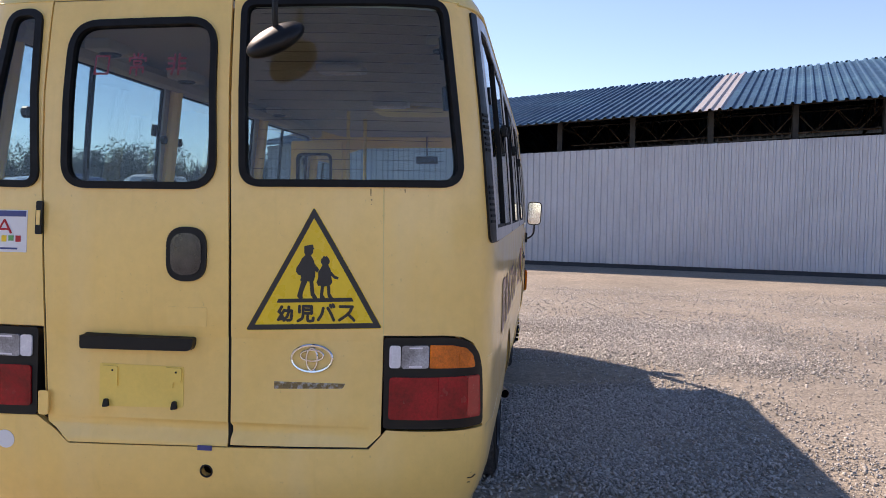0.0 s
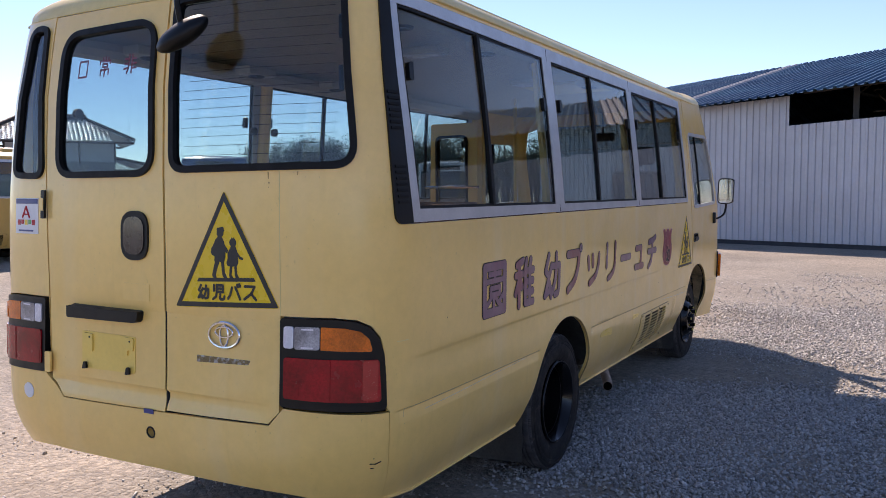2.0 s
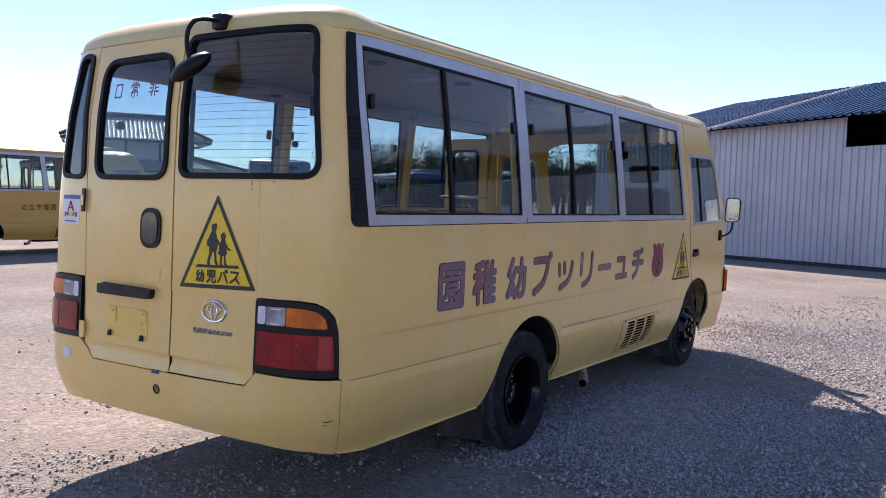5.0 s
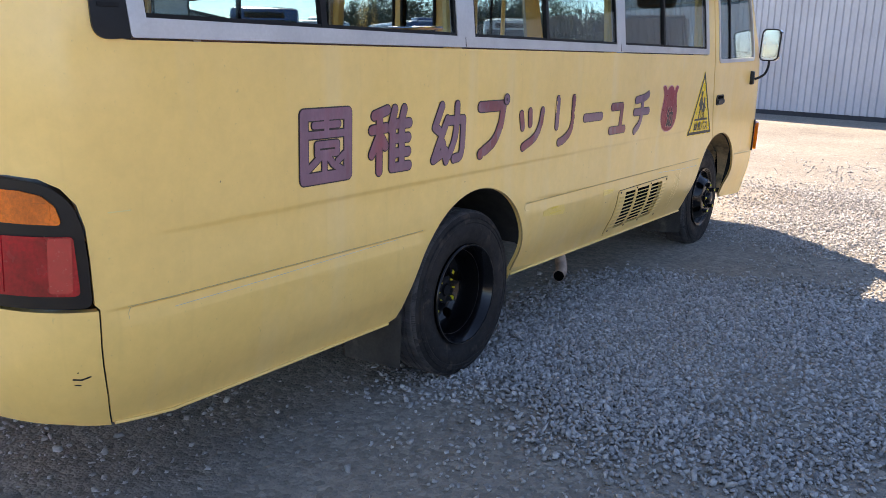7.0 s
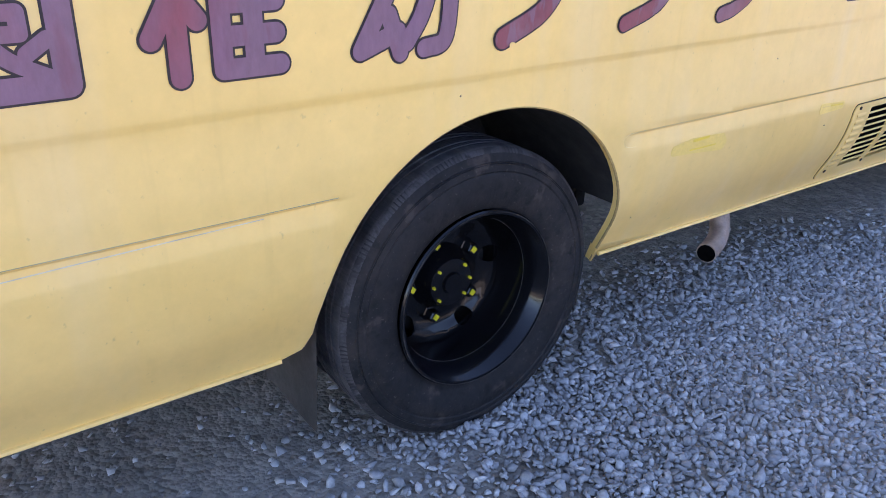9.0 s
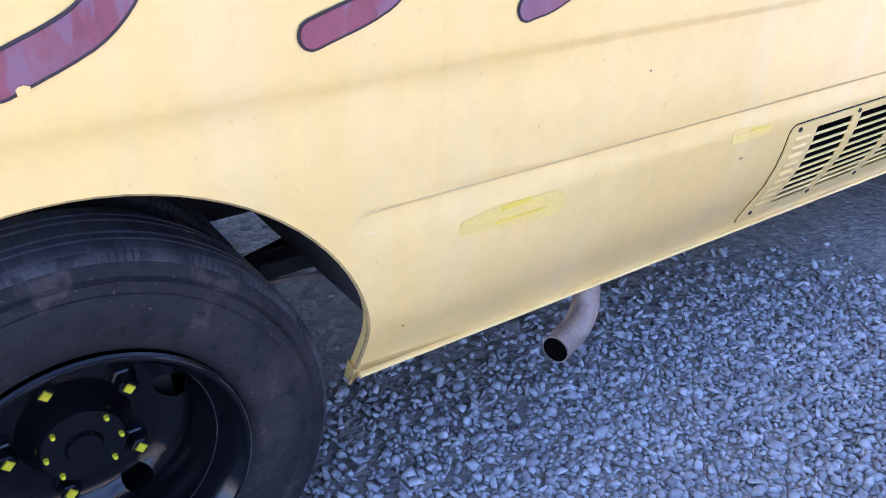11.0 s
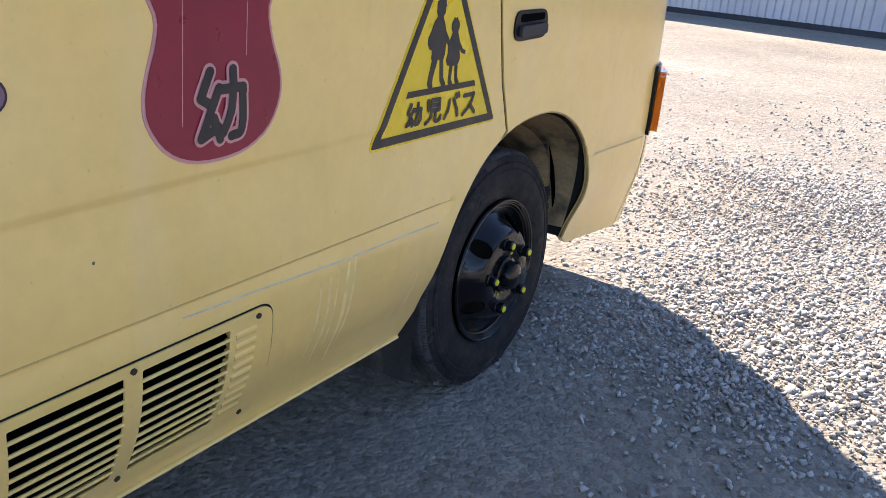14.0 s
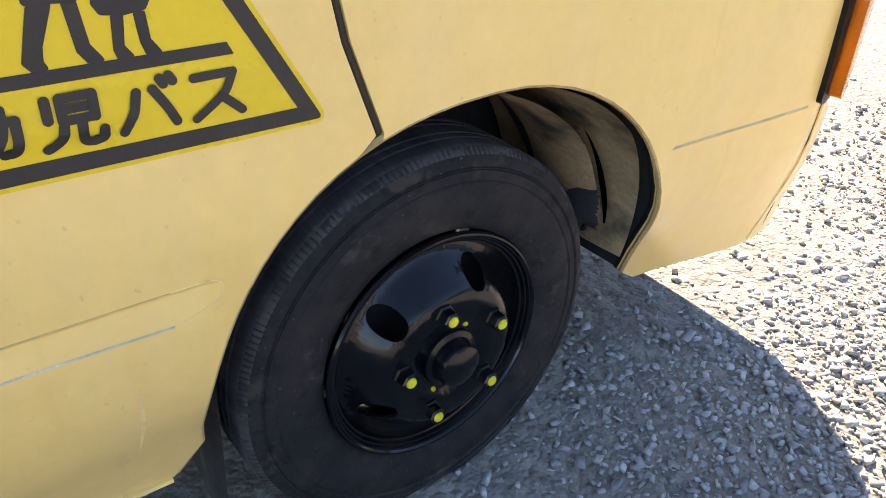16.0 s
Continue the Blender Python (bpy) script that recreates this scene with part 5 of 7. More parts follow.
# wall sheets, 4.5 m wide each
s = S0
while s < S1 - 0.1:
    e = min(s + 4.2, S1) if s < -0.01 else min(s + 4.5, S1)
    tall = s < -0.01
    e = min(e, 0.0) if tall else e
    corrugated("wall_sheet", s, e, 0.18, 0.038, lambda q: (0.0, 0.12, 0.0), (lambda q: (0.0, eave_z(q) + 0.05, 0.0)) if tall else (lambda q: (0.0, open_z(q), 0.0)), SHEET, warehouse, "pale grey ribbed wall sheet")
    s = e
for a, b in ((S0, 12.0), (12.0, S1)):
    box_verts = [at_wall(a, 0.02, -0.05), at_wall(b, 0.02, -0.05), at_wall(b, 0.25, -0.05), at_wall(a, 0.25, -0.05), at_wall(a, 0.02, 0.14), at_wall(b, 0.02, 0.14), at_wall(b, 0.25, 0.14), at_wall(a, 0.25, 0.14)]
    finish("plinth", box_verts, [(0, 1, 2, 3), (4, 5, 6, 7), (0, 1, 5, 4), (1, 2, 6, 5), (2, 3, 7, 6), (3, 0, 4, 7)], BASE_DARK, warehouse, "dark plinth", 0)
# roof: ribs run up the slope; two grey translucent strips
CUTS = [S0 - 0.5, -4.0, -3.35, 5.35, 6.1, 14.5, 15.2, 24, 35, S1]
for a, b in zip(CUTS[:-1], CUTS[1:]):
    strip = b - a < 0.9
    for nm, lo, hi in (("roof_sheet", lambda q: (-0.7, eave_z(q), 1.0), lambda q: (9.0, ridge_z(q), 1.0)),):
        corrugated(nm, a, b, 0.24, 0.055, lo, hi, STRIP_ROOF if strip else BLUE_ROOF, warehouse, "pale translucent roof strip" if strip else "blue corrugated roof sheet")
corrugated("roof_sheet", S0 - 0.5, S1, 0.30, 0.055, lambda q: (9.0, ridge_z(q), 1.0), lambda q: (DEEP + 2.5, eave_z(q), 1.0), BLUE_ROOF, warehouse, "blue corrugated roof sheet")
for k in range(60):
    q = S0 + 0.9 * k
    tube("roof_bolt", [at_wall(q, 3.0, eave_z(q) + 0.86), at_wall(q, 3.0, eave_z(q) + 0.93)], 0.03, STRIP_ROOF, warehouse, "", 5)
    if q < 12:
        tube("roof_bolt", [at_wall(q, 6.0, eave_z(q) + 1.55), at_wall(q, 6.0, eave_z(q) + 1.63)], 0.03, STRIP_ROOF, warehouse, "", 5)


def quad_wall(name, p, material, parent, label=""):
    c = [Vector(q) for q in p]
    n = (c[1] - c[0]).cross(c[3] - c[0]).normalized() * 0.06
    vs = c + [q + n for q in c]
    m = len(c)
    fs = [tuple(range(m))[::-1], tuple(range(m, 2 * m))] + [(i, (i + 1) % m, (i + 1) % m + m, i + m) for i in range(m)]
    return finish(name, vs, fs, material, parent, label, 0)


# coloured dark for the shade inside; also keeps the sun out from behind
quad_wall("back_wall", [at_wall(S0, DEEP, 0), at_wall(S1, DEEP, 0), at_wall(S1, DEEP, eave_z(S1) + 0.6), at_wall(S0, DEEP, eave_z(S0) + 0.6)], DARK_STEEL_AND_SHADE, warehouse, "back wall coloured dark for the shaded inside")
for q in (S0, S1):
    quad_wall("gable_wall", [at_wall(q, 0.05, 0), at_wall(q, DEEP, 0), at_wall(q, DEEP, eave_z(q)), at_wall(q, 9.0, ridge_z(q) - 0.05), at_wall(q, 0.05, eave_z(q))], SHEET, warehouse, "pale gable wall")
for k in range(16):
    q = 1.55 + 2.08 * k
    a = at_wall(q, 0.35, 0)
    box("post", (a.x - 0.07, a.y - 0.07, 0), (a.x + 0.07, a.y + 0.07, eave_z(q) + 0.1), DARK_STEEL_AND_SHADE, warehouse, "dark steel post", 0)
    tube("truss_chord", [at_wall(q, 0.35, eave_z(q) - 0.05), at_wall(q, 8.0, open_z(q) + 0.75)], 0.045, DARK_STEEL_AND_SHADE, warehouse, "", 6)
    for m in range(5):
        tube("truss_web", [at_wall(q, 0.6 + 1.5 * m, eave_z(q) - 0.02), at_wall(q, 1.3 + 1.5 * m, eave_z(q) + 0.22 + 0.27 * m)], 0.025, DARK_STEEL_AND_SHADE if (k + m) % 3 else RUSTY, warehouse, "", 5)
for k in range(15):
    a, b = 1.55 + 2.08 * k, 1.55 + 2.08 * (k + 1)
    for d, lo, hi in ((1.6, 0.30, 0.86), (4.2, 0.55, 1.25)):
        for z in (lo, hi):
            tube("girder_chord", [at_wall(a, d, open_z(a) + z), at_wall(b, d, open_z(b) + z)], 0.022, RUSTY if z == lo else DARK_STEEL_AND_SHADE, warehouse, "", 5)
        for m in range(4):
            p0, p1 = a + (b - a) * m / 4, a + (b - a) * (m + 1) / 4
            tube("girder_web", [at_wall(p0, d, open_z(p0) + (lo if m % 2 else hi)), at_wall(p1, d, open_z(p1) + (hi if m % 2 else lo))], 0.015, RUSTY, warehouse, "", 4)
for m in range(6):
    tube("purlin", [at_wall(0.2, 0.4 + 1.4 * m, eave_z(0) + 0.14 + 0.31 * m), at_wall(34, 0.4 + 1.4 * m, eave_z(34) + 0.14 + 0.36 * m)], 0.035, RUSTY if m == 2 else DARK_STEEL_AND_SHADE, warehouse, "", 5)

# ---------------------------------------------------------------- the long shed on the far side of the yard
shed = thing("storage_shed", "long shed with a blue corrugated roof across the yard", "shed")
AO, AD, AN = Vector((23, 34, 0)), Vector((0.05, -1, 0)).normalized(), Vector((1, 0.05, 0)).normalized()
at_shed = lambda s, d, z: AO + AD * s + AN * d + Vector((0, 0, z))
for k in range(10):
    corrugated("wall_sheet", 6.0 * k, 6.0 * k + 6.0, 0.25, 0.03, lambda q: (0.0, 0.0, 0.0), lambda q: (0.0, 2.2, 0.0), SHEET, shed, "pale ribbed wall sheet", at_shed)
corrugated("roof_sheet", -0.5, 60.5, 0.30, 0.055, lambda q: (-0.9, 3.4, 1.0), lambda q: (7.0, 5.6, 1.0), BLUE_ROOF, shed, "blue corrugated roof sheet", at_shed)
corrugated("roof_sheet", -0.5, 60.5, 0.30, 0.055, lambda q: (7.0, 5.6, 1.0), lambda q: (15.0, 3.4, 1.0), BLUE_ROOF, shed, "blue corrugated roof sheet", at_shed)
# coloured dark for the shade under the shed's roof
quad_wall("back_wall", [at_shed(0, 12, 0), at_shed(60, 12, 0), at_shed(60, 12, 4.2), at_shed(0, 12, 4.2)], DARK_STEEL_AND_SHADE, shed)
for k in range(13):
    a = at_shed(5.0 * k, 0.2, 0)
    box("post", (a.x - 0.08, a.y - 0.08, 0), (a.x + 0.08, a.y + 0.08, 3.6), DARK_STEEL_AND_SHADE, shed, "dark steel post", 0)

# ---------------------------------------------------------------- woods round the yard
LEAF = surf("winter foliage", (0.085, 0.105, 0.08), 0.8, vary=0.3, scale=0.5, random_hue=0.3, island=True)
BARK = surf("bark", (0.09, 0.07, 0.05), 0.9, vary=0.3, scale=4)


def woods(name, spots, seed, full=105, leaf=0.16):
    """Many trees, each a tapered trunk with limbs and a crown of leaf clumps with gaps."""
    rng = np.random.default_rng(seed)
    verts, faces, idx = [], [], []

    def limb(a, b, ra, rb):
        n = 5
        d = (b - a).normalized()
        s_ = d.orthogonal().normalized()
        k_ = d.cross(s_)
        base = len(verts)
        for c, r in ((a, ra), (b, rb)):
            for i in range(n):
                w = 2 * PI * i / n
                verts.append(c + (s_ * math.cos(w) + k_ * math.sin(w)) * r)
        for i in range(n):
            faces.append((base + i, base + (i + 1) % n, base + n + (i + 1) % n, base + n + i))
            idx.append(1)
    for x, y, h in spots:
        foot = Vector((x, y, -0.1))
        top = foot + Vector((rng.normal(0, 0.3), rng.normal(0, 0.3), h * 0.85))
        limb(foot, foot.lerp(top, 0.6), 0.22, 0.12)
        limb(foot.lerp(top, 0.6), top, 0.12, 0.03)
        bare = rng.random() < 0.15
        for j in range(15):
            a = foot.lerp(top, rng.uniform(0.2, 0.95))
            w = rng.uniform(0, 2 * PI)
            reach = h * rng.uniform(0.10, 0.28)
            b = a + Vector((math.cos(w) * reach, math.sin(w) * reach, reach * rng.uniform(0.2, 0.8)))
            limb(a, b, 0.06, 0.015)
            for _ in range(8 if bare else full):
                c = b + Vector(rng.normal(0, 0.064 * h, 3))
                c.z = max(c.z, 0.6)
                u, v = Vector(rng.normal(0, 1, 3)).normalized(), Vector(rng.normal(0, 1, 3)).normalized()
                size = rng.uniform(0.4, 1.0) * leaf
                base = len(verts)
                verts.extend([c - u * size, c + v * size * 0.7, c + u * size, c - v * size * 0.7])
                faces.append((base, base + 1, base + 2, base + 3))
                idx.append(0)
    ob = finish(name, verts, faces, None, None, "", 0, [LEAF, BARK], idx)
    return tagged(ob, "dark evergreen woods with a few bare trees along the yard's edge", "woods", kind="stuff")


rng = np.random.default_rng(5)
belt = []
for k in range(110):
    az = radians(-42.5 + 26.5 * k / 110 + rng.normal(0, 0.4))
    r = rng.uniform(84, 100)
    belt.append((math.sin(az) * r + 2, math.cos(az) * r, rng.uniform(5.4, 8.2)))
woods("far_woods", belt, 3)
# trees out of view, added as a dark backdrop for reflections
unseen_belt = [(58 + rng.uniform(0, 10), -40 + 110 * k / 60, rng.uniform(8, 13)) for k in range(60)] + [(-60 + 130 * k / 50, -75 + rng.uniform(-6, 6), rng.uniform(6, 10)) for k in range(50)]
woods("far_woods", unseen_belt, 4, 36, 0.23)

# ---------------------------------------------------------------- house with a tiled hip roof
PLASTER = surf("house plaster", (0.55, 0.55, 0.55), 0.9, vary=0.08)
TILE = surf("grey glazed roof tile", (0.17, 0.18, 0.19), 0.32, vary=0.2, scale=2, random_hue=0.2, island=True)
WOOD = surf("dark house timber", (0.05, 0.04, 0.035), 0.8, vary=0.2)
house = thing("house", "two-storey house with plastered walls and grey glazed tile hip roofs", "house")
HO = Vector((-48.5, 34.5, 0))
HA, HB = Vector((0.53, 0.848, 0)), Vector((-0.848, 0.53, 0))      # along the front, and away
at_house = lambda a, b, z: HO + HA * a + HB * b + Vector((0, 0, z))


def hip_roof(a0, a1, b0, b1, z0, z1, ridge, parent):
    """Rows of half-round tiles on the two long slopes, flat hips at the ends, and ridge caps."""
    mid = (b0 + b1) / 2
    r0, r1 = a0 + ridge, a1 - ridge
    n = int((a1 - a0) / 0.3)
    for sgn, b in ((-1, b0), (1, b1)):
        verts, faces = [], []
        for i in range(n):
            x = a0 + 0.15 + i * (a1 - a0 - 0.3) / (n - 1)
            reach = min(1.0, max(0.05, (x - a0) / ridge, ) if x < r0 else 1.0, (a1 - x) / ridge if x > r1 else 1.0)
            for k in range(10):
                t0, t1 = reach * k / 10, reach * (k + 1) / 10
                base = len(verts)
                for t in (t0, t1):
                    lift = 0.05 if t == t0 else 0.0
                    for dx, dz in ((-0.15, 0.0), (-0.08, 0.075), (0.0, 0.10), (0.08, 0.075), (0.15, 0.0)):
                        verts.append(at_house(x + dx, b + (mid - b) * t, z0 + (z1 - z0) * t + dz + lift))
                for j in range(4):
                    faces.append((base + j, base + j + 1, base + 6 + j, base + 5 + j))
        tagged(finish("tile_slope", verts, faces, TILE, parent, "rows of grey glazed tiles", 40), kind="stuff")
    for a, r in ((a0, r0), (a1, r1)):
        finish("hip_slope", [at_house(a, b0, z0), at_house(a, b1, z0), at_house(r, mid, z1), at_house(a, b0, z0 - 0.12), at_house(a, b1, z0 - 0.12)], [(0, 1, 2), (0, 1, 4, 3)], TILE, parent, "tiled hip", 0)
        for b in (b0, b1):
            tube("hip_cap", [at_house(a, b, z0 + 0.18), at_house(r, mid, z1 + 0.1)], 0.14, WOOD, parent, "dark hip cap", 6)
    tube("ridge_cap", [at_house(r0 - 0.15, mid, z1 + 0.16), at_house(r1 + 0.15, mid, z1 + 0.16)], 0.22, WOOD, parent, "dark ridge cap", 8)
    for b in (b0, b1):
        tube("eave_board", [at_house(a0, b, z0 - 0.04), at_house(a1, b, z0 - 0.04)], 0.09, WOOD, parent, "dark eave board", 6)


def house_wall(a0, a1, b0, b1, z0, z1):
    p = [at_house(a0, b0, 0), at_house(a1, b0, 0), at_house(a1, b1, 0), at_house(a0, b1, 0)]
    vs = [q + Vector((0, 0, z0)) for q in p] + [q + Vector((0, 0, z1)) for q in p]
    finish("wall", vs, [(0, 1, 5, 4), (1, 2, 6, 5), (2, 3, 7, 6), (3, 0, 4, 7), (4, 5, 6, 7)], PLASTER, house, "white plastered wall", 0)


house_wall(-5.5, 6.0, 0.0, 7.0, 0.0, 3.2)
house_wall(-3.6, 3.6, 1.2, 6.0, 3.0, 5.3)
hip_roof(-5.6, 4.8, 0.0, 7.2, 5.15, 6.98, 3.0, house)
hip_roof(-8.0, 7.5, -1.6, 8.4, 2.9, 4.3, 5.0, house)
for a in (-3.6, -1.2, 1.2, 3.6):
    tube("post", [at_house(a, 1.15, 3.6), at_house(a, 1.15, 5.2)], 0.07, WOOD, house, "dark timber post", 5)


# ---------------------------------------------------------------- inside the bus
box("floor_covering", (-1.06, 0.34, 0.885), (0.955, 6.45, 0.905), FLOOR_IN, bus, "dark vinyl floor", 0.003)


def seat(x, y, w, low, high, material, label, head=False):
    st = thing("seat", "", "")
    st.pop("label", None)
    st.pop("category", None)
    st.parent = bus
    box("seat_cushion", (x - w / 2, y - 0.05, low), (x + w / 2, y + 0.36, low + 0.10), material, st, label, 0.03)
    bm = bmesh.new()
    bmesh.ops.create_cube(bm, size=1)
    for v in bm.verts:
        k = v.co.z + 0.5
        v.co = Vector((x + v.co.x * w, y - 0.02 + v.co.y * 0.09 - 0.09 * k, low + 0.06 + (high - low) * k))
    bmesh.ops.bevel(bm, geom=bm.edges[:], offset=0.03, segments=3, affect="EDGES")
    part("backrest", bm, material, st, label)
    for dx in (-w / 2 + 0.05, w / 2 - 0.05):
        tube("seat_leg", [(x + dx, y + 0.12, 0.90), (x + dx, y + 0.12, low + 0.02)], 0.018, ALU, st, "", 6)
    if head:
        box("headrest", (x - 0.15, y - 0.17, high + 0.11), (x + 0.15, y - 0.06, high + 0.28), CAB, st, "black headrest", 0.04)
    return st


for r in range(5):
    for x in (-0.62, 0.55):
        seat(x, 0.75 + 0.72 * r, 0.62, 1.06, 1.42, SEAT_BROWN, "low brown child seat")
seat(0.50, 5.30, 0.50, 1.12, 1.68, SEAT, "grey driver's seat", True)
# partition by the entrance, with a window and a handrail
pw = [(-0.875, 1.25), (-0.605, 1.25), (-0.605, 2.02), (-0.875, 2.02)]


def cross_place(y):
    return lambda u, z, off: np.stack([u, np.full_like(u, y) - off, z], -1)


fp = flat_mesh(rounded([(-0.97, 0.90), (-0.50, 0.90), (-0.50, 2.14), (-0.94, 2.14)], 0.02), [rounded(pw, 0.05)])
prt = slab("partition", fp, cross_place(3.85), 0.0, 0.03, PAINT, bus, "yellow partition with a window by the entrance")
slab("partition_gasket", flat_mesh(rounded([(a[0] * 1.0 + d, a[1] + e) for a, d, e in zip(pw, (-0.02, 0.02, 0.02, -0.02), (-0.02, -0.02, 0.02, 0.02))], 0.06), [rounded(pw, 0.05)]), cross_place(3.85), 0.012, 0.05, GASKET, prt, "black partition gasket")
for y in (3.9, 4.55):
    tube("handrail", [(-0.46, y, 0.90), (-0.46, y, 2.40)], 0.016, PAINT, bus, "yellow upright handrail", 8)
tube("handrail", [(-0.97, 3.80, 1.60), (-0.46, 3.80, 1.60)], 0.014, CHROME, bus, "chrome handrail", 8)
# dashboard, wheel, inner mirror
box("dashboard", (-0.95, 6.05, 1.0), (0.89, 6.45, 1.33), CAB, bus, "dark dashboard", 0.05)
# unseen panel, added so no sun leaks through the nose to the ground
box("bulkhead", (-0.97, 6.38, 0.45), (0.91, 6.42, 1.25), CAB, bus, "unseen dark panel added to stop sun under the dash", 0.004)
ringp = [Vector((0.50 + 0.20 * math.cos(2 * PI * i / 28), 5.93 + 0.20 * math.sin(2 * PI * i / 28) * 0.75, 1.36 + 0.20 * math.sin(2 * PI * i / 28) * 0.55)) for i in range(28)]
sw = tube("steering_wheel", ringp, 0.014, CAB, bus, "black steering wheel", 8, True)
tube("steering_column", [(0.50, 5.93, 1.36), (0.50, 6.2, 1.0)], 0.03, CAB, sw, "", 8)
box("inner_mirror", (-0.19, 5.88, 2.065), (0.05, 5.92, 2.15), CAB, bus, "dark inner mirror", 0.015)
tube("mirror_stay", [(-0.07, 5.9, 2.14), (-0.07, 5.88, 2.36)], 0.008, CAB, bus, "", 6)
# ceiling lights, round vents, air ducts
for y in (2.27, 4.03):
    lt = box("ceiling_light", (-0.28, y, 2.455), (0.02, y + 0.16, 2.50), ALU, bus, "silver ceiling light", 0.008)
    box("diffuser", (-0.25, y + 0.02, 2.445), (-0.01, y + 0.14, 2.458), LENS_WHITE, lt, "white light diffuser", 0.004)
for y in (0.7, 1.5, 2.3, 3.1):
    for x in (-0.80, 0.74):
        v = box("air_vent", (x - 0.06, y - 0.12, 2.27), (x + 0.06, y + 0.12, 2.32), LINER, bus, "beige air vent", 0.012)
        lathe_v = tube("vent_ring", [(x + 0.04 * math.cos(2 * PI * i / 16), y + 0.04 * math.sin(2 * PI * i / 16), 2.268) for i in range(16)], 0.009, CAB, v, "", 6, True)
for side in (1, -1):
    p0 = skin(np.linspace(1.1, 5.7, 12) * side, np.full(12, 2.31), -0.07)
    tube("air_duct", p0, 0.05, LINER, bus, "beige ceiling duct", 8)
    for u in (1.15, 2.70, 4.24, 5.75):
        q = skin(np.array([u, u, u]) * side, np.array([1.40, 1.7, 2.34]), -0.05)
        tube("inner_pillar", q, 0.038, PAINT, bus, "yellow inner pillar", 8)
    for u, z in ((1.30, 1.98), (2.60, 1.97), (2.80, 1.97)):
        if side < 0:
            c = skin(np.array([u * side]), np.array([z]), -0.035)[0]
            lathe("window_catch", [(0.0, 0.0), (0.026, 0.006), (0.026, 0.03), (0.0, 0.034)], CAB, bus, "black window catch", 10, c)

# ---------------------------------------------------------------- other vehicles in the yard
def plain_tyre(me):
    """The same tyre for a far bus: every sixth rib of the mesh."""
    m = 56
    n = len(me.vertices) // m
    if n < 200:
        return me
    if me.name not in PLAIN:
        co = np.empty(len(me.vertices) * 3)
        me.vertices.foreach_get("co", co)
        co = co.reshape(n, m, 3)[1::6].reshape(-1, 3)
        k = n // 6
        f = [(i * m + j, ((i + 1) % k) * m + j, ((i + 1) % k) * m + j + 1, i * m + j + 1) for i in range(k) for j in range(m - 1)]
        ob = finish("tyre", co, f, TYRE, None, "", 30)
        PLAIN[me.name] = ob.data
        bpy.data.objects.remove(ob)
    return PLAIN[me.name]


PLAIN = {}


def repaint(v, paint):
    for o in v.children_recursive:
        if o.type == "MESH" and o.name.split(".")[0] == "tyre":
            o.data = plain_tyre(o.data)
        for sl in o.material_slots:
            if sl.material in (PAINT, PAINT_FADED):
                sl.link = "OBJECT"
                sl.material = paint


other = copy_thing(bus, pose(-15.75, 4.4, 0, 0, 0, 0))
other.name = "minibus"
tagged(other, "ochre kindergarten minibus parked across the gravel yard", "bus", "parked buses")
repaint(other, OBUS_PAINT)
for x, y, a, pt, lab in ((-22.63, 25.86, -136.8, WHITE_PAINT, "white minibus parked across the yard beyond the yellow bus"), (-19.02, 25.93, -125.3, BLUE_PAINT, "dark blue bus with white swoosh stripes parked far across the yard")):
    o = copy_thing(bus, pose(x, y, 0, 0, 0, a))
    o.name = "minibus"
    tagged(o, lab, "bus", "parked buses")
    repaint(o, pt)
    if pt is BLUE_PAINT:
        swoosh_bus = o
tagged(bus, group="parked buses")


def truck(x, y, turn, cabin, label):
    """A small lorry: cab with glass, flat bed with side boards, wheels."""
    tk = thing("truck", label, "truck", (x, y, 0), "parked trucks")
    tk.rotation_euler = (0, 0, radians(turn))
    box("cab", (-0.85, 2.6, 0.55), (0.85, 4.2, 2.05), cabin, tk, "", 0.12, (0.06, 0.18))
    box("windscreen", (-0.72, 4.02, 1.25), (0.72, 4.10, 1.85), DARK_GLASS, tk, "dark windscreen", 0.03)
    for s_ in (-1, 1):
        box("side_window", (s_ * 0.82 - 0.03, 3.1, 1.28), (s_ * 0.82 + 0.03, 3.85, 1.82), DARK_GLASS, tk, "dark side window", 0.02)
        box("side_board", (s_ * 0.86 - 0.03, -0.9, 0.95), (s_ * 0.86 + 0.03, 2.45, 1.35), cabin, tk, "", 0.01)
        for yy in (0.2, 3.4):
            lathe("wheel", [(0.0, -0.09), (0.20, -0.10), (0.33, -0.08), (0.35, 0.0), (0.33, 0.08), (0.20, 0.10), (0.0, 0.09)], TYRE, tk, "black wheel", 28, (s_ * 0.74, yy, 0.35))
    box("bed", (-0.88, -0.9, 0.82), (0.88, 2.45, 0.95), ALU, tk, "", 0.01)
    box("tail_board", (-0.88, -0.96, 0.9), (0.88, -0.9, 1.35), cabin, tk, "", 0.01)
    return tk


truck(-20.5, 12.5, 4, WHITE_PAINT, "small white lorry parked on the gravel")


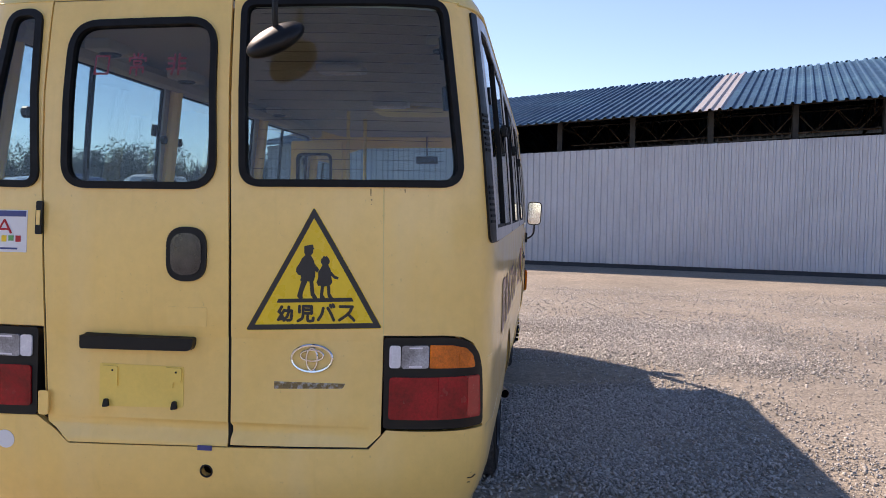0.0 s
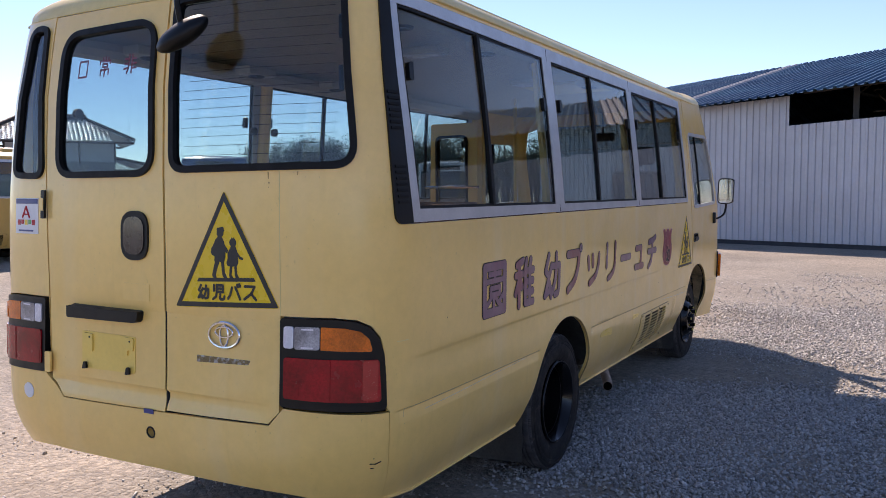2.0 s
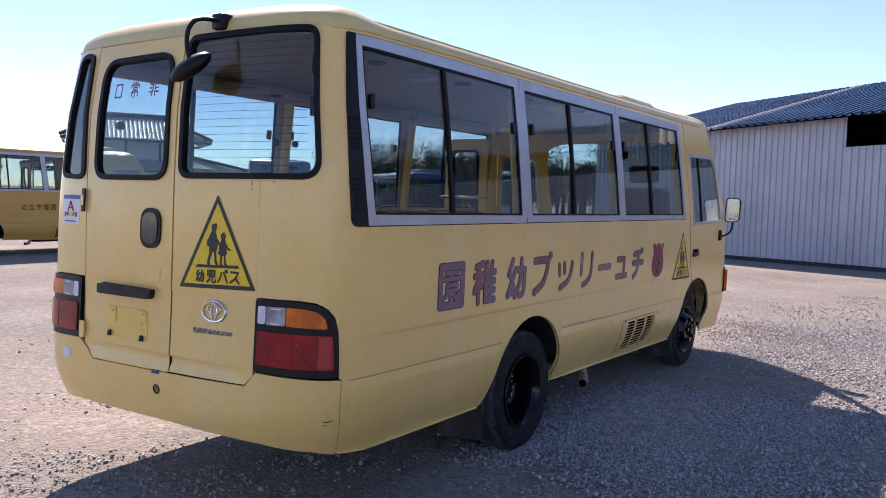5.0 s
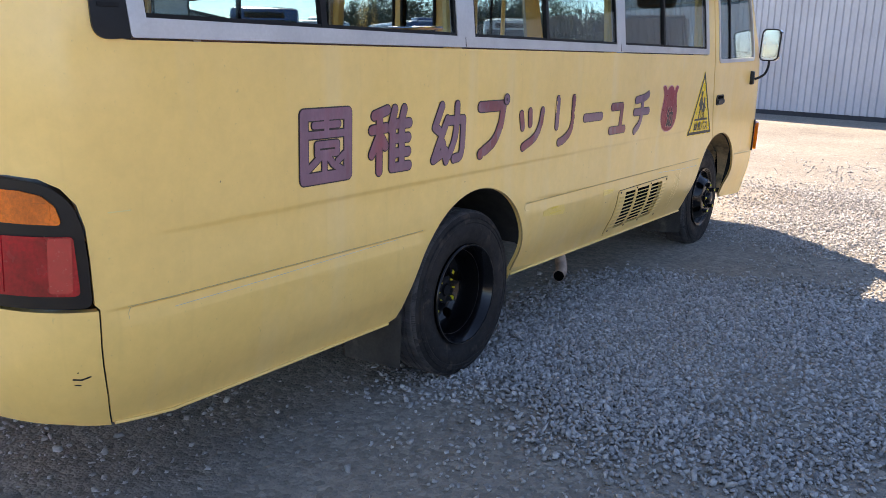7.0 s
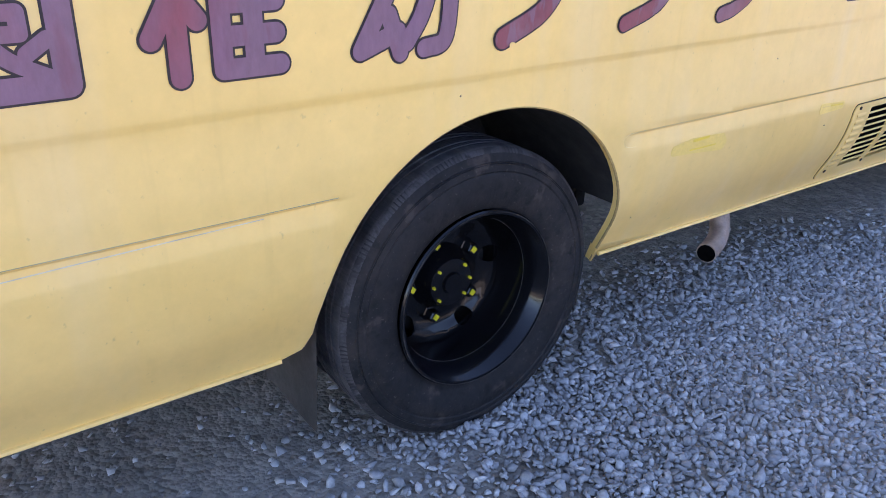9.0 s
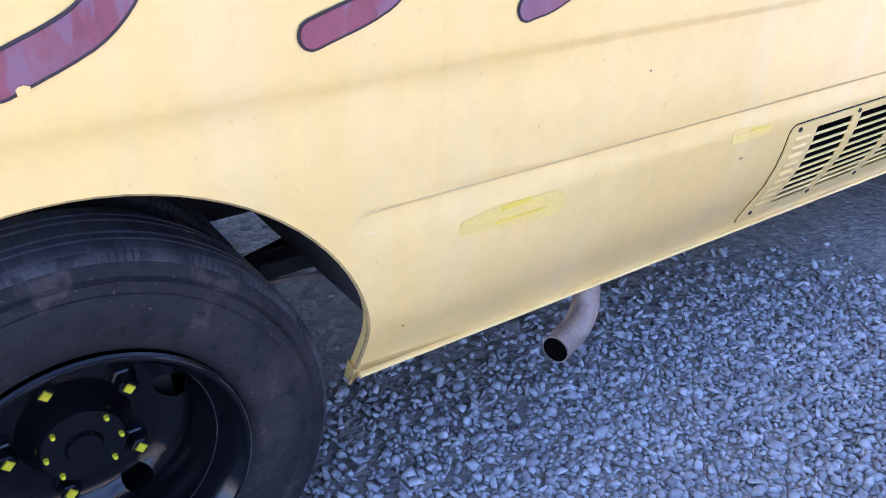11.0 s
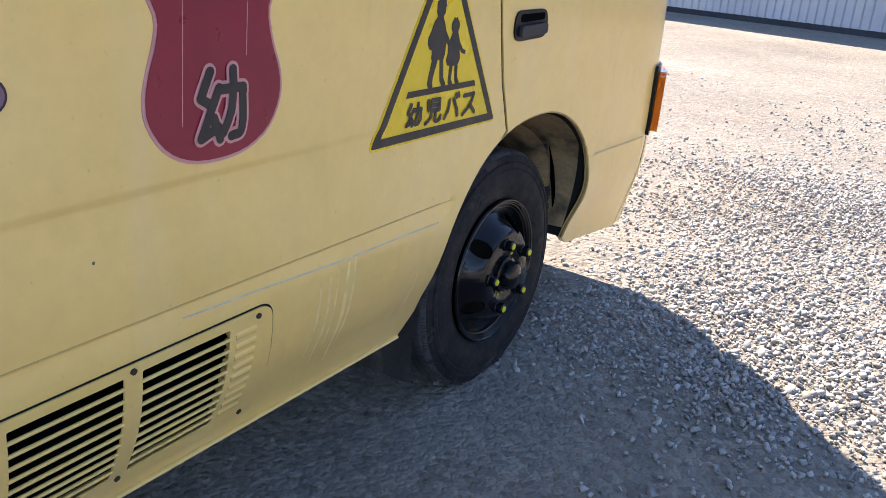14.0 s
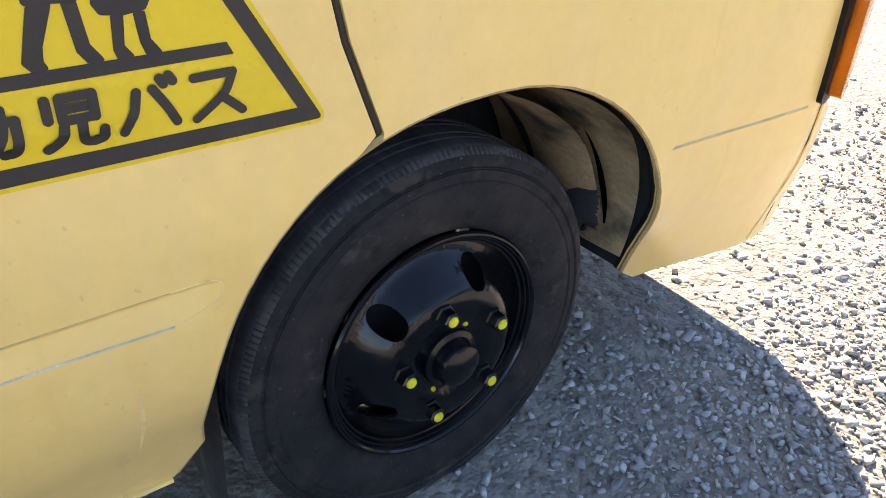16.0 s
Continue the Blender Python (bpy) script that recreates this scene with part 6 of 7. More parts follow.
def coach(x, y, turn, paint, label):
    """A larger minibus across the yard: body, roof unit, glass, lamps, wheels."""
    c = thing("coach", label, "bus", (x, y, 0), "parked buses")
    c.rotation_euler = (0, 0, radians(turn))
    box("body", (-1.02, 0.0, 0.42), (1.02, 7.2, 2.66), paint, c, "", 0.16)
    box("roof_unit", (-0.7, 2.4, 2.64), (0.7, 4.4, 2.80), paint, c, "pale roof unit", 0.06)
    box("windscreen", (-0.93, 7.12, 1.28), (0.93, 7.215, 2.30), DARK_GLASS, c, "wide dark windscreen", 0.04)
    box("destination_box", (-0.6, 7.10, 2.34), (0.6, 7.208, 2.52), BLACK, c, "black destination box", 0.02)
    box("front_bumper", (-1.0, 7.1, 0.38), (1.0, 7.30, 0.72), paint, c, "", 0.06)
    for s_ in (-1, 1):
        for k in range(5):
            box("side_window", (s_ * 1.01 - 0.02, 0.4 + 1.3 * k, 1.35), (s_ * 1.01 + 0.02, 1.6 + 1.3 * k, 2.2), DARK_GLASS, c, "dark side window", 0.015)
        box("headlamp", (s_ * 0.72 - 0.17, 7.15, 0.80), (s_ * 0.72 + 0.17, 7.24, 0.98), LENS_WHITE, c, "clear headlamp", 0.03)
        box("mirror", (s_ * 1.2 - 0.09, 7.0, 1.55), (s_ * 1.2 + 0.09, 7.12, 1.9), BLACK, c, "black door mirror", 0.03)
        tube("mirror_arm", [(s_ * 0.98, 7.1, 2.1), (s_ * 1.2, 7.1, 2.05), (s_ * 1.2, 7.07, 1.88)], 0.014, BLACK, c, "", 6)
        for yy in (1.6, 5.6):
            lathe("wheel", [(0.0, -0.1), (0.22, -0.11), (0.36, -0.09), (0.38, 0.0), (0.36, 0.09), (0.22, 0.11), (0.0, 0.1)], TYRE, c, "black wheel", 28, (s_ * 0.92, yy, 0.38))
    return c


coach(-21.4, 21.5, -133.2, BLUE_PAINT, "blue and grey coach facing the yellow bus")
coach(-16.5, 31.7, -149.4, WHITE_PAINT, "white coach parked at the end of the row")


# ---------------------------------------------------------------- lettering and signs on the skin
def strokes(name, cell, lines, width, material, parent, off, side=1, label=""):
    """Round-ended strokes in a cell (u0, z0, u1, z1) laid on the skin; lines: runs of points from 0 to 1, curved when marked."""
    u0, z0, u1, z1 = cell
    verts, faces = [], []
    k = 0
    for line in lines:
        curved = line[0] == "c"
        pts = [(u0 + (u1 - u0) * p[0], z0 + (z1 - z0) * p[1]) for p in (line[1:] if curved else line)]
        if curved:
            pts = [tuple(q) for q in spline(pts, 6)]
        for a, b in zip(pts[:-1], pts[1:]):
            d = Vector((b[0] - a[0], b[1] - a[1]))
            w = math.atan2(d.y, d.x)
            o = [(b[0] + width / 2 * math.cos(w + radians(q)), b[1] + width / 2 * math.sin(w + radians(q))) for q in range(-90, 91, 18)]
            o += [(a[0] + width / 2 * math.cos(w + radians(q)), a[1] + width / 2 * math.sin(w + radians(q))) for q in range(90, 271, 18)]
            c = np.array(o + [a, b])
            n = len(o)
            p = skin(c[:, 0] * side, c[:, 1], off + 0.0002 * k)
            base = len(verts)
            verts.extend(p)
            half = n // 2
            for i in range(half - 1):
                faces.append((base + i, base + i + 1, base + n + 1))
            for i in range(half, n - 1):
                faces.append((base + i, base + i + 1, base + n))
            faces += [(base + half - 1, base + half, base + n, base + n + 1), (base + n - 1, base, base + n + 1, base + n)]
            k = (k + 1) % 7
    return finish(name, verts, faces, material, parent, label, 0)


GLYPH = {
    "frame": [[(0.08, 0.92), (0.92, 0.92), (0.92, 0.08), (0.08, 0.08), (0.08, 0.92)]],
    "en": [[(0.27, 0.78), (0.73, 0.78)], [(0.5, 0.9), (0.5, 0.66)], [(0.14, 0.655), (0.86, 0.655)],
           [(0.32, 0.52), (0.70, 0.52), (0.70, 0.40), (0.32, 0.40), (0.32, 0.52)], [(0.44, 0.40), (0.16, 0.21)], [(0.46, 0.40), (0.46, 0.12)], ("c", (0.52, 0.36), (0.64, 0.24), (0.86, 0.12)), [(0.84, 0.36), (0.72, 0.28)]],
    "chi_k": [[(0.42, 0.93), (0.14, 0.86)], [(0.09, 0.66), (0.40, 0.68)], [(0.25, 0.88), (0.25, 0.07)], [(0.24, 0.58), (0.09, 0.32)], [(0.28, 0.56), (0.38, 0.42)],
              [(0.58, 0.93), (0.49, 0.66)], [(0.53, 0.76), (0.53, 0.09)], [(0.80, 0.93), (0.74, 0.76)], [(0.53, 0.72), (0.92, 0.72)], [(0.56, 0.51), (0.90, 0.51)], [(0.56, 0.30), (0.90, 0.30)], [(0.53, 0.09), (0.92, 0.09)], [(0.745, 0.78), (0.745, 0.1)]],
    "you": [[(0.30, 0.93), (0.12, 0.62), (0.30, 0.52)], [(0.45, 0.72), (0.10, 0.13), (0.42, 0.24)], [(0.34, 0.36), (0.44, 0.09)], [(0.50, 0.70), (0.90, 0.70)], ("c", (0.90, 0.70), (0.89, 0.34), (0.84, 0.14), (0.66, 0.10)), ("c", (0.72, 0.93), (0.71, 0.62), (0.64, 0.36), (0.50, 0.16))],
    "pu": [[(0.07, 0.85), (0.84, 0.85)], ("c", (0.84, 0.85), (0.74, 0.50), (0.52, 0.24), (0.10, 0.06))],
    "tsu": [[(0.08, 0.86), (0.14, 0.56)], [(0.42, 0.90), (0.44, 0.62)], ("c", (0.93, 0.90), (0.84, 0.54), (0.62, 0.26), (0.18, 0.08))],
    "ri": [[(0.10, 0.93), (0.07, 0.39)], ("c", (0.98, 0.93), (0.972, 0.66), (0.965, 0.45), (0.82, 0.24), (0.53, 0.11), (0.24, 0.055))],
    "bar": [[(0.08, 0.5), (0.92, 0.5)]],
    "yu": [[(0.14, 0.86), (0.72, 0.86)], [(0.72, 0.86), (0.66, 0.14)], [(0.08, 0.12), (0.92, 0.12)]],
    "chi": [("c", (0.86, 0.92), (0.62, 0.85), (0.14, 0.80)), [(0.08, 0.52), (0.92, 0.52)], ("c", (0.52, 0.82), (0.52, 0.50), (0.42, 0.24), (0.15, 0.07))],
    "hi": [[(0.38, 0.97), (0.36, 0.3), (0.26, 0.03)], [(0.62, 0.97), (0.62, 0.03)], [(0.04, 0.76), (0.38, 0.76)], [(0.06, 0.52), (0.38, 0.52)], [(0.02, 0.26), (0.36, 0.29)], [(0.62, 0.76), (0.96, 0.76)], [(0.62, 0.52), (0.94, 0.52)], [(0.62, 0.28), (0.98, 0.28)]],
    "jou": [[(0.5, 1.0), (0.5, 0.80)], [(0.26, 0.97), (0.33, 0.84)], [(0.74, 0.97), (0.67, 0.84)], [(0.06, 0.64), (0.06, 0.79), (0.94, 0.79), (0.94, 0.64)], [(0.30, 0.64), (0.70, 0.64), (0.70, 0.48), (0.30, 0.48), (0.30, 0.64)], [(0.16, 0.06), (0.16, 0.34), (0.84, 0.34), (0.84, 0.10)], [(0.5, 0.48), (0.5, -0.02)]],
    "kuchi": [[(0.14, 0.90), (0.86, 0.90), (0.86, 0.06), (0.14, 0.06), (0.14, 0.90)]],
    "so": [[(0.95, 0.95), (0.06, 0.95), (0.06, 0.04), (0.95, 0.04)], [(0.26, 0.76), (0.88, 0.76)], [(0.57, 0.90), (0.57, 0.18)], [(0.30, 0.24), (0.30, 0.56), (0.84, 0.56), (0.84, 0.28)]],
    "sa": [[(0.02, 0.90), (0.30, 0.90)], [(0.04, 0.55), (0.29, 0.55)], [(0.0, 0.14), (0.32, 0.22)], [(0.16, 0.90), (0.16, 0.18)], [(0.46, 1.0), (0.54, 0.90)], [(0.86, 1.0), (0.78, 0.90)], [(0.38, 0.86), (0.98, 0.86)], [(0.42, 0.70), (0.94, 0.70)], [(0.36, 0.54), (1.0, 0.54)], [(0.67, 0.86), (0.67, 0.54)], [(0.56, 0.54), (0.34, 0.06)], [(0.54, 0.34), (0.94, 0.34)], [(0.73, 0.34), (0.73, 0.05)], [(0.46, 0.05), (1.0, 0.05)]],
    "shi": [[(0.5, 1.0), (0.5, 0.84)], [(0.04, 0.80), (0.96, 0.80)], [(0.18, 0.12), (0.18, 0.56), (0.82, 0.56), (0.82, 0.16), (0.70, 0.14)], [(0.5, 0.80), (0.5, 0.0)]],
    "ritsu": [[(0.5, 1.0), (0.5, 0.82)], [(0.10, 0.76), (0.90, 0.76)], [(0.28, 0.62), (0.36, 0.16)], [(0.72, 0.64), (0.60, 0.12)], [(0.02, 0.06), (0.98, 0.06)]],
    "no": [("c", (0.52, 0.84), (0.44, 0.40), (0.24, 0.14), (0.08, 0.40), (0.22, 0.74), (0.52, 0.86), (0.86, 0.70), (0.92, 0.38), (0.74, 0.12), (0.54, 0.06))],
    "ji": [("c", (0.14, 0.95), (0.14, 0.75), (0.14, 0.58)), [(0.36, 0.95), (0.86, 0.95), (0.86, 0.52), (0.36, 0.52), (0.36, 0.95)], [(0.36, 0.74), (0.86, 0.74)], ("c", (0.36, 0.42), (0.30, 0.2), (0.06, 0.03)), ("c", (0.64, 0.42), (0.64, 0.10), (0.78, 0.04), (0.94, 0.08), (0.97, 0.24))],
    "ba": [("c", (0.33, 0.80), (0.24, 0.42), (0.05, 0.08)), ("c", (0.60, 0.82), (0.80, 0.45), (0.96, 0.08)), [(0.74, 1.0), (0.80, 0.88)], [(0.90, 1.03), (0.96, 0.91)]],
    "su": [[(0.10, 0.88), (0.82, 0.88)], ("c", (0.82, 0.88), (0.60, 0.46), (0.08, 0.05)), ("c", (0.56, 0.44), (0.76, 0.24), (0.94, 0.05))],
}
lettering = [("frame", (1.775, 1.004, 2.025, 1.252), 0.038), ("en", (1.775, 1.004, 2.025, 1.252), 0.024), ("chi_k", (2.108, 0.996, 2.368, 1.249), 0.034), ("you", (2.482, 0.989, 2.735, 1.249), 0.035), ("pu", (2.823, 1.0, 3.065, 1.253), 0.043),
             ("tsu", (3.17, 1.0, 3.405, 1.194), 0.036), ("ri", (3.527, 0.996, 3.720, 1.240), 0.036), ("bar", (3.838, 1.055, 4.078, 1.175), 0.040), ("yu", (4.172, 1.005, 4.402, 1.182), 0.040), ("chi", (4.505, 0.985, 4.758, 1.232), 0.040)]
for g, cell, w in lettering:
    edge = strokes("letter", cell, GLYPH[g], w + 0.0085, LETTER_EDGE, side_right, 0.0012, label="dark outline of a purple vinyl letter")
    strokes("letter_face", cell, GLYPH[g], w, LETTER_RED if g in ("yu", "pu", "tsu") else LETTER, edge, 0.0030, label="faded purple vinyl letter")
    if g == "pu":
        for r, m, o in ((0.027, LETTER_EDGE, 0.0042), (0.022, LETTER, 0.0050), (0.007, LETTER_EDGE, 0.0058)):
            slab("letter_dot", flat_mesh(circle(3.048, 1.240, r, 18)), skin, o, 0.0006, m, edge)
# flakes of the outline and face that have peeled off
rngp = random.Random(11)
def peel(a, b, out, rag, n):
    """A ragged strip of bare paint along a letter's edge from a to b."""
    k = np.linspace(0, 1, n)
    inner = [(a[0] + (b[0] - a[0]) * t + rngp.uniform(-rag, rag) * (out[0] != 0), a[1] + (b[1] - a[1]) * t + rngp.uniform(-rag, rag) * (out[1] != 0)) for t in k]
    outer = [(a[0] + (b[0] - a[0]) * t + out[0], a[1] + (b[1] - a[1]) * t + out[1]) for t in k]
    slab("peeled_spot", flat_mesh(inner + outer[::-1]), skin, 0.0047, 0.0003, PAINT, side_right)


peel((3.729, 1.199), (3.7235, 1.081), (0.0125, 0.0), 0.0055, 14)
peel((3.722, 1.2365), (3.741, 1.221), (0.006, 0.012), 0.002, 5)
peel((4.3575, 1.150), (4.3445, 1.050), (0.0085, 0.0), 0.003, 14)
peel((3.5285, 1.215), (3.5245, 1.160), (-0.006, 0.0), 0.002, 8)
peel((3.554, 1.236), (3.564, 1.224), (0.008, 0.008), 0.002, 4)
for u, z, w, h in ((3.402, 1.115, 0.012, 0.035), (2.87, 1.00, 0.02, 0.012), (4.375, 1.16, 0.008, 0.012)):
    o = [(u + w * rngp.uniform(0.5, 1.0) * math.cos(a * PI / 5) * 0.6, z + h * rngp.uniform(0.5, 1.0) * math.sin(a * PI / 5) * 0.6) for a in range(10)]
    slab("peeled_spot", flat_mesh(o), skin, 0.0062, 0.0004, PAINT, side_right)

# tulip badge
PETALS = [[(4.958, 1.252), (4.987, 1.263), (5.019, 1.254), (5.041, 1.229)], [(5.041, 1.229), (5.070, 1.251), (5.108, 1.259), (5.145, 1.250), (5.172, 1.222)], [(5.172, 1.222), (5.190, 1.247), (5.216, 1.258), (5.252, 1.246)],
          [(5.252, 1.246), (5.224, 1.205), (5.231, 1.15), (5.248, 1.098), (5.247, 1.051), (5.220, 1.002), (5.167, 0.970), (5.100, 0.961), (5.037, 0.969), (4.992, 0.996), (4.964, 1.04), (4.960, 1.08), (4.970, 1.122), (4.984, 1.161), (4.988, 1.201), (4.958, 1.252)]]
tl = [tuple(q) for side in PETALS for q in spline(side, 3)[:-1]][::-1]
tedge = slab("tulip_badge", flat_mesh(tl, (), np.arange(4.9, 5.3, 0.05), np.arange(0.94, 1.26, 0.04)), skin, 0.0014, 0.0012, TULIP_EDGE, side_right, "pink-edged crimson tulip badge")
slab("tulip_face", flat_mesh(inset(tl, 0.006), (), np.arange(4.9, 5.3, 0.05), np.arange(0.94, 1.26, 0.04)), skin, 0.0030, 0.0008, TULIP, tedge, "crimson tulip")
for seam in ([(5.041, 1.222), (5.037, 1.15), (5.030, 1.03)], [(5.171, 1.215), (5.166, 1.13)]):
    along("petal_line", seam, 0.0009, 0.0030, TULIP_EDGE, tedge, False, n=4)
strokes("tulip_letter", (5.053, 0.988, 5.166, 1.120), GLYPH["you"], 0.027, TULIP_EDGE, tedge, 0.0042)
strokes("tulip_letter", (5.053, 0.988, 5.166, 1.120), GLYPH["you"], 0.0165, SIGN_BLACK, tedge, 0.0056)


def school_sign(a, b, top, parent, margin):
    """A triangular school bus sign: yellow film, black border, plain walking shapes, a bar and the words."""
    def lerp(p, q, k):
        return (p[0] + (q[0] - p[0]) * k, p[1] + (q[1] - p[1]) * k)
    cut = (np.arange(a[0], b[0], 0.03), np.arange(a[1], top[1], 0.015))
    loop = rounded([a, b, top], 0.005, 4)
    mid = ((a[0] + b[0] + top[0]) / 3, (a[1] + b[1] + top[1]) / 3)
    inner = [lerp(mid, p, 1 - 0.0185 / 0.1425) for p in (a, b, top)]
    s = slab("school_bus_sign", flat_mesh(inset(loop, -margin), (), *cut), skin, 0.0016, 0.0014, SIGN_YELLOW, parent, "yellow and black triangular school bus sign")
    slab("sign_border", flat_mesh(loop, [inner], *cut), skin, 0.0028, 0.0008, SIGN_BLACK, s, "black sign border")

    def q(x, y):
        base = lerp(a, b, x)
        return (base[0] + (top[0] - (a[0] + b[0]) / 2) * y, base[1] + (top[1] - (a[1] + b[1]) / 2) * y)

    def shape(pts, r=0.004):
        slab("pictogram", flat_mesh(rounded([q(*p) for p in pts], r, 3), (), *cut), skin, 0.0028, 0.0008, SIGN_BLACK, s, "plain black walking shape")

    def disc(x, y, r):
        c = q(x, y)
        slab("pictogram", flat_mesh(circle(c[0], c[1], r, 18), (), *cut), skin, 0.0029, 0.0008, SIGN_BLACK, s)
    shape([(0.226, 0.222), (0.792, 0.222), (0.778, 0.254), (0.240, 0.254)], 0.001)
    # the taller shape: capped head, body with a satchel, two striding legs, an arm
    shape([(0.427, 0.686), (0.491, 0.697), (0.495, 0.670), (0.503, 0.661), (0.492, 0.655), (0.491, 0.627), (0.470, 0.600), (0.440, 0.600), (0.426, 0.630)], 0.004)
    shape([(0.433, 0.609), (0.475, 0.609), (0.495, 0.570), (0.510, 0.515), (0.508, 0.430), (0.496, 0.390), (0.450, 0.394), (0.398, 0.394), (0.405, 0.446), (0.383, 0.450), (0.366, 0.477), (0.371, 0.512), (0.390, 0.540), (0.410, 0.585)], 0.006)
    shape([(0.407, 0.396), (0.452, 0.396), (0.420, 0.306), (0.416, 0.275), (0.424, 0.254), (0.391, 0.254), (0.377, 0.275), (0.394, 0.345)], 0.003)
    shape([(0.466, 0.396), (0.495, 0.396), (0.504, 0.298), (0.529, 0.254), (0.494, 0.254), (0.477, 0.283), (0.468, 0.380)], 0.003)
    shape([(0.500, 0.545), (0.536, 0.490), (0.524, 0.462), (0.495, 0.495)], 0.003)
    # the smaller shape: head, dress, legs, an arm
    disc(0.581, 0.557, 0.0165)
    shape([(0.565, 0.575), (0.568, 0.606), (0.581, 0.592), (0.594, 0.606), (0.598, 0.575)], 0.002)
    shape([(0.565, 0.535), (0.600, 0.535), (0.621, 0.485), (0.626, 0.435), (0.634, 0.384), (0.620, 0.357), (0.575, 0.350), (0.531, 0.357), (0.518, 0.384), (0.531, 0.424), (0.530, 0.470), (0.551, 0.505)], 0.005)
    shape([(0.612, 0.490), (0.652, 0.437), (0.680, 0.424), (0.676, 0.404), (0.648, 0.413), (0.622, 0.440)], 0.003)
    shape([(0.551, 0.355), (0.576, 0.355), (0.568, 0.283), (0.586, 0.254), (0.550, 0.254), (0.545, 0.275)], 0.002)
    shape([(0.594, 0.355), (0.618, 0.355), (0.621, 0.290), (0.642, 0.254), (0.607, 0.254), (0.599, 0.283)], 0.002)
    n = 0
    for g in ("you", "ji", "ba", "su"):
        x0 = 0.229 + 0.151 * n
        lo, hi = q(x0, 0.066), q(x0 + 0.124, 0.194)
        strokes("sign_letter", (lo[0], lo[1], hi[0], hi[1]), GLYPH[g], 0.0105, SIGN_BLACK, s, 0.0030)
        n += 1
    return s


school_sign((0.144, 1.130), (0.641, 1.148), (0.392, 1.580), side_right, 0.002)
school_sign((5.512, 0.9045), (6.015, 0.9), (5.759, 1.337), side_right, 0.006)

# touch-up paint, scratches and runs on the right side
for loop, m, o in ((rounded([(3.466, 0.645), (3.545, 0.640), (3.695, 0.626), (3.714, 0.648), (3.69, 0.678), (3.552, 0.684), (3.469, 0.673)], 0.015), STAIN, 0.0012), (rounded([(3.553, 0.672), (3.62, 0.674), (3.625, 0.682), (3.553, 0.680)], 0.003), STAIN_BRIGHT, 0.0022), (rounded([(3.545, 0.648), (3.66, 0.648), (3.66, 0.652), (3.545, 0.653)], 0.002), STAIN_BRIGHT, 0.0022),
                   (rounded([(4.182, 0.655), (4.319, 0.659), (4.327, 0.682), (4.182, 0.691)], 0.012), STAIN, 0.0012), (rounded([(4.24, 0.676), (4.31, 0.672), (4.31, 0.677), (4.24, 0.681)], 0.002), STAIN_BRIGHT, 0.0022)):
    slab("touch_up_patch", flat_mesh(loop), skin, o, 0.0008, m, side_right, "smeared yellow touch-up paint")
for u, z, w, h in ((1.46, 1.06, 0.002, 0.006), (4.237, 0.613, 0.012, 0.003), (3.881, 0.865, 0.004, 0.004), (4.608, 0.92, 0.004, 0.005), (4.86, 0.85, 0.004, 0.005), (5.72, 1.02, 0.005, 0.003), (3.384, 0.476, 0.004, 0.004), (2.746, 0.907, 0.004, 0.004)):
    slab("paint_chip", flat_mesh(rounded([(u - w / 2, z - h / 2), (u + w / 2, z - h / 2), (u + w / 2, z + h / 2), (u - w / 2, z + h / 2)], 0.001, 2)), skin, 0.001, 0.0006, SCUFF, side_right)

# dried white runs below the pressed strip, rust runs under the rear window
rng = random.Random(31)
for u, z0, z1, w in ((5.372, 0.45, 0.66, 0.007), (5.402, 0.415, 0.65, 0.010), (5.425, 0.46, 0.66, 0.006), (5.458, 0.40, 0.668, 0.013), (5.480, 0.43, 0.672, 0.008), (5.745, 0.45, 0.58, 0.007)):
    k = rng.uniform(-0.006, 0.006)
    slab("white_run", flat_mesh([(u - w * 0.15 + k, z0), (u + w * 0.2 + k, z0 + 0.01), (u + w * 0.5, (z0 + z1) / 2), (u + w * 0.3, z1), (u - w * 0.35, z1), (u - w * 0.5, (z0 + z1) / 2)], (), (), np.arange(0.4, 0.7, 0.05)), skin, 0.0004, 0.0004, PALE_RUN_AND_GLINT, side_right)
# rubbed lower edge of the pressed strips
for pts, r in (([(5.02, 0.697), (5.2, 0.690), (5.33, 0.683), (5.49, 0.6755), (5.66, 0.673), (5.80, 0.6685)], 0.0024), ([(1.3, 0.722), (1.57, 0.7245), (1.96, 0.7315), (2.3, 0.735)], 0.0016)):
    us = np.linspace(pts[0][0], pts[-1][0], 24)
    along("rubbed_edge", list(zip(us, np.interp(us, [p[0] for p in pts], [p[1] for p in pts]))), r, -r * 0.55, RUBBED, side_right, False, n=5)
for u, z0, z1, w in ((0.60, 1.625, 1.650, 0.006), (0.602, 1.607, 1.613, 0.007), (0.601, 1.592, 1.596, 0.004), (0.725, 1.638, 1.650, 0.006)):
    slab("rust_run", flat_mesh([(u - w * 0.3, z0), (u + w * 0.3, z0), (u + w * 0.5, z1), (u - w * 0.5, z1)]), skin, 0.001, 0.0006, RUST, side_right)


for g, u in (("hi", -0.158), ("jou", -0.320), ("kuchi", -0.468)):
    strokes("window_film", (u - 0.038, 2.068, u + 0.038, 2.148), GLYPH[g], 0.0085, RED_INK, rear_door, -0.0105, label="red window film letter")
for k, g in enumerate(("so", "sa", "shi", "ritsu", "no")):
    strokes("letter", (4.36 - 0.172 * k, 1.035, 4.495 - 0.172 * k, 1.165), GLYPH[g], 0.0155, SIGN_BLACK, other, 0.003, label="black painted letter")

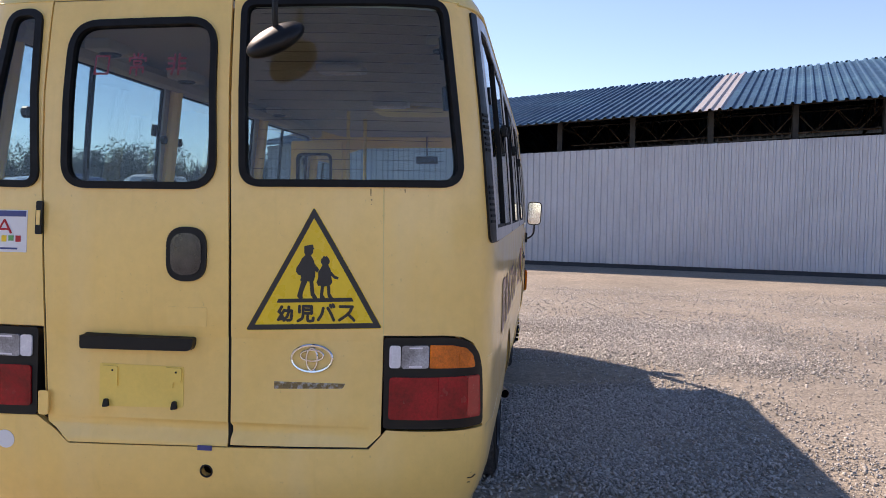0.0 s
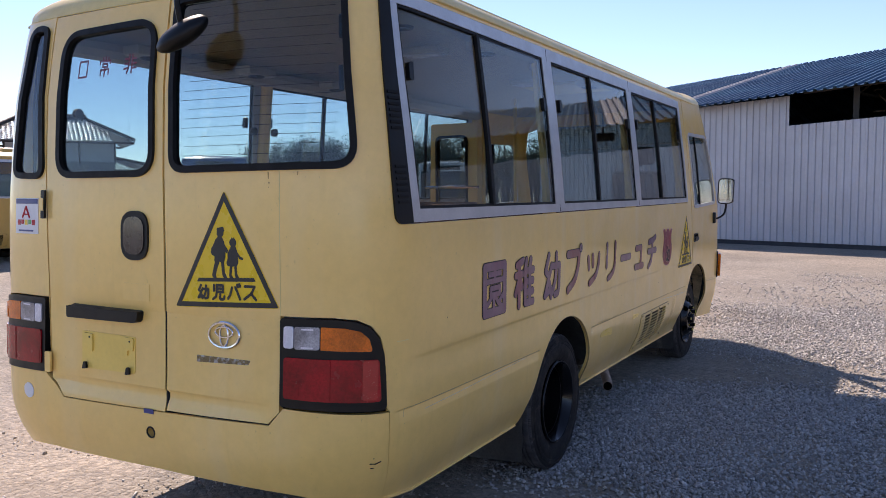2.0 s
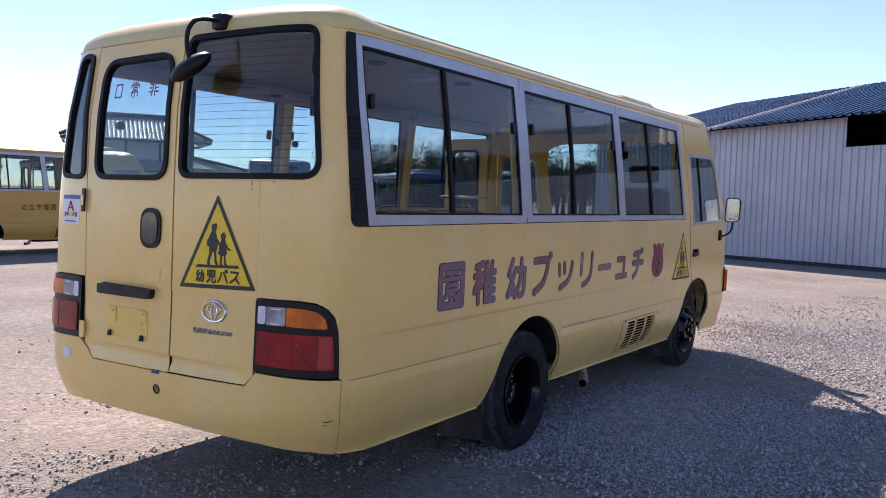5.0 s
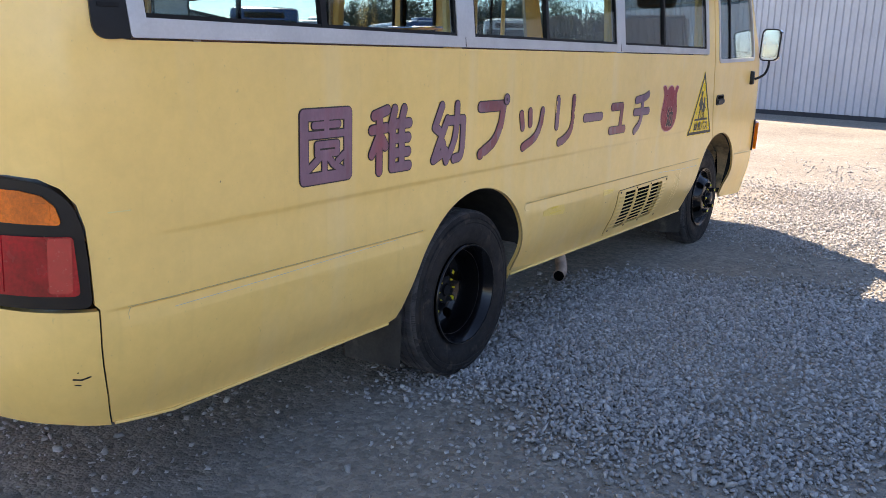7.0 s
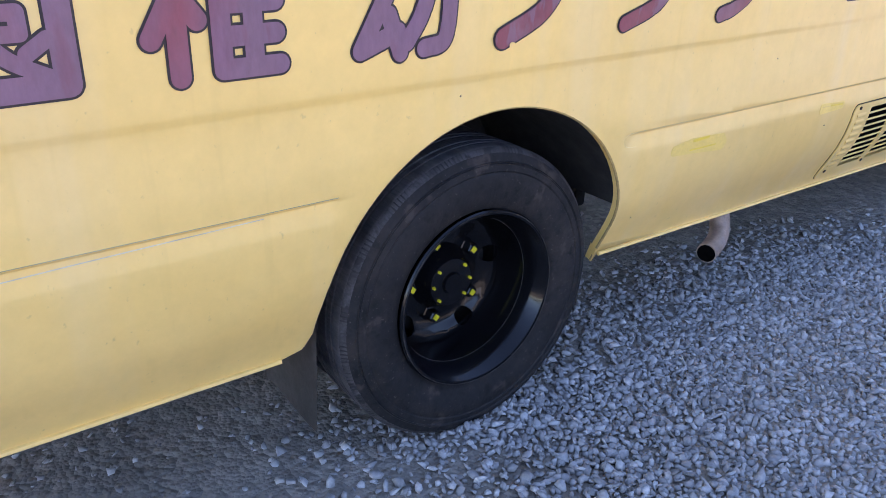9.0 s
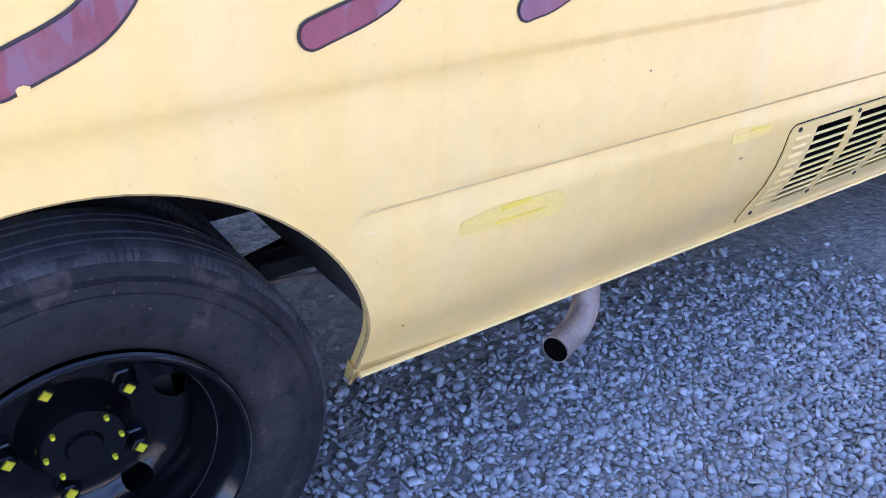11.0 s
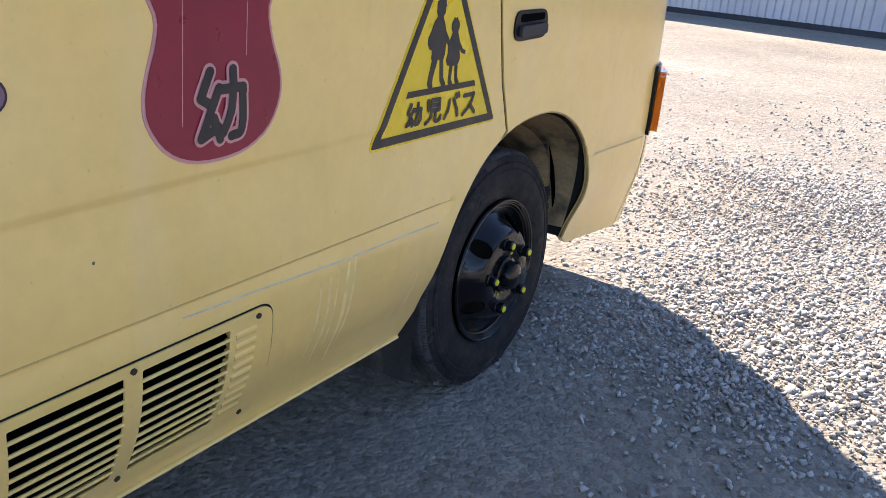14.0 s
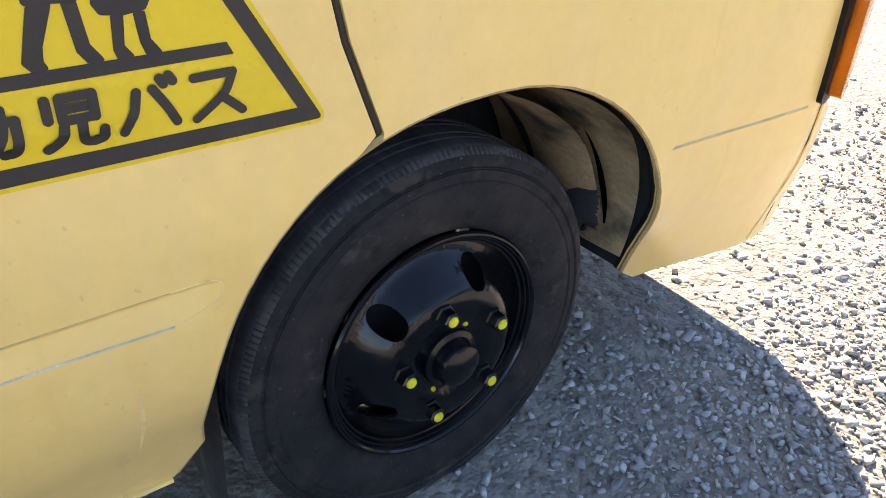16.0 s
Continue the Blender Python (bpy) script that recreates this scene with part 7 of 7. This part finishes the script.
for k in range(3):
    strokes("swoosh", (2.2, 0.9 + 0.16 * k, 3.6, 1.3 + 0.16 * k), [("c", (0.0, 0.0), (0.35, 0.18), (0.7, 0.55), (1.0, 1.0))], 0.07, WHITE, swoosh_bus, 0.005, label="white swoosh stripe")


# ---------------------------------------------------------------- loose stones
STONE = surf("crushed stone", (0.375, 0.358, 0.333), 0.9, vary=0.2, scale=60, random_hue=0.34, island=True)


PALE_STONE = surf("pale crushed stone", (0.355, 0.345, 0.33), 0.9, vary=0.2, scale=60, random_hue=0.36, island=True)


def gravel(name, label, zone, count, size, seed, sparse, chips=True, pitch=0.0):
    """Many faceted chips of stone lying on the ground of a zone, thinner where the ground is worn bare."""
    rng = np.random.default_rng(seed)
    g = (1 + 5 ** 0.5) / 2
    ico = np.array([(-1, g, 0), (1, g, 0), (-1, -g, 0), (1, -g, 0), (0, -1, g), (0, 1, g), (0, -1, -g), (0, 1, -g), (g, 0, -1), (g, 0, 1), (-g, 0, -1), (-g, 0, 1)]) / math.hypot(1, g)
    tri = np.array([(0, 11, 5), (0, 5, 1), (0, 1, 7), (0, 7, 10), (0, 10, 11), (1, 5, 9), (5, 11, 4), (11, 10, 2), (10, 7, 6), (7, 1, 8), (3, 9, 4), (3, 4, 2), (3, 2, 6), (3, 6, 8), (3, 8, 9), (4, 9, 5), (2, 4, 11), (6, 2, 10), (8, 6, 7), (9, 8, 1)])
    if chips:
        ico = np.array([(a, b, c) for a in (-1, 1) for b in (-1, 1) for c in (-1, 1)]) * 0.62
        tri = np.array([(0, 1, 3), (0, 3, 2), (4, 6, 7), (4, 7, 5), (0, 4, 5), (0, 5, 1), (2, 3, 7), (2, 7, 6), (0, 2, 6), (0, 6, 4), (1, 5, 7), (1, 7, 3)])
    m = len(ico)
    x0, y0, x1, y1 = zone
    p = np.stack([rng.uniform(x0, x1, count * 2), rng.uniform(y0, y1, count * 2)], -1)
    if pitch:
        gx, gy = np.meshgrid(np.arange(x0, x1, pitch), np.arange(y0, y1, pitch * 0.92))
        gx[::2] += pitch / 2
        p = np.stack([gx.ravel(), gy.ravel()], -1) + rng.uniform(-0.36, 0.36, (gx.size, 2)) * pitch
    bare = np.array([noise.noise(Vector((a * 0.7, b * 0.7, 3.0))) + 0.5 * noise.noise(Vector((a * 2.1, b * 2.1, 7.0))) for a, b in p])
    bare -= 0.65 * np.exp(-((p[:, 0] - 1.6) / 0.8) ** 2 - ((p[:, 1] - 5.3) / 0.75) ** 2)
    # trodden earth behind the rear wheel, along the sill and under the bus
    bare -= 0.75 * (1 - ease(0.5, 1.9, p[:, 1] - 0.35 * (p[:, 0] - 1.0))) * ease(0.6, 1.0, p[:, 0]) + (0.35 if chips else 0.1) * (1 - ease(0.75, 1.15, p[:, 0])) * ease(0.0, 0.6, p[:, 1])
    edge = np.minimum(np.minimum(p[:, 0] - x0, x1 - p[:, 0]), np.minimum(p[:, 1] - y0, y1 - p[:, 1])) / (0.9 if chips else 0.65)
    keep = (rng.uniform(-0.5, 0.6, len(p)) < bare + sparse) & (rng.random(len(p)) < edge + 0.35 * bare)
    p = p[keep][:count]
    n = len(p)
    r = size[0] + (size[1] - size[0]) * rng.random(n) ** 2.2
    shape = ico[None] * (1 + np.clip(rng.normal(0, 0.30, (n, m, 3 if chips else 1)), -0.55, 0.6)) * rng.uniform(0.55, 1.3, (n, 1, 3)) * np.array([1, 1, 0.68])
    w = rng.uniform(0, 2 * PI, n)
    tilt = rng.normal(0, 0.55, (n, 1))
    c, s_ = np.cos(w)[:, None], np.sin(w)[:, None]
    v = np.empty_like(shape)
    v[..., 0] = shape[..., 0] * c - shape[..., 1] * s_
    v[..., 1] = shape[..., 0] * s_ + shape[..., 1] * c
    v[..., 2] = shape[..., 2] + tilt * shape[..., 0]
    v *= r[:, None, None]
    v[..., 0] += p[:, :1]
    v[..., 1] += p[:, 1:]
    v[..., 2] += (r * rng.uniform(0.25 if pitch and not chips else -0.2, 0.75 if pitch and not chips else 0.6, n))[:, None] - 0.003
    faces = (tri[None] + m * np.arange(n)[:, None, None]).reshape(-1, 3)
    me = bpy.data.meshes.new(name)
    me.vertices.add(m * n)
    me.vertices.foreach_set("co", v.reshape(-1))
    me.loops.add(faces.size)
    me.loops.foreach_set("vertex_index", faces.reshape(-1).astype(np.int32))
    me.polygons.add(len(faces))
    me.polygons.foreach_set("loop_start", np.arange(0, faces.size, 3, dtype=np.int32))
    me.update(calc_edges=True)
    me.materials.append(PALE_STONE if pitch and not chips else STONE)
    return tagged(new(name, me), label, "gravel", kind="stuff")


gravel("gravel", "loose rounded grey stones lying close together beside the bus", (0.45, 1.4, 2.9, 4.75), 50000, (0.0078, 0.0155), 21, 0.76, False, 0.0162)
gravel("gravel", "sharp grey stone chips beside the bus", (0.4, -0.4, 3.9, 8.4), 18000, (0.005, 0.015), 25, 0.40)
gravel("gravel", "close-lying grey stones ahead of the bus", (0.1, 4.9, 4.6, 9.6), 60000, (0.0058, 0.0165), 27, 0.85, True, 0.0205)
gravel("gravel", "thin scatter of grey crushed stone over the yard", (-5.0, -3.5, 9.0, 13.5), 15000, (0.006, 0.020), 22, 0.05)
gravel("gravel", "loose grey crushed stone ahead of the bus", (0.8, 6.2, 8.5, 14.5), 20000, (0.006, 0.017), 23, 0.34)
gravel("gravel", "small grey stones on the sandy ground behind the bus", (-3.2, -1.8, 1.2, 1.8), 9000, (0.005, 0.014), 26, 0.05)
